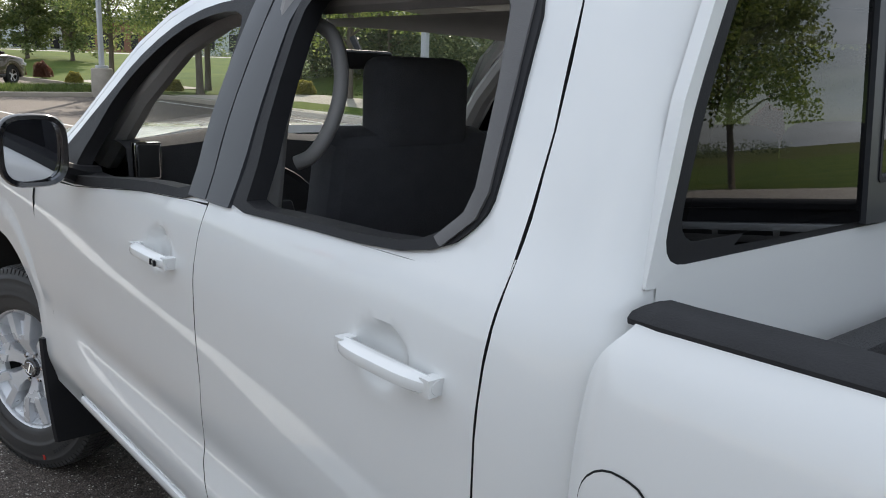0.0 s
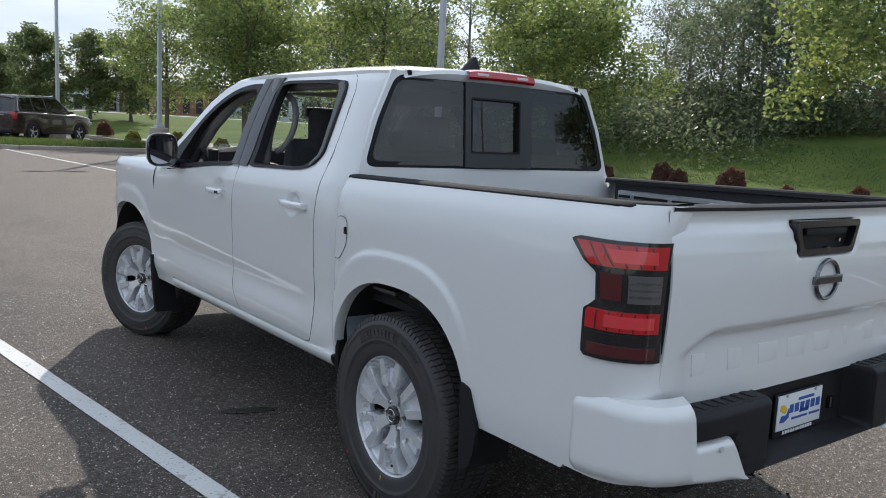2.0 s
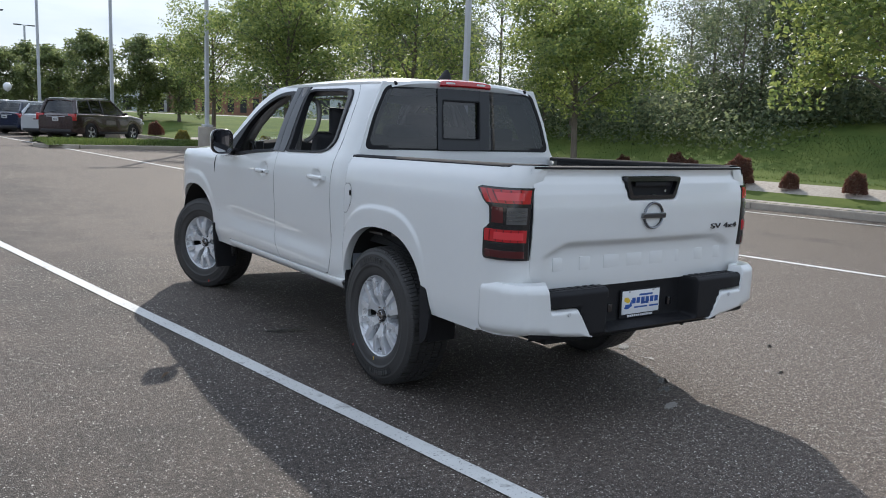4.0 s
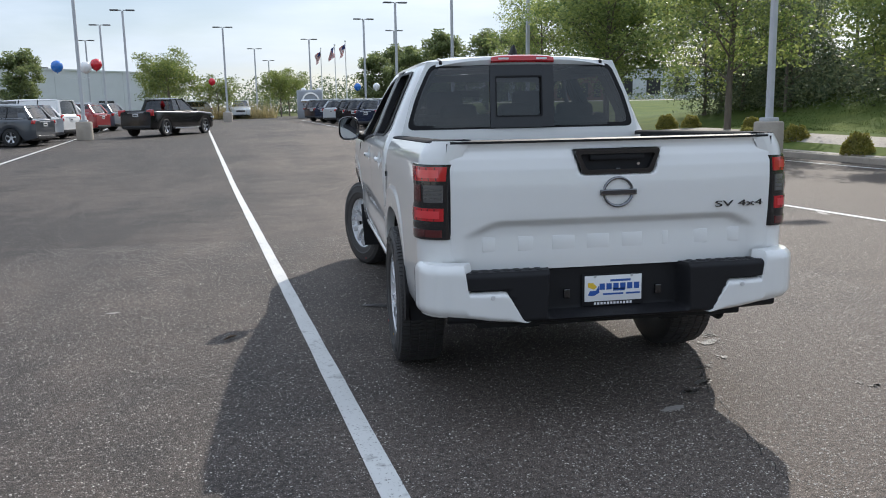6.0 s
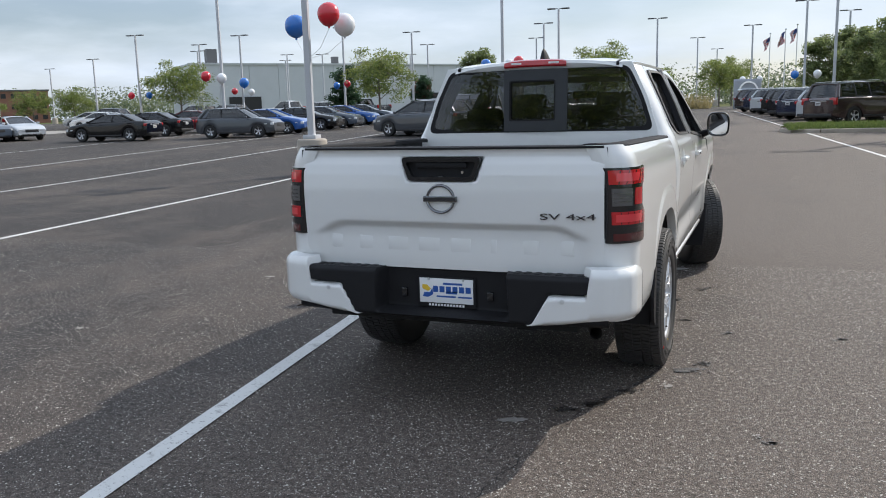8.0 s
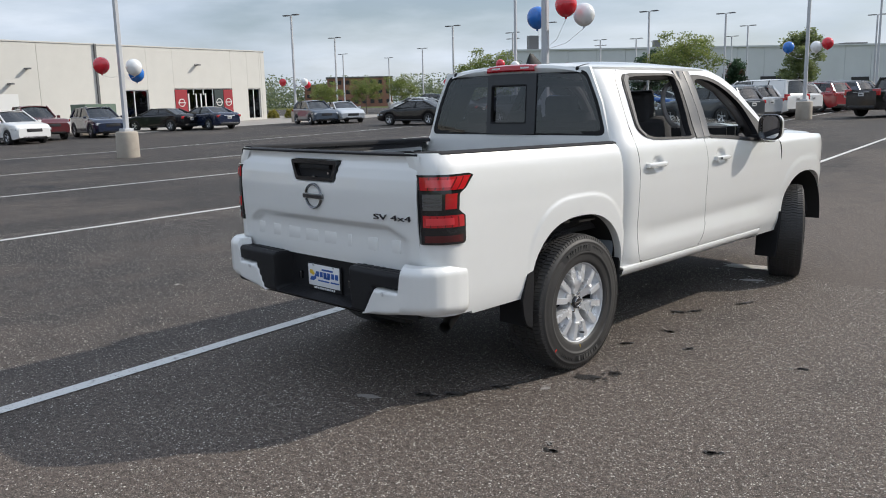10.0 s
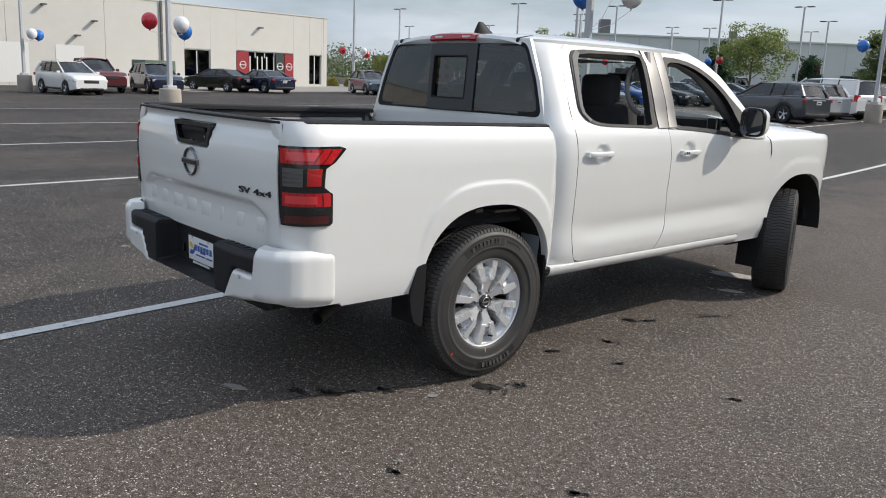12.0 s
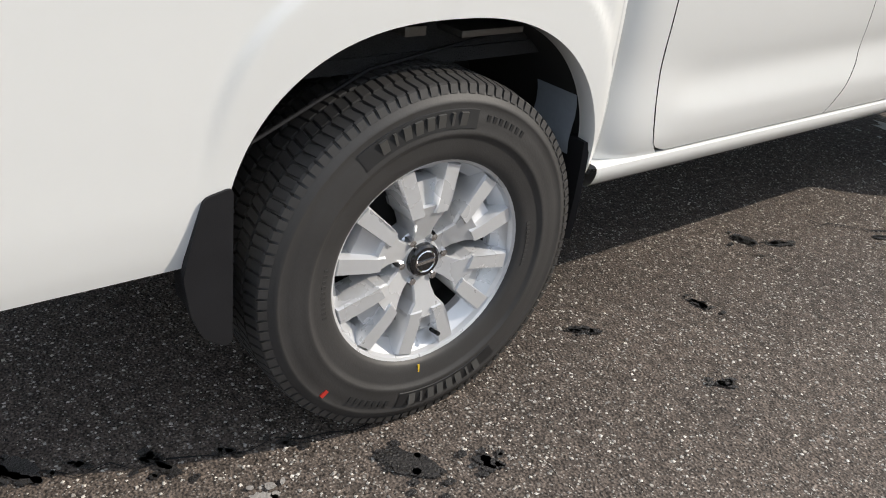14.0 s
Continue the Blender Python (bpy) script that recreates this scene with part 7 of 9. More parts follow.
# ---- lamp posts and balloons ----
def build_lamp_post(base_h=0.87, pole_h=7.4):
    root = tagged(empty("lamp_post"), "grey square steel lamp post on a round concrete base", "lamp post", "lamp posts")
    part("base", lathe([(0.0, base_h), (0.31, base_h), (0.345, base_h - 0.02), (0.36, base_h - 0.05), (0.365, 0.0), (0.365, -0.3)], 32, "z"), M_CONCRETE, root, "round cast concrete base", 40)
    part("foot_cover", boxes(((0, 0, base_h + 0.045), (0.34, 0.34, 0.10)), bevel=0.02), M_POLE, root)
    bm = bmesh.new()
    rows = []
    for z, r in ((base_h + 0.05, 0.078), (base_h + 2.5, 0.074), (base_h + pole_h, 0.062)):
        c = r * 0.72
        rows.append([(c, -r, z), (r, -c, z), (r, c, z), (c, r, z), (-c, r, z), (-r, c, z), (-r, -c, z), (-c, -r, z)])
    vs = grid_into(bm, rows, True)
    bm.faces.new(vs[-1])
    bmesh.ops.recalc_face_normals(bm, faces=bm.faces[:])
    part("pole", bm, M_POLE, root, "", 30)
    part("hand_hole", boxes(((0.0, -0.079, base_h + 0.42), (0.07, 0.008, 0.13)), bevel=0.004), M_POLE, root)
    zt = base_h + pole_h
    for e in (-1, 1):
        bm = boxes(((e * 0.48, 0, zt + 0.05), (0.52, 0.30, 0.085)), bevel=0.02)
        box_into(bm, (e * 0.16, 0, zt + 0.045), (0.24, 0.06, 0.05))
        part("lamp_head", bm, M_FIXTURE, root, "flat dark lamp head")
    return root


post = build_lamp_post()
spots = [(-8.95, 12.6), (-11.4, 35.5), (10.18, 14.58), (8.0, 29.6), (-23.3, 8.5), (-43.6, 9.2), (-46.6, 32.1), (6.6, 39.8), (-6.2, 84.0), (-0.7, 73.0), (3.1, 56.4), (4.4, 47.2), (6.4, 66.5), (-48.0, 58.7), (-39.9, 53.6), (-49.2, 75.4), (-30.0, 53.1), (-27.2, 60.0), (-31.3, 73.1), (-20.0, 73.0), (-15.8, 60.0), (-12.4, 51.1), (-7.3, 61.9), (-61.0, 47.4), (-81.0, 64.5), (-85.0, 76.0), (-46.2, 48.5), (-68.4, 66.5), (-53.0, 64.8), (-54.7, 83.7), (-46.0, 77.6), (-38.6, 85.2), (-5.6, 104.0), (14.5, -16.9), (-26.6, 33.0)]
for i, (x, y) in enumerate(spots):
    onbed = 0.13 if to_lot(x, y)[0] > 13.0 else 0.0
    near_e = 0.13 if (to_lot(x, y)[0] > 11.5 and i in (2, 3)) else onbed
    m = Matrix.Translation((x, y, ground_z(x, y) + near_e)) @ Matrix.Rotation(LOT, 4, "Z")
    if i == 0:
        post.matrix_world = m
    else:
        zg = ground_z(x, y)
        copy_thing(post, m).scale = (1, 1, ((7.95 if 5 < i < 34 else 8.27) - zg) / 8.27)

M_B_RED = material("red_balloon", (0.62, 0.015, 0.03), 0.18, coat=0.7)
M_B_BLUE = material("blue_balloon", (0.02, 0.16, 0.55), 0.18, coat=0.7)
M_B_WHITE = material("white_balloon", (0.80, 0.80, 0.80), 0.2, coat=0.7)
BAL = {"red": M_B_RED, "blue": M_B_BLUE, "white": M_B_WHITE}


def balloon(x, y, z, colour, tie, r=0.27):
    root = tagged(empty("balloon", Matrix.Translation((x, y, z))), "glossy %s party balloon tied to a lamp post" % colour, "balloon", "balloons")
    prof = [(0.0, r)] + [(r * math.sin(a) * (1 - 0.06 * (a / math.pi)), r * math.cos(a) - (0.05 * r * max(0, a - 1.6))) for a in np.linspace(0.12, 3.02, 18)] + [(0.02, -r * 1.12), (0.03, -r * 1.2), (0.0, -r * 1.2)]
    part("skin", lathe(prof, 28, "z"), BAL[colour], root, "", 80)
    e = Vector(tie) - Vector((x, y, z))
    part("string", tube([(0, 0, -r * 1.2), Vector((0, 0, -r * 1.2)).lerp(e, 0.5) + Vector((0.05, 0, -0.1)), e], 0.006, 5), M_B_WHITE, root)
    return root


for px, py, items in (
    (-8.95, 12.6, (("red", -8.33, 12.60, 3.78), ("blue", -9.42, 12.90, 3.60), ("white", -8.30, 13.30, 3.60))),
    (-11.4, 35.5, (("blue", -12.5, 36.1, 3.75), ("red", -10.9, 36.6, 3.85), ("white", -11.3, 36.3, 3.7))),
    (-23.3, 8.5, (("red", -23.75, 8.05, 3.05), ("white", -23.3, 8.95, 2.98), ("blue", -24.1, 9.4, 2.80))),
    (-43.6, 9.2, (("white", -42.9, 9.5, 3.0), ("blue", -43.2, 9.9, 2.95))),
    (-46.6, 32.1, (("red", -47.2, 31.5, 3.3), ("white", -46.2, 32.7, 3.3), ("red", -46.7, 33.3, 3.1))),
    (-26.6, 33.0, (("red", -27.05, 32.2, 3.62), ("white", -26.4, 32.7, 3.50), ("blue", -25.55, 33.5, 3.25))),
    (-30.0, 53.1, (("red", -29.5, 52.6, 3.7), ("blue", -30.6, 52.9, 3.6))),
    (-39.9, 53.6, (("red", -40.5, 53.3, 3.5), ("white", -39.4, 54.1, 3.4))),
    (-7.3, 61.9, (("red", -8.3, 61.5, 3.9),)),
    (-0.7, 73.0, (("white", -1.4, 72.7, 3.4), ("white", 0.0, 73.0, 3.4))),
    (3.1, 56.4, (("blue", 2.5, 56.1, 3.2), ("white", 3.9, 56.4, 3.2))),
    (-46.2, 48.5, (("red", -46.7, 48.1, 3.3), ("blue", -45.7, 49.0, 3.3))),
):
    for c, x, y, z in items:
        balloon(x, y, z, c, (px, py, ground_z(px, py) + 2.75))


# ---- parked cars ----
M_CAR_TYRE = material("car_tyre", (0.02, 0.02, 0.02), 0.75)
M_CAR_RIM = material("car_rim", (0.62, 0.63, 0.65), 0.32, metal=0.6)
M_CAR_GLASS = glass_material("car_glass", (0.16, 0.18, 0.18), 1.0, 1.75)
M_CAR_DARK = material("car_black_trim", (0.02, 0.02, 0.022), 0.5)
M_CAR_RED = material("car_tail_lens", (0.40, 0.012, 0.015), 0.15, coat=1.0)
M_CAR_LAMP = material("car_head_lens", (0.62, 0.64, 0.66), 0.12, coat=1.0)
M_CAR_PLATE = material("car_plate", (0.6, 0.6, 0.6), 0.5)
PAINT = {
    "white": material("car_white", (0.75, 0.75, 0.74), 0.3, coat=1.0),
    "grey": material("car_gunmetal", (0.060, 0.068, 0.080), 0.28, metal=0.3, coat=0.9),
    "silver": material("car_silver", (0.55, 0.57, 0.59), 0.3, metal=0.35, coat=1.0),
    "black": material("car_black", (0.005, 0.005, 0.006), 0.2, coat=0.25),
    "maroon": material("car_brown", (0.046, 0.028, 0.026), 0.26, metal=0.3, coat=0.9),
    "red": material("car_red", (0.26, 0.016, 0.022), 0.28, coat=1.0),
    "dark_red": material("car_dark_red", (0.090, 0.010, 0.014), 0.28, coat=1.0),
    "blue": material("car_blue", (0.02, 0.10, 0.36), 0.28, metal=0.2, coat=1.0),
    "navy": material("car_navy", (0.012, 0.020, 0.050), 0.25, metal=0.2, coat=0.9),
    "slate": material("car_slate", (0.07, 0.09, 0.12), 0.3, metal=0.1, coat=1.0),
}
# length, half width, wheelbase, wheel radius, shoulder line (y, z), cabin (y, z) at rear base, rear top, front top, front base
KINDS = {
    "suv": (4.70, 0.93, 2.78, 0.355, [(-2.35, 0.98), (-2.2, 1.06), (-1.0, 1.06), (0.9, 1.03), (1.25, 1.06), (2.1, 0.92), (2.33, 0.74)], [(-2.26, 1.10), (-1.93, 1.58), (0.08, 1.68), (1.24, 1.05)]),
    "compact": (4.30, 0.88, 2.62, 0.335, [(-2.15, 0.95), (-2.0, 1.02), (-0.9, 1.02), (0.8, 0.98), (1.15, 1.0), (1.9, 0.88), (2.13, 0.70)], [(-2.02, 1.04), (-1.60, 1.53), (0.15, 1.58), (1.05, 1.0)]),
    "sedan": (4.75, 0.91, 2.80, 0.335, [(-2.36, 0.86), (-2.2, 1.00), (-1.5, 1.02), (-0.6, 0.98), (0.9, 0.93), (1.2, 0.96), (2.1, 0.80), (2.35, 0.62)], [(-1.80, 1.02), (-0.95, 1.40), (0.20, 1.44), (1.22, 0.96)]),
    "large_suv": (5.27, 1.00, 3.13, 0.40, [(-2.62, 1.08), (-2.5, 1.20), (-1.0, 1.20), (0.9, 1.17), (1.35, 1.20), (2.4, 1.08), (2.6, 0.86)], [(-2.52, 1.22), (-2.30, 1.84), (0.30, 1.90), (1.18, 1.22)]),
    "van": (5.00, 0.98, 3.0, 0.35, [(-2.5, 1.02), (-2.42, 1.12), (-1.0, 1.12), (1.2, 1.08), (1.7, 1.08), (2.3, 0.92), (2.48, 0.75)], [(-2.45, 1.14), (-2.32, 1.86), (0.65, 1.90), (1.75, 1.08)]),
    "pickup": (5.70, 0.99, 3.60, 0.41, [(-2.85, 1.16), (-2.8, 1.20), (-1.2, 1.20), (0.6, 1.16), (1.15, 1.20), (2.6, 1.10), (2.82, 0.88)], [(-1.12, 1.22), (-0.92, 1.84), (0.22, 1.87), (1.05, 1.20)]),
}


def car(kind, colour, x, y, yaw, label, group="parked cars"):
    """A parked car: shaped body, cabin glass, painted roof and pillars, wheels, lamps, plate and mirrors."""
    L, W, WB, R, shoulder, cab = KINDS[kind]
    paint = PAINT[colour]
    h = {"suv": "suv", "compact": "hatchback", "sedan": "sedan", "large_suv": "suv", "van": "van", "pickup": "pickup_truck"}[kind]
    root = tagged(empty(h, Matrix.Translation((x, y, ground_z(x, y))) @ Matrix.Rotation(radians(yaw), 4, "Z")), label, {"suv": "car", "hatchback": "car", "sedan": "car", "van": "van", "pickup_truck": "pickup truck"}[h], group)
    ys_, zs_ = [p[0] for p in shoulder], [p[1] for p in shoulder]
    st = np.concatenate([np.linspace(-L / 2, -L / 2 + 0.3, 5), np.linspace(-L / 2 + 0.42, L / 2 - 0.5, 30), np.linspace(L / 2 - 0.4, L / 2, 6)])
    arches = (-WB / 2, WB / 2)
    rows = []
    low = 0.22 if kind not in ("pickup", "large_suv") else 0.32
    for yy in st:
        e = 1 - 0.16 * max(0, (abs(yy) - (L / 2 - 0.55)) / 0.55) ** 2.2
        w = W * e
        zb = float(np.interp(yy, ys_, zs_))
        zl = low + 0.10 * max(0, (abs(yy) - (L / 2 - 0.6)) / 0.6) ** 2
        for a in arches:
            d = abs(yy - a) / (R * 1.16)
            if d < 1:
                zl = max(zl, R + R * 1.10 * math.sqrt(1 - d * d) - 0.02)
        half = [(w * 0.80, zl), (w * 0.965, zl + 0.008), (w * 0.992, zl + 0.25 * (zb - zl)), (w, zl + 0.50 * (zb - zl)), (w * 0.985, zl + 0.70 * (zb - zl)), (w * 0.988, zb - 0.10), (w * 0.965, zb - 0.035), (w * 0.915, zb), (w * 0.84, zb + 0.012), (w * 0.45, zb + 0.03), (0, zb + 0.035)]
        rows.append([(s, yy, z) for s, z in half] + [(-s, yy, z) for s, z in half[-2::-1]])
    bm = bmesh.new()
    vs = grid_into(bm, rows)
    bm.faces.new(vs[0])
    bm.faces.new(vs[-1][::-1])
    bmesh.ops.recalc_face_normals(bm, faces=bm.faces[:])
    part("body", bm, paint, root, "", 40)
    part("underbody", boxes(((0, 0, low + 0.10), (W * 1.55, L * 0.90, 0.20))), M_CAR_DARK, root)
    # cabin
    (ra, rz), (rb, rt), (fb, ft), (fa, fz) = cab
    q0, q1 = W * 0.86, W * 0.67
    n = 10
    rows = []
    for k in range(n + 1):
        t = k / n
        ya, yb_ = ra + (rb - ra) * t, fa + (fb - fa) * t
        z = min(rz, fz) - 0.03 + (max(rt, ft) - 0.075 - min(rz, fz) + 0.03) * t
        hw = q0 + (q1 - q0) * t ** 1.15
        r = []
        for u in np.linspace(-1, 1, 7):
            r.append((hw * u, ya + 0.06 * u * u, z))
        for v in np.linspace(0, 1, 9)[1:-1]:
            r.append((hw, ya + 0.06 + (yb_ - 0.12 - ya - 0.06) * v, z))
        for u in np.linspace(1, -1, 7):
            r.append((hw * u, yb_ - 0.12 * u * u, z))
        for v in np.linspace(1, 0, 9)[1:-1]:
            r.append((-hw, ya + 0.06 + (yb_ - 0.12 - ya - 0.06) * v, z))
        rows.append(r)
    bm = bmesh.new()
    grid_into(bm, rows, True)
    bmesh.ops.recalc_face_normals(bm, faces=bm.faces[:])
    part("window_glass", bm, M_CAR_GLASS, root, "dark cabin glass", 40)
    part("cabin_inside", boxes(((0, (rb + fb) / 2, (rz + rt) / 2 - 0.28), (q1 * 1.7, (fb - rb) * 0.9, 0.5)), bevel=0.1), M_CAR_DARK, root)
    rows = []
    for v in np.linspace(0, 1, 9):
        yy = rb - 0.05 + (fb - rb + 0.10) * v
        zr = rt + (ft - rt) * v - 0.055 * abs(2 * v - 1) ** 2.4
        hw = q1 * (1.04 - 0.04 * (2 * v - 1) ** 4)
        rows.append([(hw * u, yy, zr - 0.055 * abs(u) ** 3) for u in np.linspace(-1, 1, 9)])
    bm = bmesh.new()
    grid_into(bm, rows)
    orient(bm, Vector((0, 0, 1)))
    skirt(bm, (0, 0, -0.03))
    part("roof", bm, paint, root, "", 50)
    zt = lambda v: rt + (ft - rt) * v - 0.06
    mids = [0.48] if kind in ("sedan", "compact", "pickup") else [0.34, 0.66]
    for s in (-1, 1):
        part("pillar", tube([(s * q0, fa - 0.10, fz - 0.02), (s * (q1 + 0.01), fb - 0.06, zt(1))], [0.045, 0.038], 6), paint, root)
        part("pillar", tube([(s * q0, ra + 0.08, rz - 0.02), (s * (q1 + 0.01), rb + 0.06, zt(0))], [0.085 if kind != "sedan" else 0.06, 0.07], 6), paint, root)
        for v in mids:
            yy = rb + (fb - rb) * v
            part("pillar", tube([(s * (q0 + 0.004), yy + 0.05, rz - 0.03), (s * (q1 + 0.012), yy, zt(v))], [0.034, 0.030], 6), M_CAR_DARK, root)
        # painted rear quarter beside the hatch glass
        deep = {"suv": 0.55, "compact": 0.42, "large_suv": 0.30, "van": 2.05}.get(kind, 0.0)
        if deep:
            rows = []
            for k in range(7):
                t = k / 6
                hw = q0 + (q1 - q0) * t ** 1.15 + 0.012
                yb0 = ra + (rb - ra) * t + 0.03
                z = rz - 0.04 + (rt - 0.07 - rz + 0.04) * t
                rows.append([(s * (hw - 0.10), yb0 - 0.028, z), (s * (hw - 0.03), yb0 - 0.012, z), (s * hw, yb0 + 0.05, z), (s * hw, yb0 + deep * (1.0 - 0.55 * t if kind != "van" else 1.0), z)])
            bm = bmesh.new()
            grid_into(bm, rows)
            orient(bm, Vector((s, -0.2, 0)))
            part("rear_quarter", bm, paint, root, "", 50)
        part("belt_trim", tube([(s * (q0 + 0.012), fa - 0.16, fz + 0.004), (s * (q0 + 0.014), (fa + ra) / 2, (fz + rz) / 2 + 0.006), (s * (q0 + 0.010), ra + 0.30, rz + 0.006)], 0.012, 5), M_CAR_RIM if kind in ("suv", "van") else M_CAR_DARK, root)
        part("sill_trim", boxes(((s * (W - 0.012), 0.0, low + 0.07), (0.05, WB - R * 2.5, 0.09)), bevel=0.02), M_CAR_DARK if kind != "sedan" else paint, root)
        part("side_marker", boxes(((s * (W * 0.985), L / 2 - 0.42, shoulder[-1][1] - 0.02), (0.03, 0.16, 0.05)), bevel=0.01), M_CAR_LAMP, root)
        part("mirror", boxes(((s * (W + 0.07), fa - 0.32, fz + 0.04), (0.17, 0.09, 0.12)), bevel=0.03), paint, root)
        # lamps
        part("tail_lamp", boxes(((s * W * 0.78, -L / 2 + 0.065, shoulder[0][1] - 0.04), (W * 0.36, 0.12, 0.15 if kind not in ("large_suv", "pickup", "van") else 0.30)), bevel=0.03), M_CAR_RED, root, "red tail lamp")
        part("headlamp", boxes(((s * W * 0.72, L / 2 - 0.14, shoulder[-1][1] - 0.02), (W * 0.40, 0.22, 0.13)), bevel=0.035), M_CAR_LAMP, root, "clear headlamp")
        for a in arches:
            wl = part("wheel", lathe([(R * 0.60, 0.10), (R * 0.66, 0.118), (R * 0.93, 0.115), (R, 0.085), (R, -0.085), (R * 0.93, -0.11), (R * 0.5, -0.10)], 28), M_CAR_TYRE, root, "black tyre on alloy rim", 40)
            rim = lathe([(0.0, 0.075), (R * 0.16, 0.078), (R * 0.20, 0.06), (R * 0.58, 0.092), (R * 0.63, 0.108), (R * 0.64, 0.10)], 28)
            for f in [f for i, f in enumerate(rim.faces)]:
                c = f.calc_center_median()
                ang = (math.degrees(math.atan2(c.z, c.y)) % 72)
                rr = math.hypot(c.y, c.z)
                if R * 0.25 < rr < R * 0.56 and 26 < ang < 72:
                    f.tag = True
            bmesh.ops.delete(rim, geom=[f for f in rim.faces if f.tag], context="FACES")
            part("rim", rim, M_CAR_RIM, wl, "", 40)
            part("hub_dark", lathe([(0.0, 0.03), (R * 0.62, 0.03)], 20), M_CAR_DARK, wl)
            wl.matrix_local = Matrix.Translation((s * (W - 0.115), a, R)) @ Matrix.Rotation(0 if s > 0 else math.pi, 4, "Z")
        part("door_handle", boxes(((s * (W + 0.002), 0.22, 0.84 if kind == "sedan" else 0.96), (0.03, 0.16, 0.025)), bevel=0.008), paint, root)
    part("grille", boxes(((0, L / 2 - 0.035, shoulder[-1][1] - 0.08), (W * 0.85, 0.08, 0.18)), bevel=0.03), M_CAR_DARK, root, "dark grille")
    part("lower_intake", boxes(((0, L / 2 - 0.05, low + 0.12), (W * 1.3, 0.10, 0.12)), bevel=0.03), M_CAR_DARK, root)
    part("rear_bumper", boxes(((0, -L / 2 + 0.03, low + 0.13), (W * 1.5, 0.12, 0.14)), bevel=0.04), M_CAR_DARK, root)
    part("hatch_trim", boxes(((0, -L / 2 + 0.02, shoulder[0][1] - 0.03), (W * 0.9, 0.06, 0.03)), bevel=0.01), M_CAR_RIM, root)
    part("seat_row", boxes(((0, (rb + fb) / 2 - 0.35, rz + 0.14), (q1 * 1.5, 0.16, 0.34)), ((0, (rb + fb) / 2 + 0.55, rz + 0.14), (q1 * 1.5, 0.16, 0.34)), bevel=0.06), M_CAR_DARK, root)
    part("screen_trim", boxes(((0, fa - 0.02, fz + 0.005), (q0 * 1.5, 0.10, 0.02)), bevel=0.005), M_CAR_DARK, root)
    part("plate", boxes(((0, -L / 2 - 0.006, shoulder[0][1] - 0.14), (0.30, 0.02, 0.15)), bevel=0.004), M_CAR_PLATE, root, "pale plate with plain bar")
    part("plate_bar", boxes(((0, -L / 2 - 0.018, shoulder[0][1] - 0.14), (0.20, 0.004, 0.05))), M_CAR_DARK, root)
    if kind == "pickup":
        part("bed_cover", boxes(((0, (-L / 2 + ra) / 2, 1.235), (W * 1.6, abs(-L / 2 - ra) - 0.12, 0.02))), M_CAR_DARK, root, "dark open bed")
        part("side_step", boxes(((W - 0.02, 0.0, 0.36), (0.10, 2.2, 0.05)), bevel=0.01), M_CAR_RIM, root)
    if kind in ("suv", "large_suv"):
        for s in (-1, 1):
            part("roof_rail", tube([(s * q1 * 0.86, rb + 0.05, rt + 0.01), (s * q1 * 0.87, (rb + fb) / 2, rt + 0.045), (s * q1 * 0.86, fb - 0.1, ft + 0.005)], 0.016, 6), M_CAR_RIM, root)
        part("wiper", tube([(-0.3, ra + 0.02, rz + 0.05), (0.15, ra + 0.03, rz + 0.10)], 0.012, 5), M_CAR_DARK, root)
    return root


E_ROW = -47.0
row = [("large_suv", "maroon", 9.52, "dark brown full-size SUV parked behind the turf island"), ("suv", "silver", 9.48, "silver SUV parked in the row"), ("suv", "navy", 9.02, "dark navy SUV with wide tail lamps parked in the row"), ("suv", "black", 8.95, "black SUV parked in the row"), ("suv", "black", 9.0, "black SUV parked in the row"), ("suv", "silver", 8.7, "silver SUV parked in the row"), ("suv", "navy", 8.6, "navy SUV parked in the row"), ("suv", "maroon", 8.3, "brown SUV parked at the row's end")]
for k, (kd, cl, p, lb) in enumerate(row):
    x, y = lot(p, 35.62 + 3.45 * k)
    car(kd, cl, x, y, E_ROW, lb, "cars parked in the row by the trees")
W_ROW = 76.0
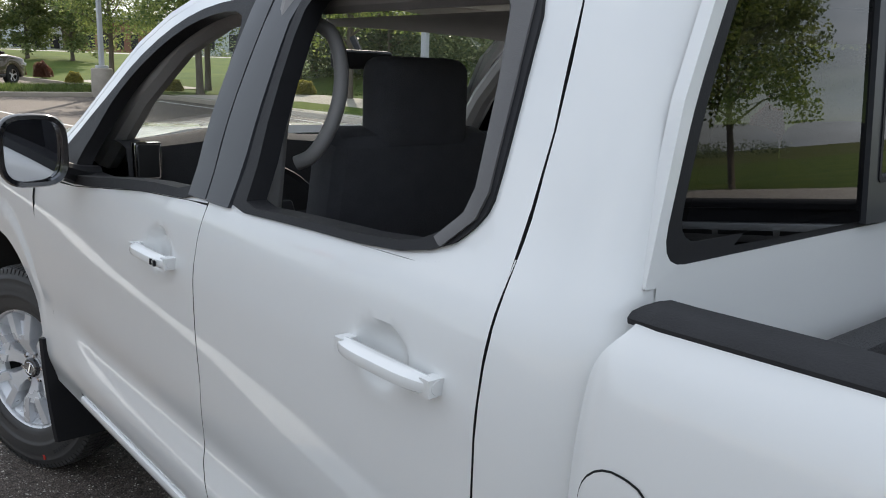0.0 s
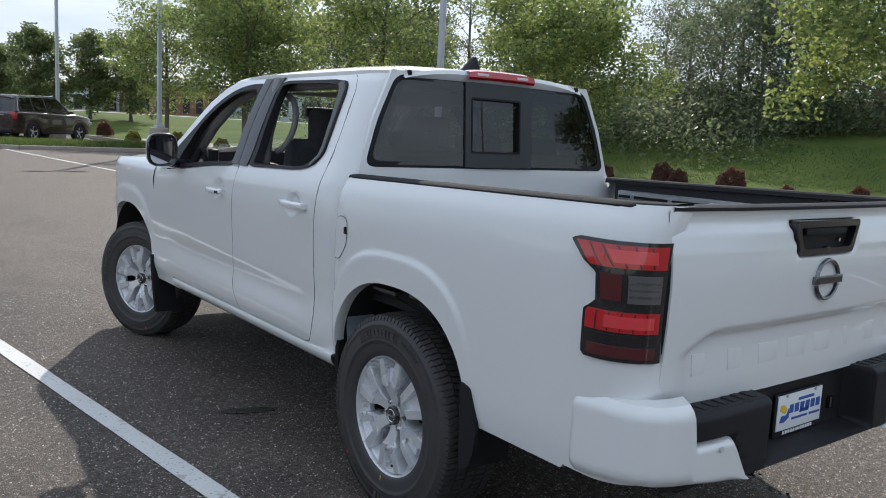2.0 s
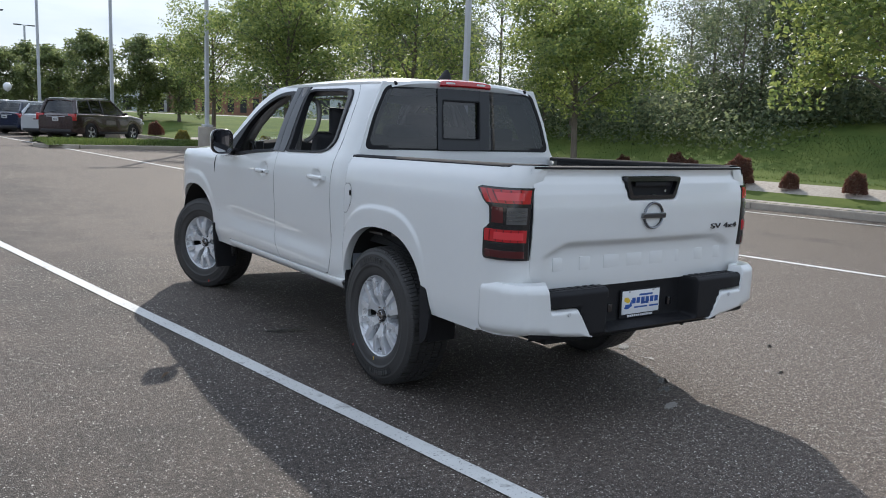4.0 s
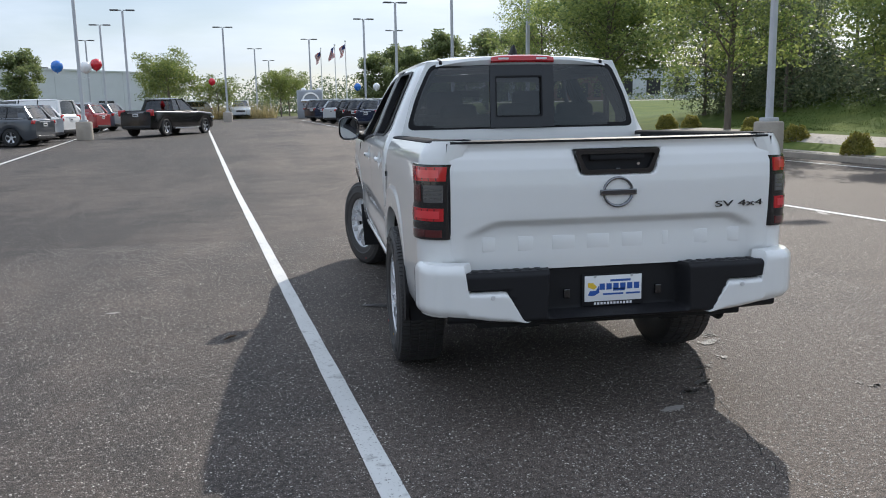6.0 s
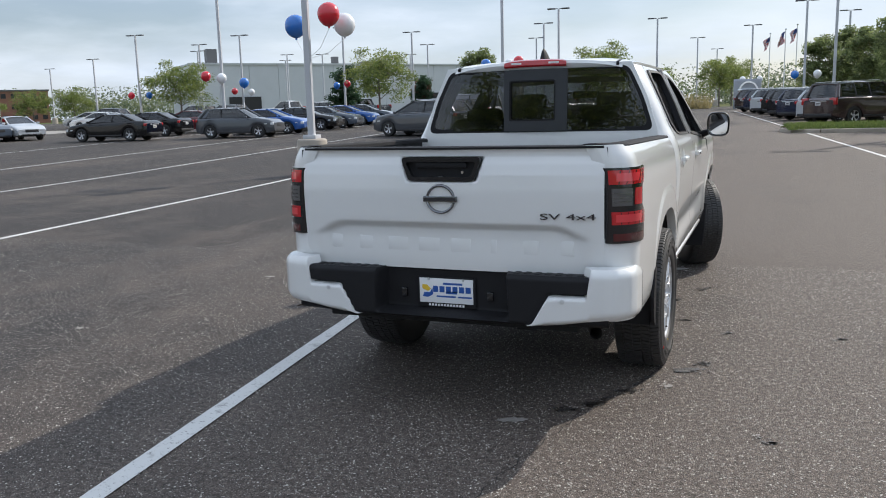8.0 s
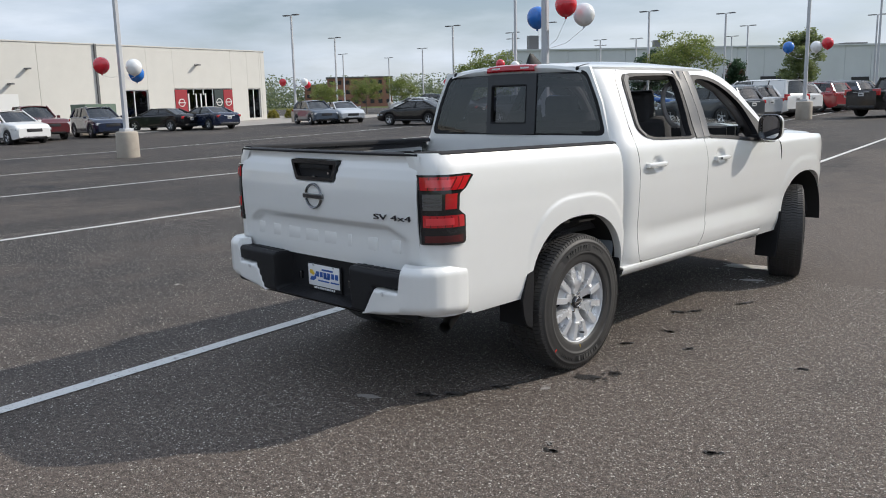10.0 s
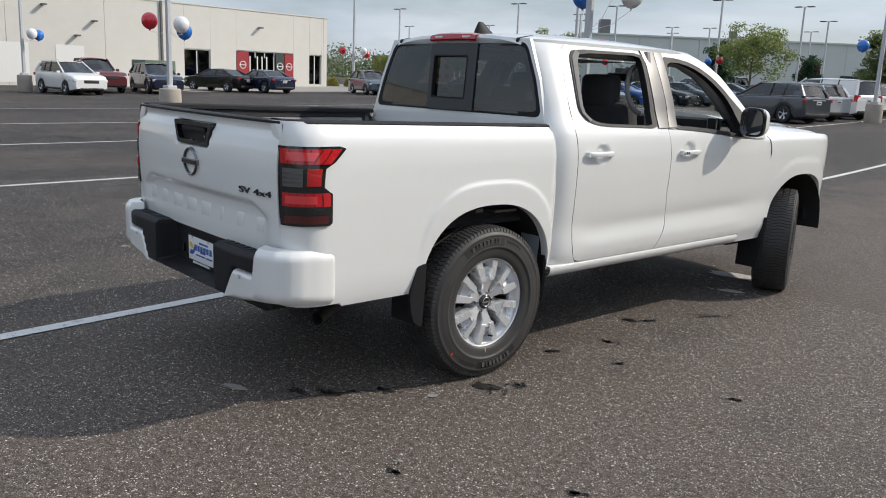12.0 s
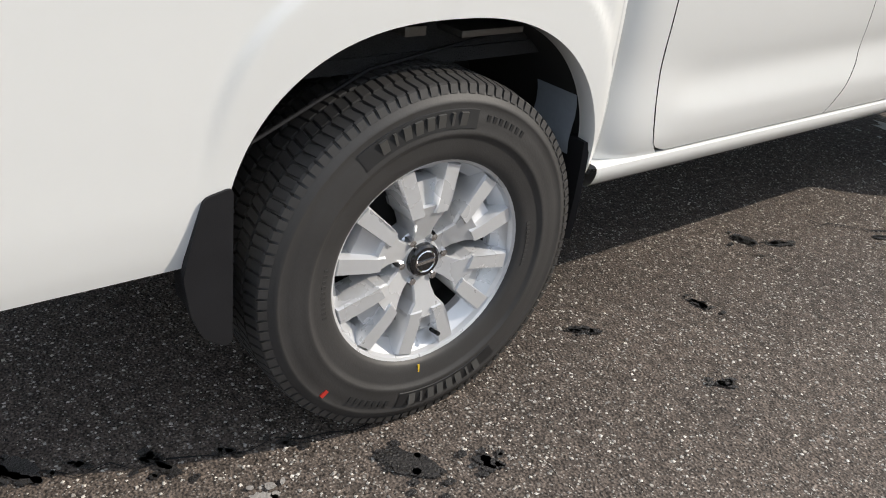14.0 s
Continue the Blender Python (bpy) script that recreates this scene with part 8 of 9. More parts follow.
for kd, cl, x, y, yaw, lb in (
    ("suv", "grey", -14.02, 31.24, W_ROW + 3.4, "dark grey SUV parked nose-in beyond the aisle"),
    ("suv", "silver", -14.5, 34.4, W_ROW, "silver SUV parked nose-in beyond the aisle"),
    ("van", "white", -14.85, 38.0, W_ROW, "white passenger van parked nose-in"),
    ("suv", "white", -15.2, 41.3, W_ROW, "white SUV parked nose-in"),
    ("suv", "red", -14.75, 44.6, W_ROW, "red SUV parked nose-in"),
    ("suv", "slate", -14.5, 47.8, W_ROW, "blue-grey SUV parked nose-in"),
    ("pickup", "black", -8.21, 39.4, -24, "black crew-cab pickup standing across the aisle"),
    ("compact", "grey", -24.6, 31.6, -78, "dark grey small crossover facing the aisle"),
    ("sedan", "blue", -25.2, 35.2, -80, "bright blue sedan facing the aisle"),
    ("sedan", "black", -25.4, 39.2, -80, "black sedan facing the aisle"),
    ("sedan", "slate", -25.6, 42.2, -80, "grey-blue sedan facing the aisle"),
    ("sedan", "blue", -26.4, 46.4, -80, "bright blue sedan facing the aisle"),
    ("sedan", "slate", -26.8, 50.0, -80, "grey sedan facing the aisle"),
    ("sedan", "black", -31.2, 29.6, 100, "black sedan parked nose-in"),
    ("sedan", "black", -33.0, 34.4, 100, "black sedan parked nose-in"),
    ("sedan", "dark_red", -33.4, 38.6, 100, "dark red sedan parked nose-in"),
    ("suv", "white", -41.0, 10.7, -83, "white SUV facing the lot"),
    ("pickup", "dark_red", -43.8, 12.8, -92, "dark red older pickup with a bed cap"),
    ("suv", "navy", -42.6, 15.8, -95, "dark navy SUV facing the lot"),
    ("sedan", "black", -45.8, 21.2, 112, "black sedan by the showroom"),
    ("sedan", "navy", -44.1, 23.4, 95, "dark blue sedan by the showroom"),
    ("compact", "slate", -41.4, 29.9, -106, "blue-grey hatchback in a far row"),
    ("sedan", "silver", -40.8, 31.7, -110, "pale silver sedan in a far row"),
    ("sedan", "black", -50.5, 6.0, 90, "black sedan far along the showroom"),
    ("suv", "navy", -43.2, 5.4, -65, "dark SUV at the end of the row"),
    ("suv", "silver", -7.2, 73.5, 185, "silver SUV coming in at the entrance"),
    ("pickup", "grey", -31.8, 58.6, 80, "dark pickup in the far row"),
    ("suv", "white", -36.5, 60.0, 85, "white SUV in the far row"),
    ("suv", "black", -20.0, 60.0, 95, "black SUV in the far row"),
    ("suv", "maroon", -17.6, 58.0, 95, "dark SUV in the far row"),
    ("pickup", "white", -41.0, 62.0, 80, "white pickup in the far row"),
    ("suv", "grey", -45.0, 58.0, 80, "grey SUV in the far row"),
    ("suv", "black", -50.0, 60.0, 80, "black SUV in the far row"),
    ("suv", "silver", -12.0, 73.5, 95, "silver SUV near the entrance"),
    ("sedan", "silver", -55.0, 52.0, 100, "silver sedan far off"),
    ("suv", "grey", -61.0, 60.0, 100, "grey SUV far off"),
    ("sedan", "white", -48.0, 46.0, 100, "white sedan far off"),
):
    car(kd, cl, x, y, yaw, lb)


# ---- buildings, sign, flags ----
M_PANEL = material("cream_precast_panel", (0.62, 0.605, 0.56), 0.8, vary=0.03, scale=1.2, bump=0.3, bump_scale=60)
M_PANEL_W = material("white_metal_cladding", (0.56, 0.58, 0.60), 0.6, vary=0.04, scale=0.5)
M_SHOP_GLASS = glass_material("shop_glass", (0.12, 0.14, 0.14))
M_BANNER_RED = material("red_banner", (0.30, 0.02, 0.03), 0.6)
M_BANNER_GREY = material("dark_banner", (0.03, 0.045, 0.045), 0.6)
M_WHITE_PAINT = material("white_paint", (0.75, 0.75, 0.73), 0.5)
M_DARK_TRIM = material("dark_metal_coping", (0.12, 0.12, 0.12), 0.5)
M_BRICK = material("far_brick", (0.26, 0.13, 0.09), 0.85, vary=0.2, scale=0.7)
M_GREEN_BOX = material("green_enamel", (0.10, 0.15, 0.11), 0.6, vary=0.08, scale=4)
M_SIGN = material("brushed_sign_panel", (0.40, 0.42, 0.46), 0.35, metal=0.5, vary=0.05, scale=3)
M_FLAG_RED = material("flag_red", (0.45, 0.05, 0.06), 0.7)
M_FLAG_WHITE = material("flag_white", (0.75, 0.75, 0.75), 0.7)
M_FLAG_BLUE = material("flag_blue", (0.04, 0.06, 0.20), 0.7)


def wall_box(p0, p1, q0, q1, z0, z1, base):
    bm = bmesh.new()
    lo = [lot(p0, q0), lot(p1, q0), lot(p1, q1), lot(p0, q1)]
    a = [bm.verts.new((x, y, base + z0)) for x, y in lo]
    b = [bm.verts.new((x, y, base + z1)) for x, y in lo]
    bm.faces.new(a[::-1])
    bm.faces.new(b)
    for i in range(4):
        bm.faces.new((a[i], a[(i + 1) % 4], b[(i + 1) % 4], b[i]))
    bmesh.ops.recalc_face_normals(bm, faces=bm.faces[:])
    return bm


def showroom():
    """A long cream building of precast panels; its east front faces the lot."""
    PF = -52.4
    base = ground_z(*lot(PF, 30))
    Q1 = 43.6
    root = tagged(empty("showroom"), "long cream precast showroom with red banners by its glass door", "building")
    H = 5.95
    # front panels with true openings: (q from, q to, sill, head)
    openings = [(-18.0, -14.5, 0.05, 3.0), (30.0, 32.2, 0.75, 2.75), (34.5, 40.0, 0.10, 2.85), (41.7, 43.0, 0.40, 2.85)]
    q = -40.0
    cuts = [q]
    while q < Q1 - 0.1:
        q = min(q + 6.4, Q1)
        cuts.append(q)
    edges = sorted(set([round(c, 2) for c in cuts] + [o for a, b, _, _ in openings for o in (a, b)]))
    for a, b in zip(edges, edges[1:]):
        o = [w for w in openings if w[0] <= a + 1e-6 and b <= w[1] + 1e-6]
        g = 0.012
        if o:
            _, _, s, h = o[0]
            part("wall_panel", wall_box(PF - 0.25, PF, a, b, h, H, base), M_PANEL, root)
            part("wall_panel", wall_box(PF - 0.25, PF, a, b, -0.4, s, base), M_PANEL, root)
        else:
            part("wall_panel", wall_box(PF - 0.25, PF, a + g, b - g, -0.4, H, base), M_PANEL, root)
    part("wall_core", wall_box(PF - 30, PF - 1.6, -40, Q1 - 0.3, -0.4, H - 0.1, base), M_PANEL, root)
    part("end_wall", wall_box(PF - 30, PF - 0.26, Q1 - 0.25, Q1, -0.4, H, base), M_PANEL, root)
    part("coping", wall_box(PF - 0.32, PF + 0.05, -40, Q1 + 0.04, H - 0.06, H + 0.02, base), M_PANEL, root, "cream roof coping")
    part("roof", wall_box(PF - 30, PF - 0.3, -40, Q1 - 0.2, H - 0.25, H - 0.12, base), M_DARK_TRIM, root)
    for a, b, s, h in openings:
        w = part("window", wall_box(PF - 0.20, PF - 0.185, a, b, s, h, base), M_SHOP_GLASS, root, "dark shop window")
        part("window_room", wall_box(PF - 1.58, PF - 1.5, a, b, s, h, base), M_DARK_TRIM, w)
        n = max(2, round((b - a) / 0.9))
        for k in range(n + 1):
            qq = a + (b - a) * k / n
            part("mullion", wall_box(PF - 0.21, PF - 0.12, max(a, qq - 0.03), min(b, qq + 0.03), s, h, base), M_WHITE_PAINT, w)
        part("head_frame", wall_box(PF - 0.21, PF - 0.12, a, b, h - 0.08, h, base), M_WHITE_PAINT, w)
    door = part("glass_door", wall_box(PF - 0.12, PF - 0.10, 35.8, 38.1, 0.05, 2.35, base), M_SHOP_GLASS, root, "glass entrance doors in white frames")
    for qq in (35.8, 36.5, 36.95, 37.4, 38.1):
        part("door_frame", wall_box(PF - 0.14, PF - 0.06, qq - 0.05, qq + 0.05, 0.0, 2.45, base), M_WHITE_PAINT, door)
    for a, b, m in ((34.5, 35.6, M_BANNER_RED), (38.2, 39.05, M_BANNER_GREY), (39.1, 40.0, M_BANNER_RED)):
        bn = part("banner", wall_box(PF + 0.02, PF + 0.04, a, b, 0.15, 2.75, base), m, root, "hanging banner with a plain pale ring")
        c = (a + b) / 2
        r = lathe([(0.25, 0.0), (0.30, 0.0), (0.30, 0.02), (0.25, 0.02)], 28)
        rg = part("banner_ring", r, M_WHITE_PAINT, bn)
        x, y = lot(PF + 0.05, c)
        rg.matrix_local = Matrix.Translation((x, y, base + 1.75)) @ Matrix.Rotation(LOT, 4, "Z")
        part("banner_bar", wall_box(PF + 0.05, PF + 0.065, c - 0.34, c + 0.34, 1.72, 1.78, base), M_WHITE_PAINT, bn)
        part("banner_bar", wall_box(PF + 0.05, PF + 0.065, c - 0.3, c + 0.3, 0.58, 0.63, base), M_WHITE_PAINT, bn)
    for qq, z in ((23.2, 4.1), (36.6, 4.6), (22.0, 3.1), (19.9, 4.9), (15.2, 4.9)):
        part("wall_lamp", wall_box(PF, PF + 0.5, qq - 0.12, qq + 0.12, z, z + 0.10, base), M_FIXTURE, root, "dark wall lamp on a short arm")
    part("down_pipe", wall_box(PF + 0.0, PF + 0.14, 28.1, 28.24, 0, H, base), M_DARK_TRIM, root, "dark rain pipe")
    for qq in (17.0, 20.6):
        part("service_door", wall_box(PF + 0.004, PF + 0.02, qq, qq + 1.9, 0, 2.5, base), M_WHITE_PAINT, root, "pale service door")
    for qq, z in ((17.5, 1.2), (2.0, 1.5), (-9.0, 1.4)):
        part("roof_vent", wall_box(PF - 3, PF - 2.8, qq, qq + 0.25, H - 0.1, H + z, base), M_DARK_TRIM, root)
    return root


showroom()
# transformer cabinet
tx, ty = lot(-44.6, 23.2)
tb_ = tagged(empty("transformer_box", Matrix.Translation((tx, ty, ground_z(tx, ty))) @ Matrix.Rotation(LOT, 4, "Z")), "dull green transformer box on a pale slab", "utility box")
part("cabinet", boxes(((0, 0, 0.95), (1.7, 2.0, 1.7)), bevel=0.03), M_GREEN_BOX, tb_)
part("slab", boxes(((0.2, 0.6, 0.06), (2.6, 4.6, 0.14)), bevel=0.02), M_CONCRETE, tb_)
part("cabinet_door", boxes(((0.86, -0.48, 0.92), (0.03, 0.9, 1.45)), ((0.86, 0.48, 0.92), (0.03, 0.9, 1.45)), bevel=0.01), M_GREEN_BOX, tb_)


def warehouse():
    """The long pale building beyond the far rows."""
    root = tagged(empty("warehouse"), "long pale grey metal-clad building beyond the far rows", "building")
    a, b = Vector((-80.5, 97.4)), Vector((-28.0, 163.0))
    d = (b - a).normalized()
    nrm = Vector((d.y, -d.x))
    base = 0.9
    H = 8.4
    n = 18
    for k in range(n):
        s, e = a.lerp(b, k / n), a.lerp(b, (k + 1) / n)
        e = e - d * 0.05
        bm = bmesh.new()
        pts = [(s.x, s.y), (e.x, e.y), (e.x - nrm.x * 12, e.y - nrm.y * 12), (s.x - nrm.x * 12, s.y - nrm.y * 12)]
        lo = [bm.verts.new((x, y, base - 2)) for x, y in pts]
        hi = [bm.verts.new((x, y, base + H)) for x, y in pts]
        bm.faces.new(hi)
        for i in range(4):
            bm.faces.new((lo[i], lo[(i + 1) % 4], hi[(i + 1) % 4], hi[i]))
        bmesh.ops.recalc_face_normals(bm, faces=bm.faces[:])
        part("wall_panel", bm, M_PANEL_W, root)
    yaw = math.atan2(d.y, d.x)
    for t, w, h, z in ((0.10, 5.0, 3.4, 1.7), (0.52, 4.5, 3.6, 1.8), (0.70, 3.0, 1.2, 2.6), (0.84, 3.0, 1.2, 2.6)):
        c = a.lerp(b, t) + nrm * 0.1
        part("loading_door", boxes(((c.x, c.y, base + z), (w, 0.3, h), Matrix.Rotation(yaw, 4, "Z"))), M_CAR_DARK, root, "dark loading door")
    for t, w, h in ((0.06, 1.6, 2.6), (0.31, 1.0, 1.6), (0.38, 2.6, 0.7), (0.72, 4.0, 0.6)):
        c = a.lerp(b, t) - nrm * 6
        part("roof_unit", boxes(((c.x, c.y, base + H + h / 2), (w, w, h), Matrix.Rotation(yaw, 4, "Z"))), M_DARK_TRIM, root, "dark roof plant")
    c = a.lerp(b, 0.5)
    part("coping", boxes(((c.x + nrm.x * 0.05, c.y + nrm.y * 0.05, base + H), ((b - a).length, 0.3, 0.25), Matrix.Rotation(yaw, 4, "Z"))), M_PANEL_W, root)


warehouse()


def far_block(name, x, y, w, d, h, yaw, mat, label, floors=2, bays=6):
    root = tagged(empty(name, Matrix.Translation((x, y, ground_z(x, y))) @ Matrix.Rotation(radians(yaw), 4, "Z")), label, "building")
    part("wall", boxes(((0, 0, h / 2), (w, d, h))), mat, root)
    part("roof", boxes(((0, 0, h + 0.15), (w + 0.5, d + 0.5, 0.3))), M_DARK_TRIM, root)
    for f in range(floors):
        for k in range(bays):
            xx = -w / 2 + w * (k + 0.5) / bays
            part("window", boxes(((xx, -d / 2 - 0.02, h * (f + 0.55) / floors), (w / bays * 0.5, 0.1, h / floors * 0.42))), M_CAR_DARK, root)
    return root


far_block("brick_building", 40, 122, 13, 10, 5.2, -12, M_BRICK, "low red-brick building beyond the road", 1, 7)
far_block("white_house", 26, 128, 14, 12, 4.6, 0, M_PANEL_W, "pale building among distant trees", 1, 6)
far_block("distribution_hall", 62, 150, 50, 20, 7.0, -15, M_PANEL_W, "long pale hall far across the lawn", 1, 10)
far_block("brick_building", -150, 125, 15, 10, 6.6, 50, M_BRICK, "brick building on the far rise", 3, 8)
far_block("brick_building", -160, 124, 12, 10, 5.2, 50, M_BRICK, "brick building on the far rise", 3, 6)

# name sign at the entrance: a slab with a plain ring
sx, sy = -0.9, 70.2
sg = tagged(empty("entrance_sign", Matrix.Translation((sx, sy, ground_z(sx, sy))) @ Matrix.Rotation(radians(4), 4, "Z")), "grey slab sign with a plain silver ring at the entrance", "sign")
part("slab", boxes(((0, 0, 1.22), (2.20, 0.50, 2.44)), bevel=0.03), M_SIGN, sg)
part("inset", boxes(((0, -0.26, 1.48), (1.95, 0.02, 1.66))), M_SIGN, sg)
rg = part("sign_ring", lathe([(0.62, 0.0), (0.76, 0.0), (0.76, 0.09), (0.62, 0.09)], 40), M_CHROME, sg)
rg.matrix_local = Matrix.Translation((0.08, -0.295, 1.50)) @ Matrix.Rotation(radians(-90), 4, "Z")
part("sign_bar", boxes(((0.08, -0.345, 1.50), (1.72, 0.10, 0.28)), bevel=0.02), M_CHROME, sg)


def flag(x, y, h, seed):
    rnd = random.Random(seed)
    root = tagged(empty("flagpole", Matrix.Translation((x, y, ground_z(x, y)))), "striped flag on a white flagpole", "flag", "flags")
    part("pole", tube([(0, 0, -0.4), (0, 0, h)], [0.07, 0.04], 8), M_WHITE_PAINT, root)
    part("ball", lathe([(0, 0.09), (0.08, 0.05), (0.09, 0), (0.06, -0.06), (0, -0.08)], 12, "z"), M_CHROME, root).matrix_local = Matrix.Translation((0, 0, h + 0.05))
    ph = rnd.uniform(0, 3)

    def cloth(u, v):
        return Vector((-0.05 - u * 0.55 + 0.10 * math.sin(v * 4 + u * 5 + ph), 0.20 * math.sin(u * 7 + ph), h - 0.15 - v * 0.95 - u * 0.60))

    for k in range(13):
        bm = bmesh.new()
        grid_into(bm, [[cloth(u, (k + e) / 13) for u in np.linspace(0.42 if k < 7 else 0.0, 1, 8)] for e in (0, 1)])
        part("stripe", bm, M_FLAG_RED if k % 2 == 0 else M_FLAG_WHITE, root)
    bm = bmesh.new()
    grid_into(bm, [[cloth(u, v) for u in np.linspace(0, 0.42, 5)] for v in np.linspace(0, 7 / 13, 6)])
    part("canton", bm, M_FLAG_BLUE, root)


flag(0.6, 85.5, 7.0, 1)
flag(2.0, 83.5, 7.2, 2)
flag(3.0, 81.4, 7.4, 3)

# power poles and wires far off
for x, y, h in ((48, 120, 9.0), (62, 118, 9.0), (33, 122, 8.0)):
    up = tagged(empty("utility_pole", Matrix.Translation((x, y, ground_z(x, y)))), "distant wooden utility pole", "utility pole", "utility poles")
    part("pole", tube([(0, 0, 0), (0, 0, h)], [0.16, 0.11], 8), M_BARK, up)
    part("cross_arm", boxes(((0, 0, h - 0.6), (2.2, 0.12, 0.12))), M_BARK, up)


# ---- stains, chips and litter on the asphalt ----
M_WET = material("wet_asphalt", (0.020, 0.018, 0.017), 0.35, vary=0.4, scale=60, bump=0.6, bump_scale=180)
M_PALE = material("dried_pale_spill", (0.30, 0.28, 0.26), 0.7, vary=0.25, scale=40, bump=0.5, bump_scale=160)


def stain(x, y, a, b, turn, mat, seed, name="wet_stain", label="dark wet stain on the asphalt", specks=10):
    """An irregular flat patch with loose specks round it."""
    rnd = random.Random(seed)
    bm = bmesh.new()
    ca, sa_ = math.cos(turn), math.sin(turn)

    def blob(cx, cy, ra, rb, n):
        c = bm.verts.new((cx, cy, 0.0055))
        loop = []
        for k in range(n):
            t = 2 * math.pi * k / n
            w = rnd.uniform(0.78, 1.10)
            u, v = ra * w * math.cos(t), rb * w * math.sin(t)
            loop.append(bm.verts.new((cx + ca * u - sa_ * v, cy + sa_ * u + ca * v, 0.0055)))
        for k in range(n):
            bm.faces.new((c, loop[k], loop[(k + 1) % n]))

    blob(x, y, a, b, 30)
    for _ in range(specks):
        u, v = rnd.gauss(0, a * 0.9), rnd.gauss(0, b * 1.1)
        blob(x + ca * u - sa_ * v, y + sa_ * u + ca * v, rnd.uniform(0.006, 0.02), rnd.uniform(0.005, 0.014), 7)
    return tagged(finish(name, bm, mat), label, "stain", "", "structure")


for x, y, a, b, t, s in ((1.045, -0.11, 0.085, 0.038, 0.55, 1), (1.13, 0.04, 0.035, 0.018, 0.6, 2), (0.72, 1.53, 0.05, 0.03, 0.3, 3), (0.80, 1.62, 0.04, 0.02, 1.1, 4), (0.98, 2.08, 0.10, 0.012, 1.2, 5), (0.66, -0.80, 0.06, 0.03, 0.4, 6), (0.55, -0.92, 0.05, 0.018, 0.5, 7), (0.80, -0.55, 0.04, 0.014, 0.6, 8), (0.93, 1.02, 0.03, 0.014, 0.2, 9), (1.50, -1.05, 0.014, 0.008, 0.2, 10), (1.22, 0.75, 0.025, 0.012, 0.9, 11), (0.86, 0.60, 0.03, 0.012, 0.9, 12), (-0.88, 1.37, 0.16, 0.05, -0.3, 13), (1.9, 0.8, 0.03, 0.012, 0.4, 14), (2.05, -0.6, 0.02, 0.01, 0.4, 15)):
    stain(x, y, a, b, t, M_WET, s)
M_WHITE_PATCH = material("white_patch", (0.56, 0.55, 0.53), 0.7, vary=0.25, scale=30, bump=0.4, bump_scale=140)
# two white patches on the asphalt under the truck's nose
for x, y, a, b, t, s in ((0.43, 3.41, 0.26, 0.11, 0.1, 21), (0.68, 2.88, 0.10, 0.05, 0.5, 22)):
    stain(x, y, a, b, t, M_WHITE_PATCH, s, "pale_spot", "white patch under the front of the truck", 14)
for x, y, a, b, t, s in ((0.33, -1.14, 0.07, 0.03, 0.3, 25), (1.45, -1.0, 0.012, 0.010, 0.3, 26), (0.98, -0.42, 0.03, 0.02, 1.0, 27), (5.4, 5.2, 0.20, 0.05, 1.3, 28), (5.0, 6.1, 0.15, 0.05, 1.3, 29), (-2.9, 1.6, 0.05, 0.02, 0.3, 30), (-3.2, -0.4, 0.03, 0.02, 0.8, 31)):
    stain(x, y, a, b, t, M_PALE, s, "pale_spot", "pale dried spot on the asphalt", 6)


for k in range(5):
    stain(0.86 - 0.05 * k, -0.30 - 0.13 * k, 0.022, 0.008, 0.9, M_WET, 60 + k, specks=4)


def crack(points, width, seed):
    rnd = random.Random(seed)
    rows = []
    for i in range((len(points) - 1) * 8 + 1):
        t = i / 8
        k = min(int(t), len(points) - 2)
        a, b = Vector(points[k]), Vector(points[k + 1])
        c = a.lerp(b, t - k)
        n = Vector((-(b - a).y, (b - a).x)).normalized()
        c = c + n * rnd.uniform(-0.018, 0.018)
        w = width * rnd.uniform(0.3, 1.2)
        rows.append([(c.x - n.x * w, c.y - n.y * w, ground_z(c.x, c.y) + 0.0045), (c.x + n.x * w, c.y + n.y * w, ground_z(c.x, c.y) + 0.0045)])
    bm = bmesh.new()
    grid_into(bm, rows)
    orient(bm, Vector((0, 0, 1)))
    return tagged(finish("asphalt_crack", bm, M_DARK), "thin dark crack in the asphalt", "crack", "", "structure")


crack([(0.90, -0.10), (0.78, -0.55), (0.62, -0.95), (0.50, -1.5), (0.42, -2.0)], 0.0025, 1)
crack([(0.75, 1.9), (0.95, 2.1), (1.15, 2.2)], 0.005, 2)


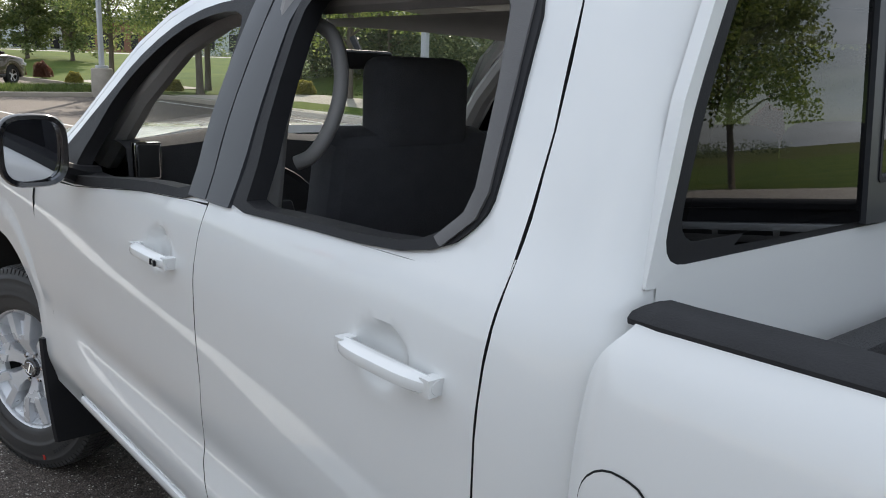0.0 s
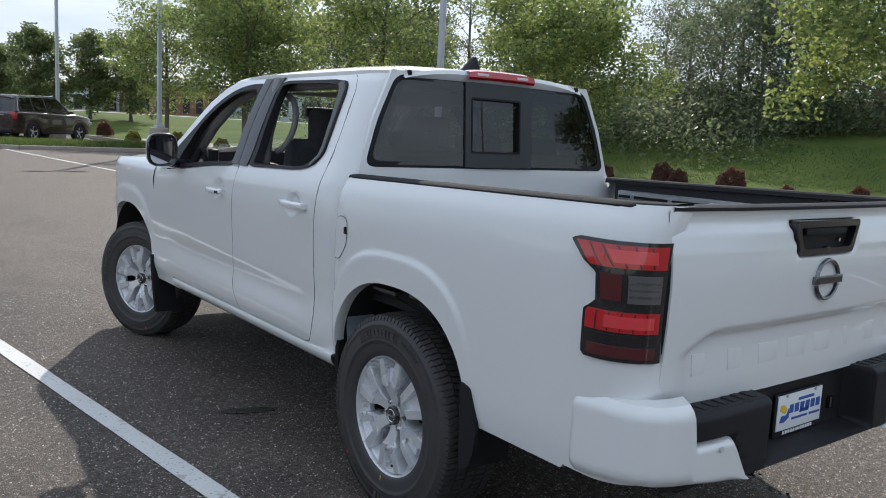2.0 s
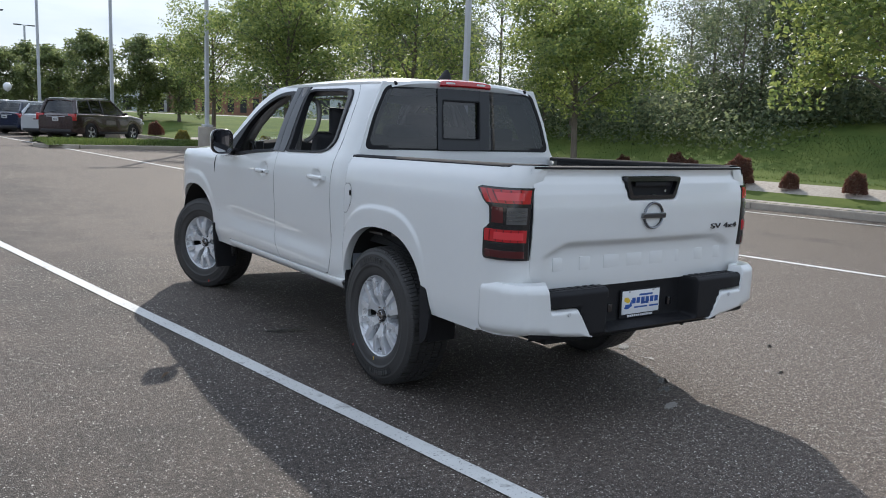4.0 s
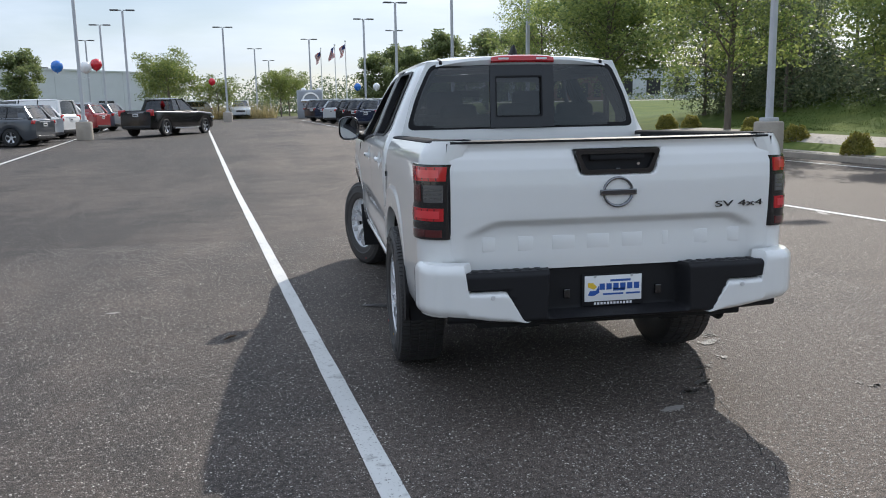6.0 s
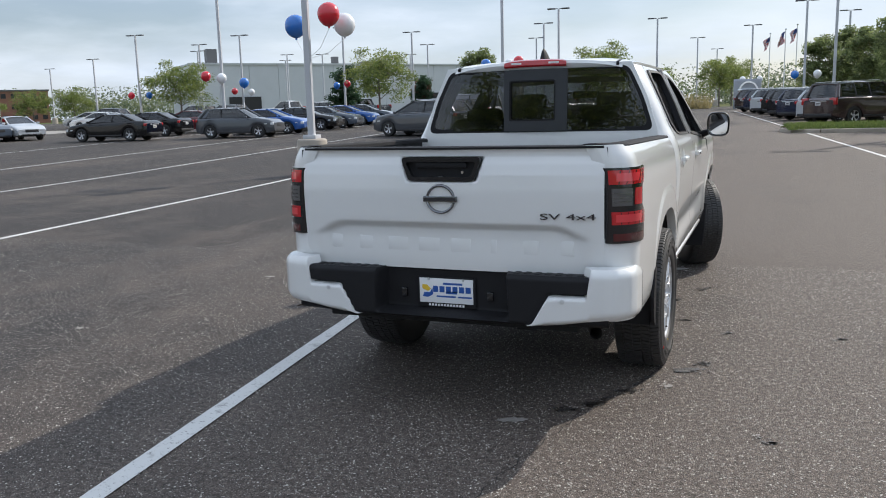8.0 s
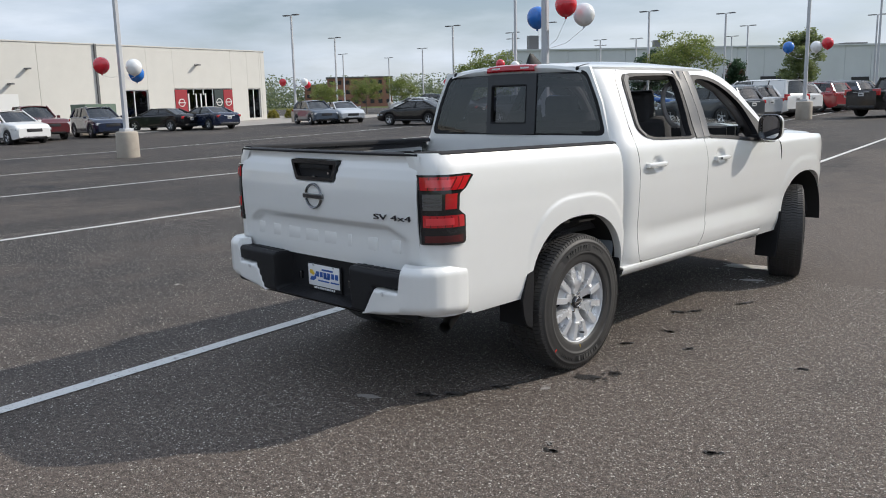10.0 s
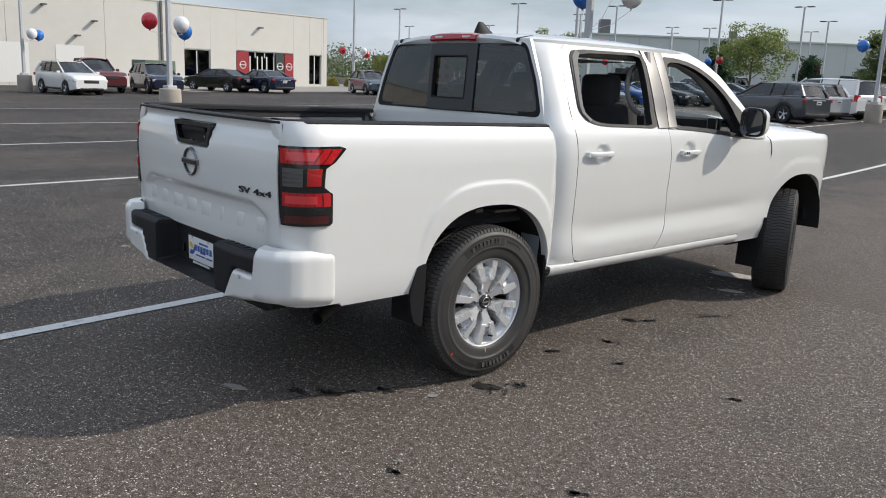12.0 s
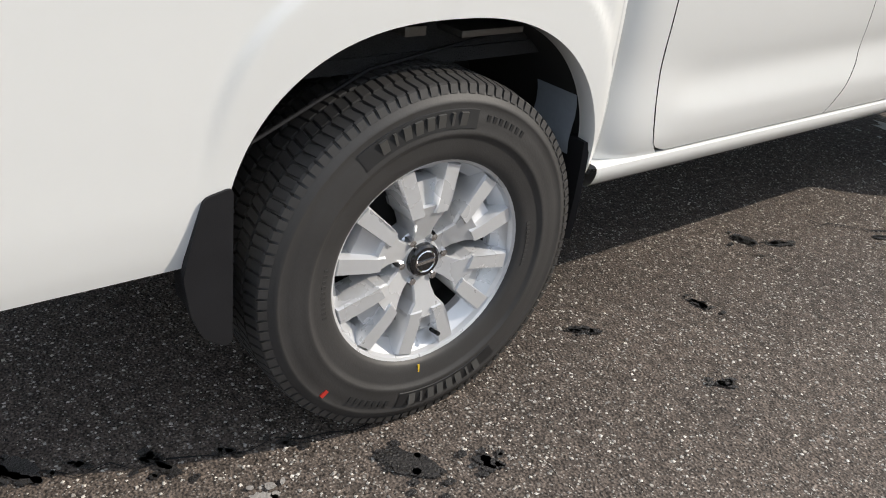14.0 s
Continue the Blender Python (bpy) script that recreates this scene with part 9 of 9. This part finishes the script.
def chips(name, x0, x1, y0, y1, per, seed, lo, hi):
    """Pale stones that stand proud of the worn binder."""
    rnd = np.random.RandomState(seed)
    n = int((x1 - x0) * (y1 - y0) * per)
    c = np.stack([rnd.uniform(x0, x1, n), rnd.uniform(y0, y1, n), np.zeros(n)], 1)
    r = lo + (hi - lo) * rnd.uniform(0, 1, n) ** 2.2
    a = rnd.uniform(0, 6.283, n)
    v = []
    for k in range(4):
        t = a + k * math.pi / 2
        w = r * rnd.uniform(0.7, 1.25, n)
        v.append(np.stack([c[:, 0] + w * np.cos(t), c[:, 1] + w * np.sin(t), np.full(n, 0.0008)], 1))
    v.append(np.stack([c[:, 0] + 0.3 * r * rnd.normal(size=n), c[:, 1] + 0.3 * r * rnd.normal(size=n), 0.0010 + r * 0.45], 1))
    verts = np.stack(v, 1).reshape(-1, 3)
    b = (np.arange(n) * 5)[:, None]
    faces = np.concatenate([b + np.array([[k, (k + 1) % 4, 4]]) for k in range(4)], 0)
    me = bpy.data.meshes.new(name)
    me.from_pydata(verts.tolist(), [], faces.tolist())
    me.materials.append(M_CHIP)
    return tagged(new(name, me), "pale stone chips worn out of the asphalt", "stones", "", "stuff")


M_CHIP = material("stone_chip", (0.44, 0.41, 0.37), 0.65, island=0.6)
chips("stone_chips", -0.4, 3.0, -2.2, 3.2, 2600, 5, 0.0016, 0.0056)
chips("stone_chips", -4.5, -0.4, -3.2, 5.0, 1000, 6, 0.002, 0.0062)
chips("stone_chips", -8.0, -4.5, -3.4, 3.0, 600, 9, 0.0025, 0.007)
chips("stone_chips", -0.4, 4.0, -4.6, -2.2, 900, 7, 0.002, 0.0062)
chips("stone_chips", 3.0, 6.5, -2.2, 7.0, 350, 8, 0.003, 0.007)

# fallen leaf by the line
bm = bmesh.new()
grid_into(bm, [[(-1.99 + 0.012 * i, 0.60 + 0.016 * i + s * 0.018 * math.sin(math.pi * i / 7), 0.012 + 0.012 * abs(s) * math.sin(math.pi * i / 7)) for s in (-1, 0, 1)] for i in range(8)])
tagged(finish("fallen_leaf", bm, material("dry_leaf", (0.12, 0.08, 0.05), 0.8, vary=0.2, scale=30)), "curled dry brown leaf on the asphalt", "leaf")
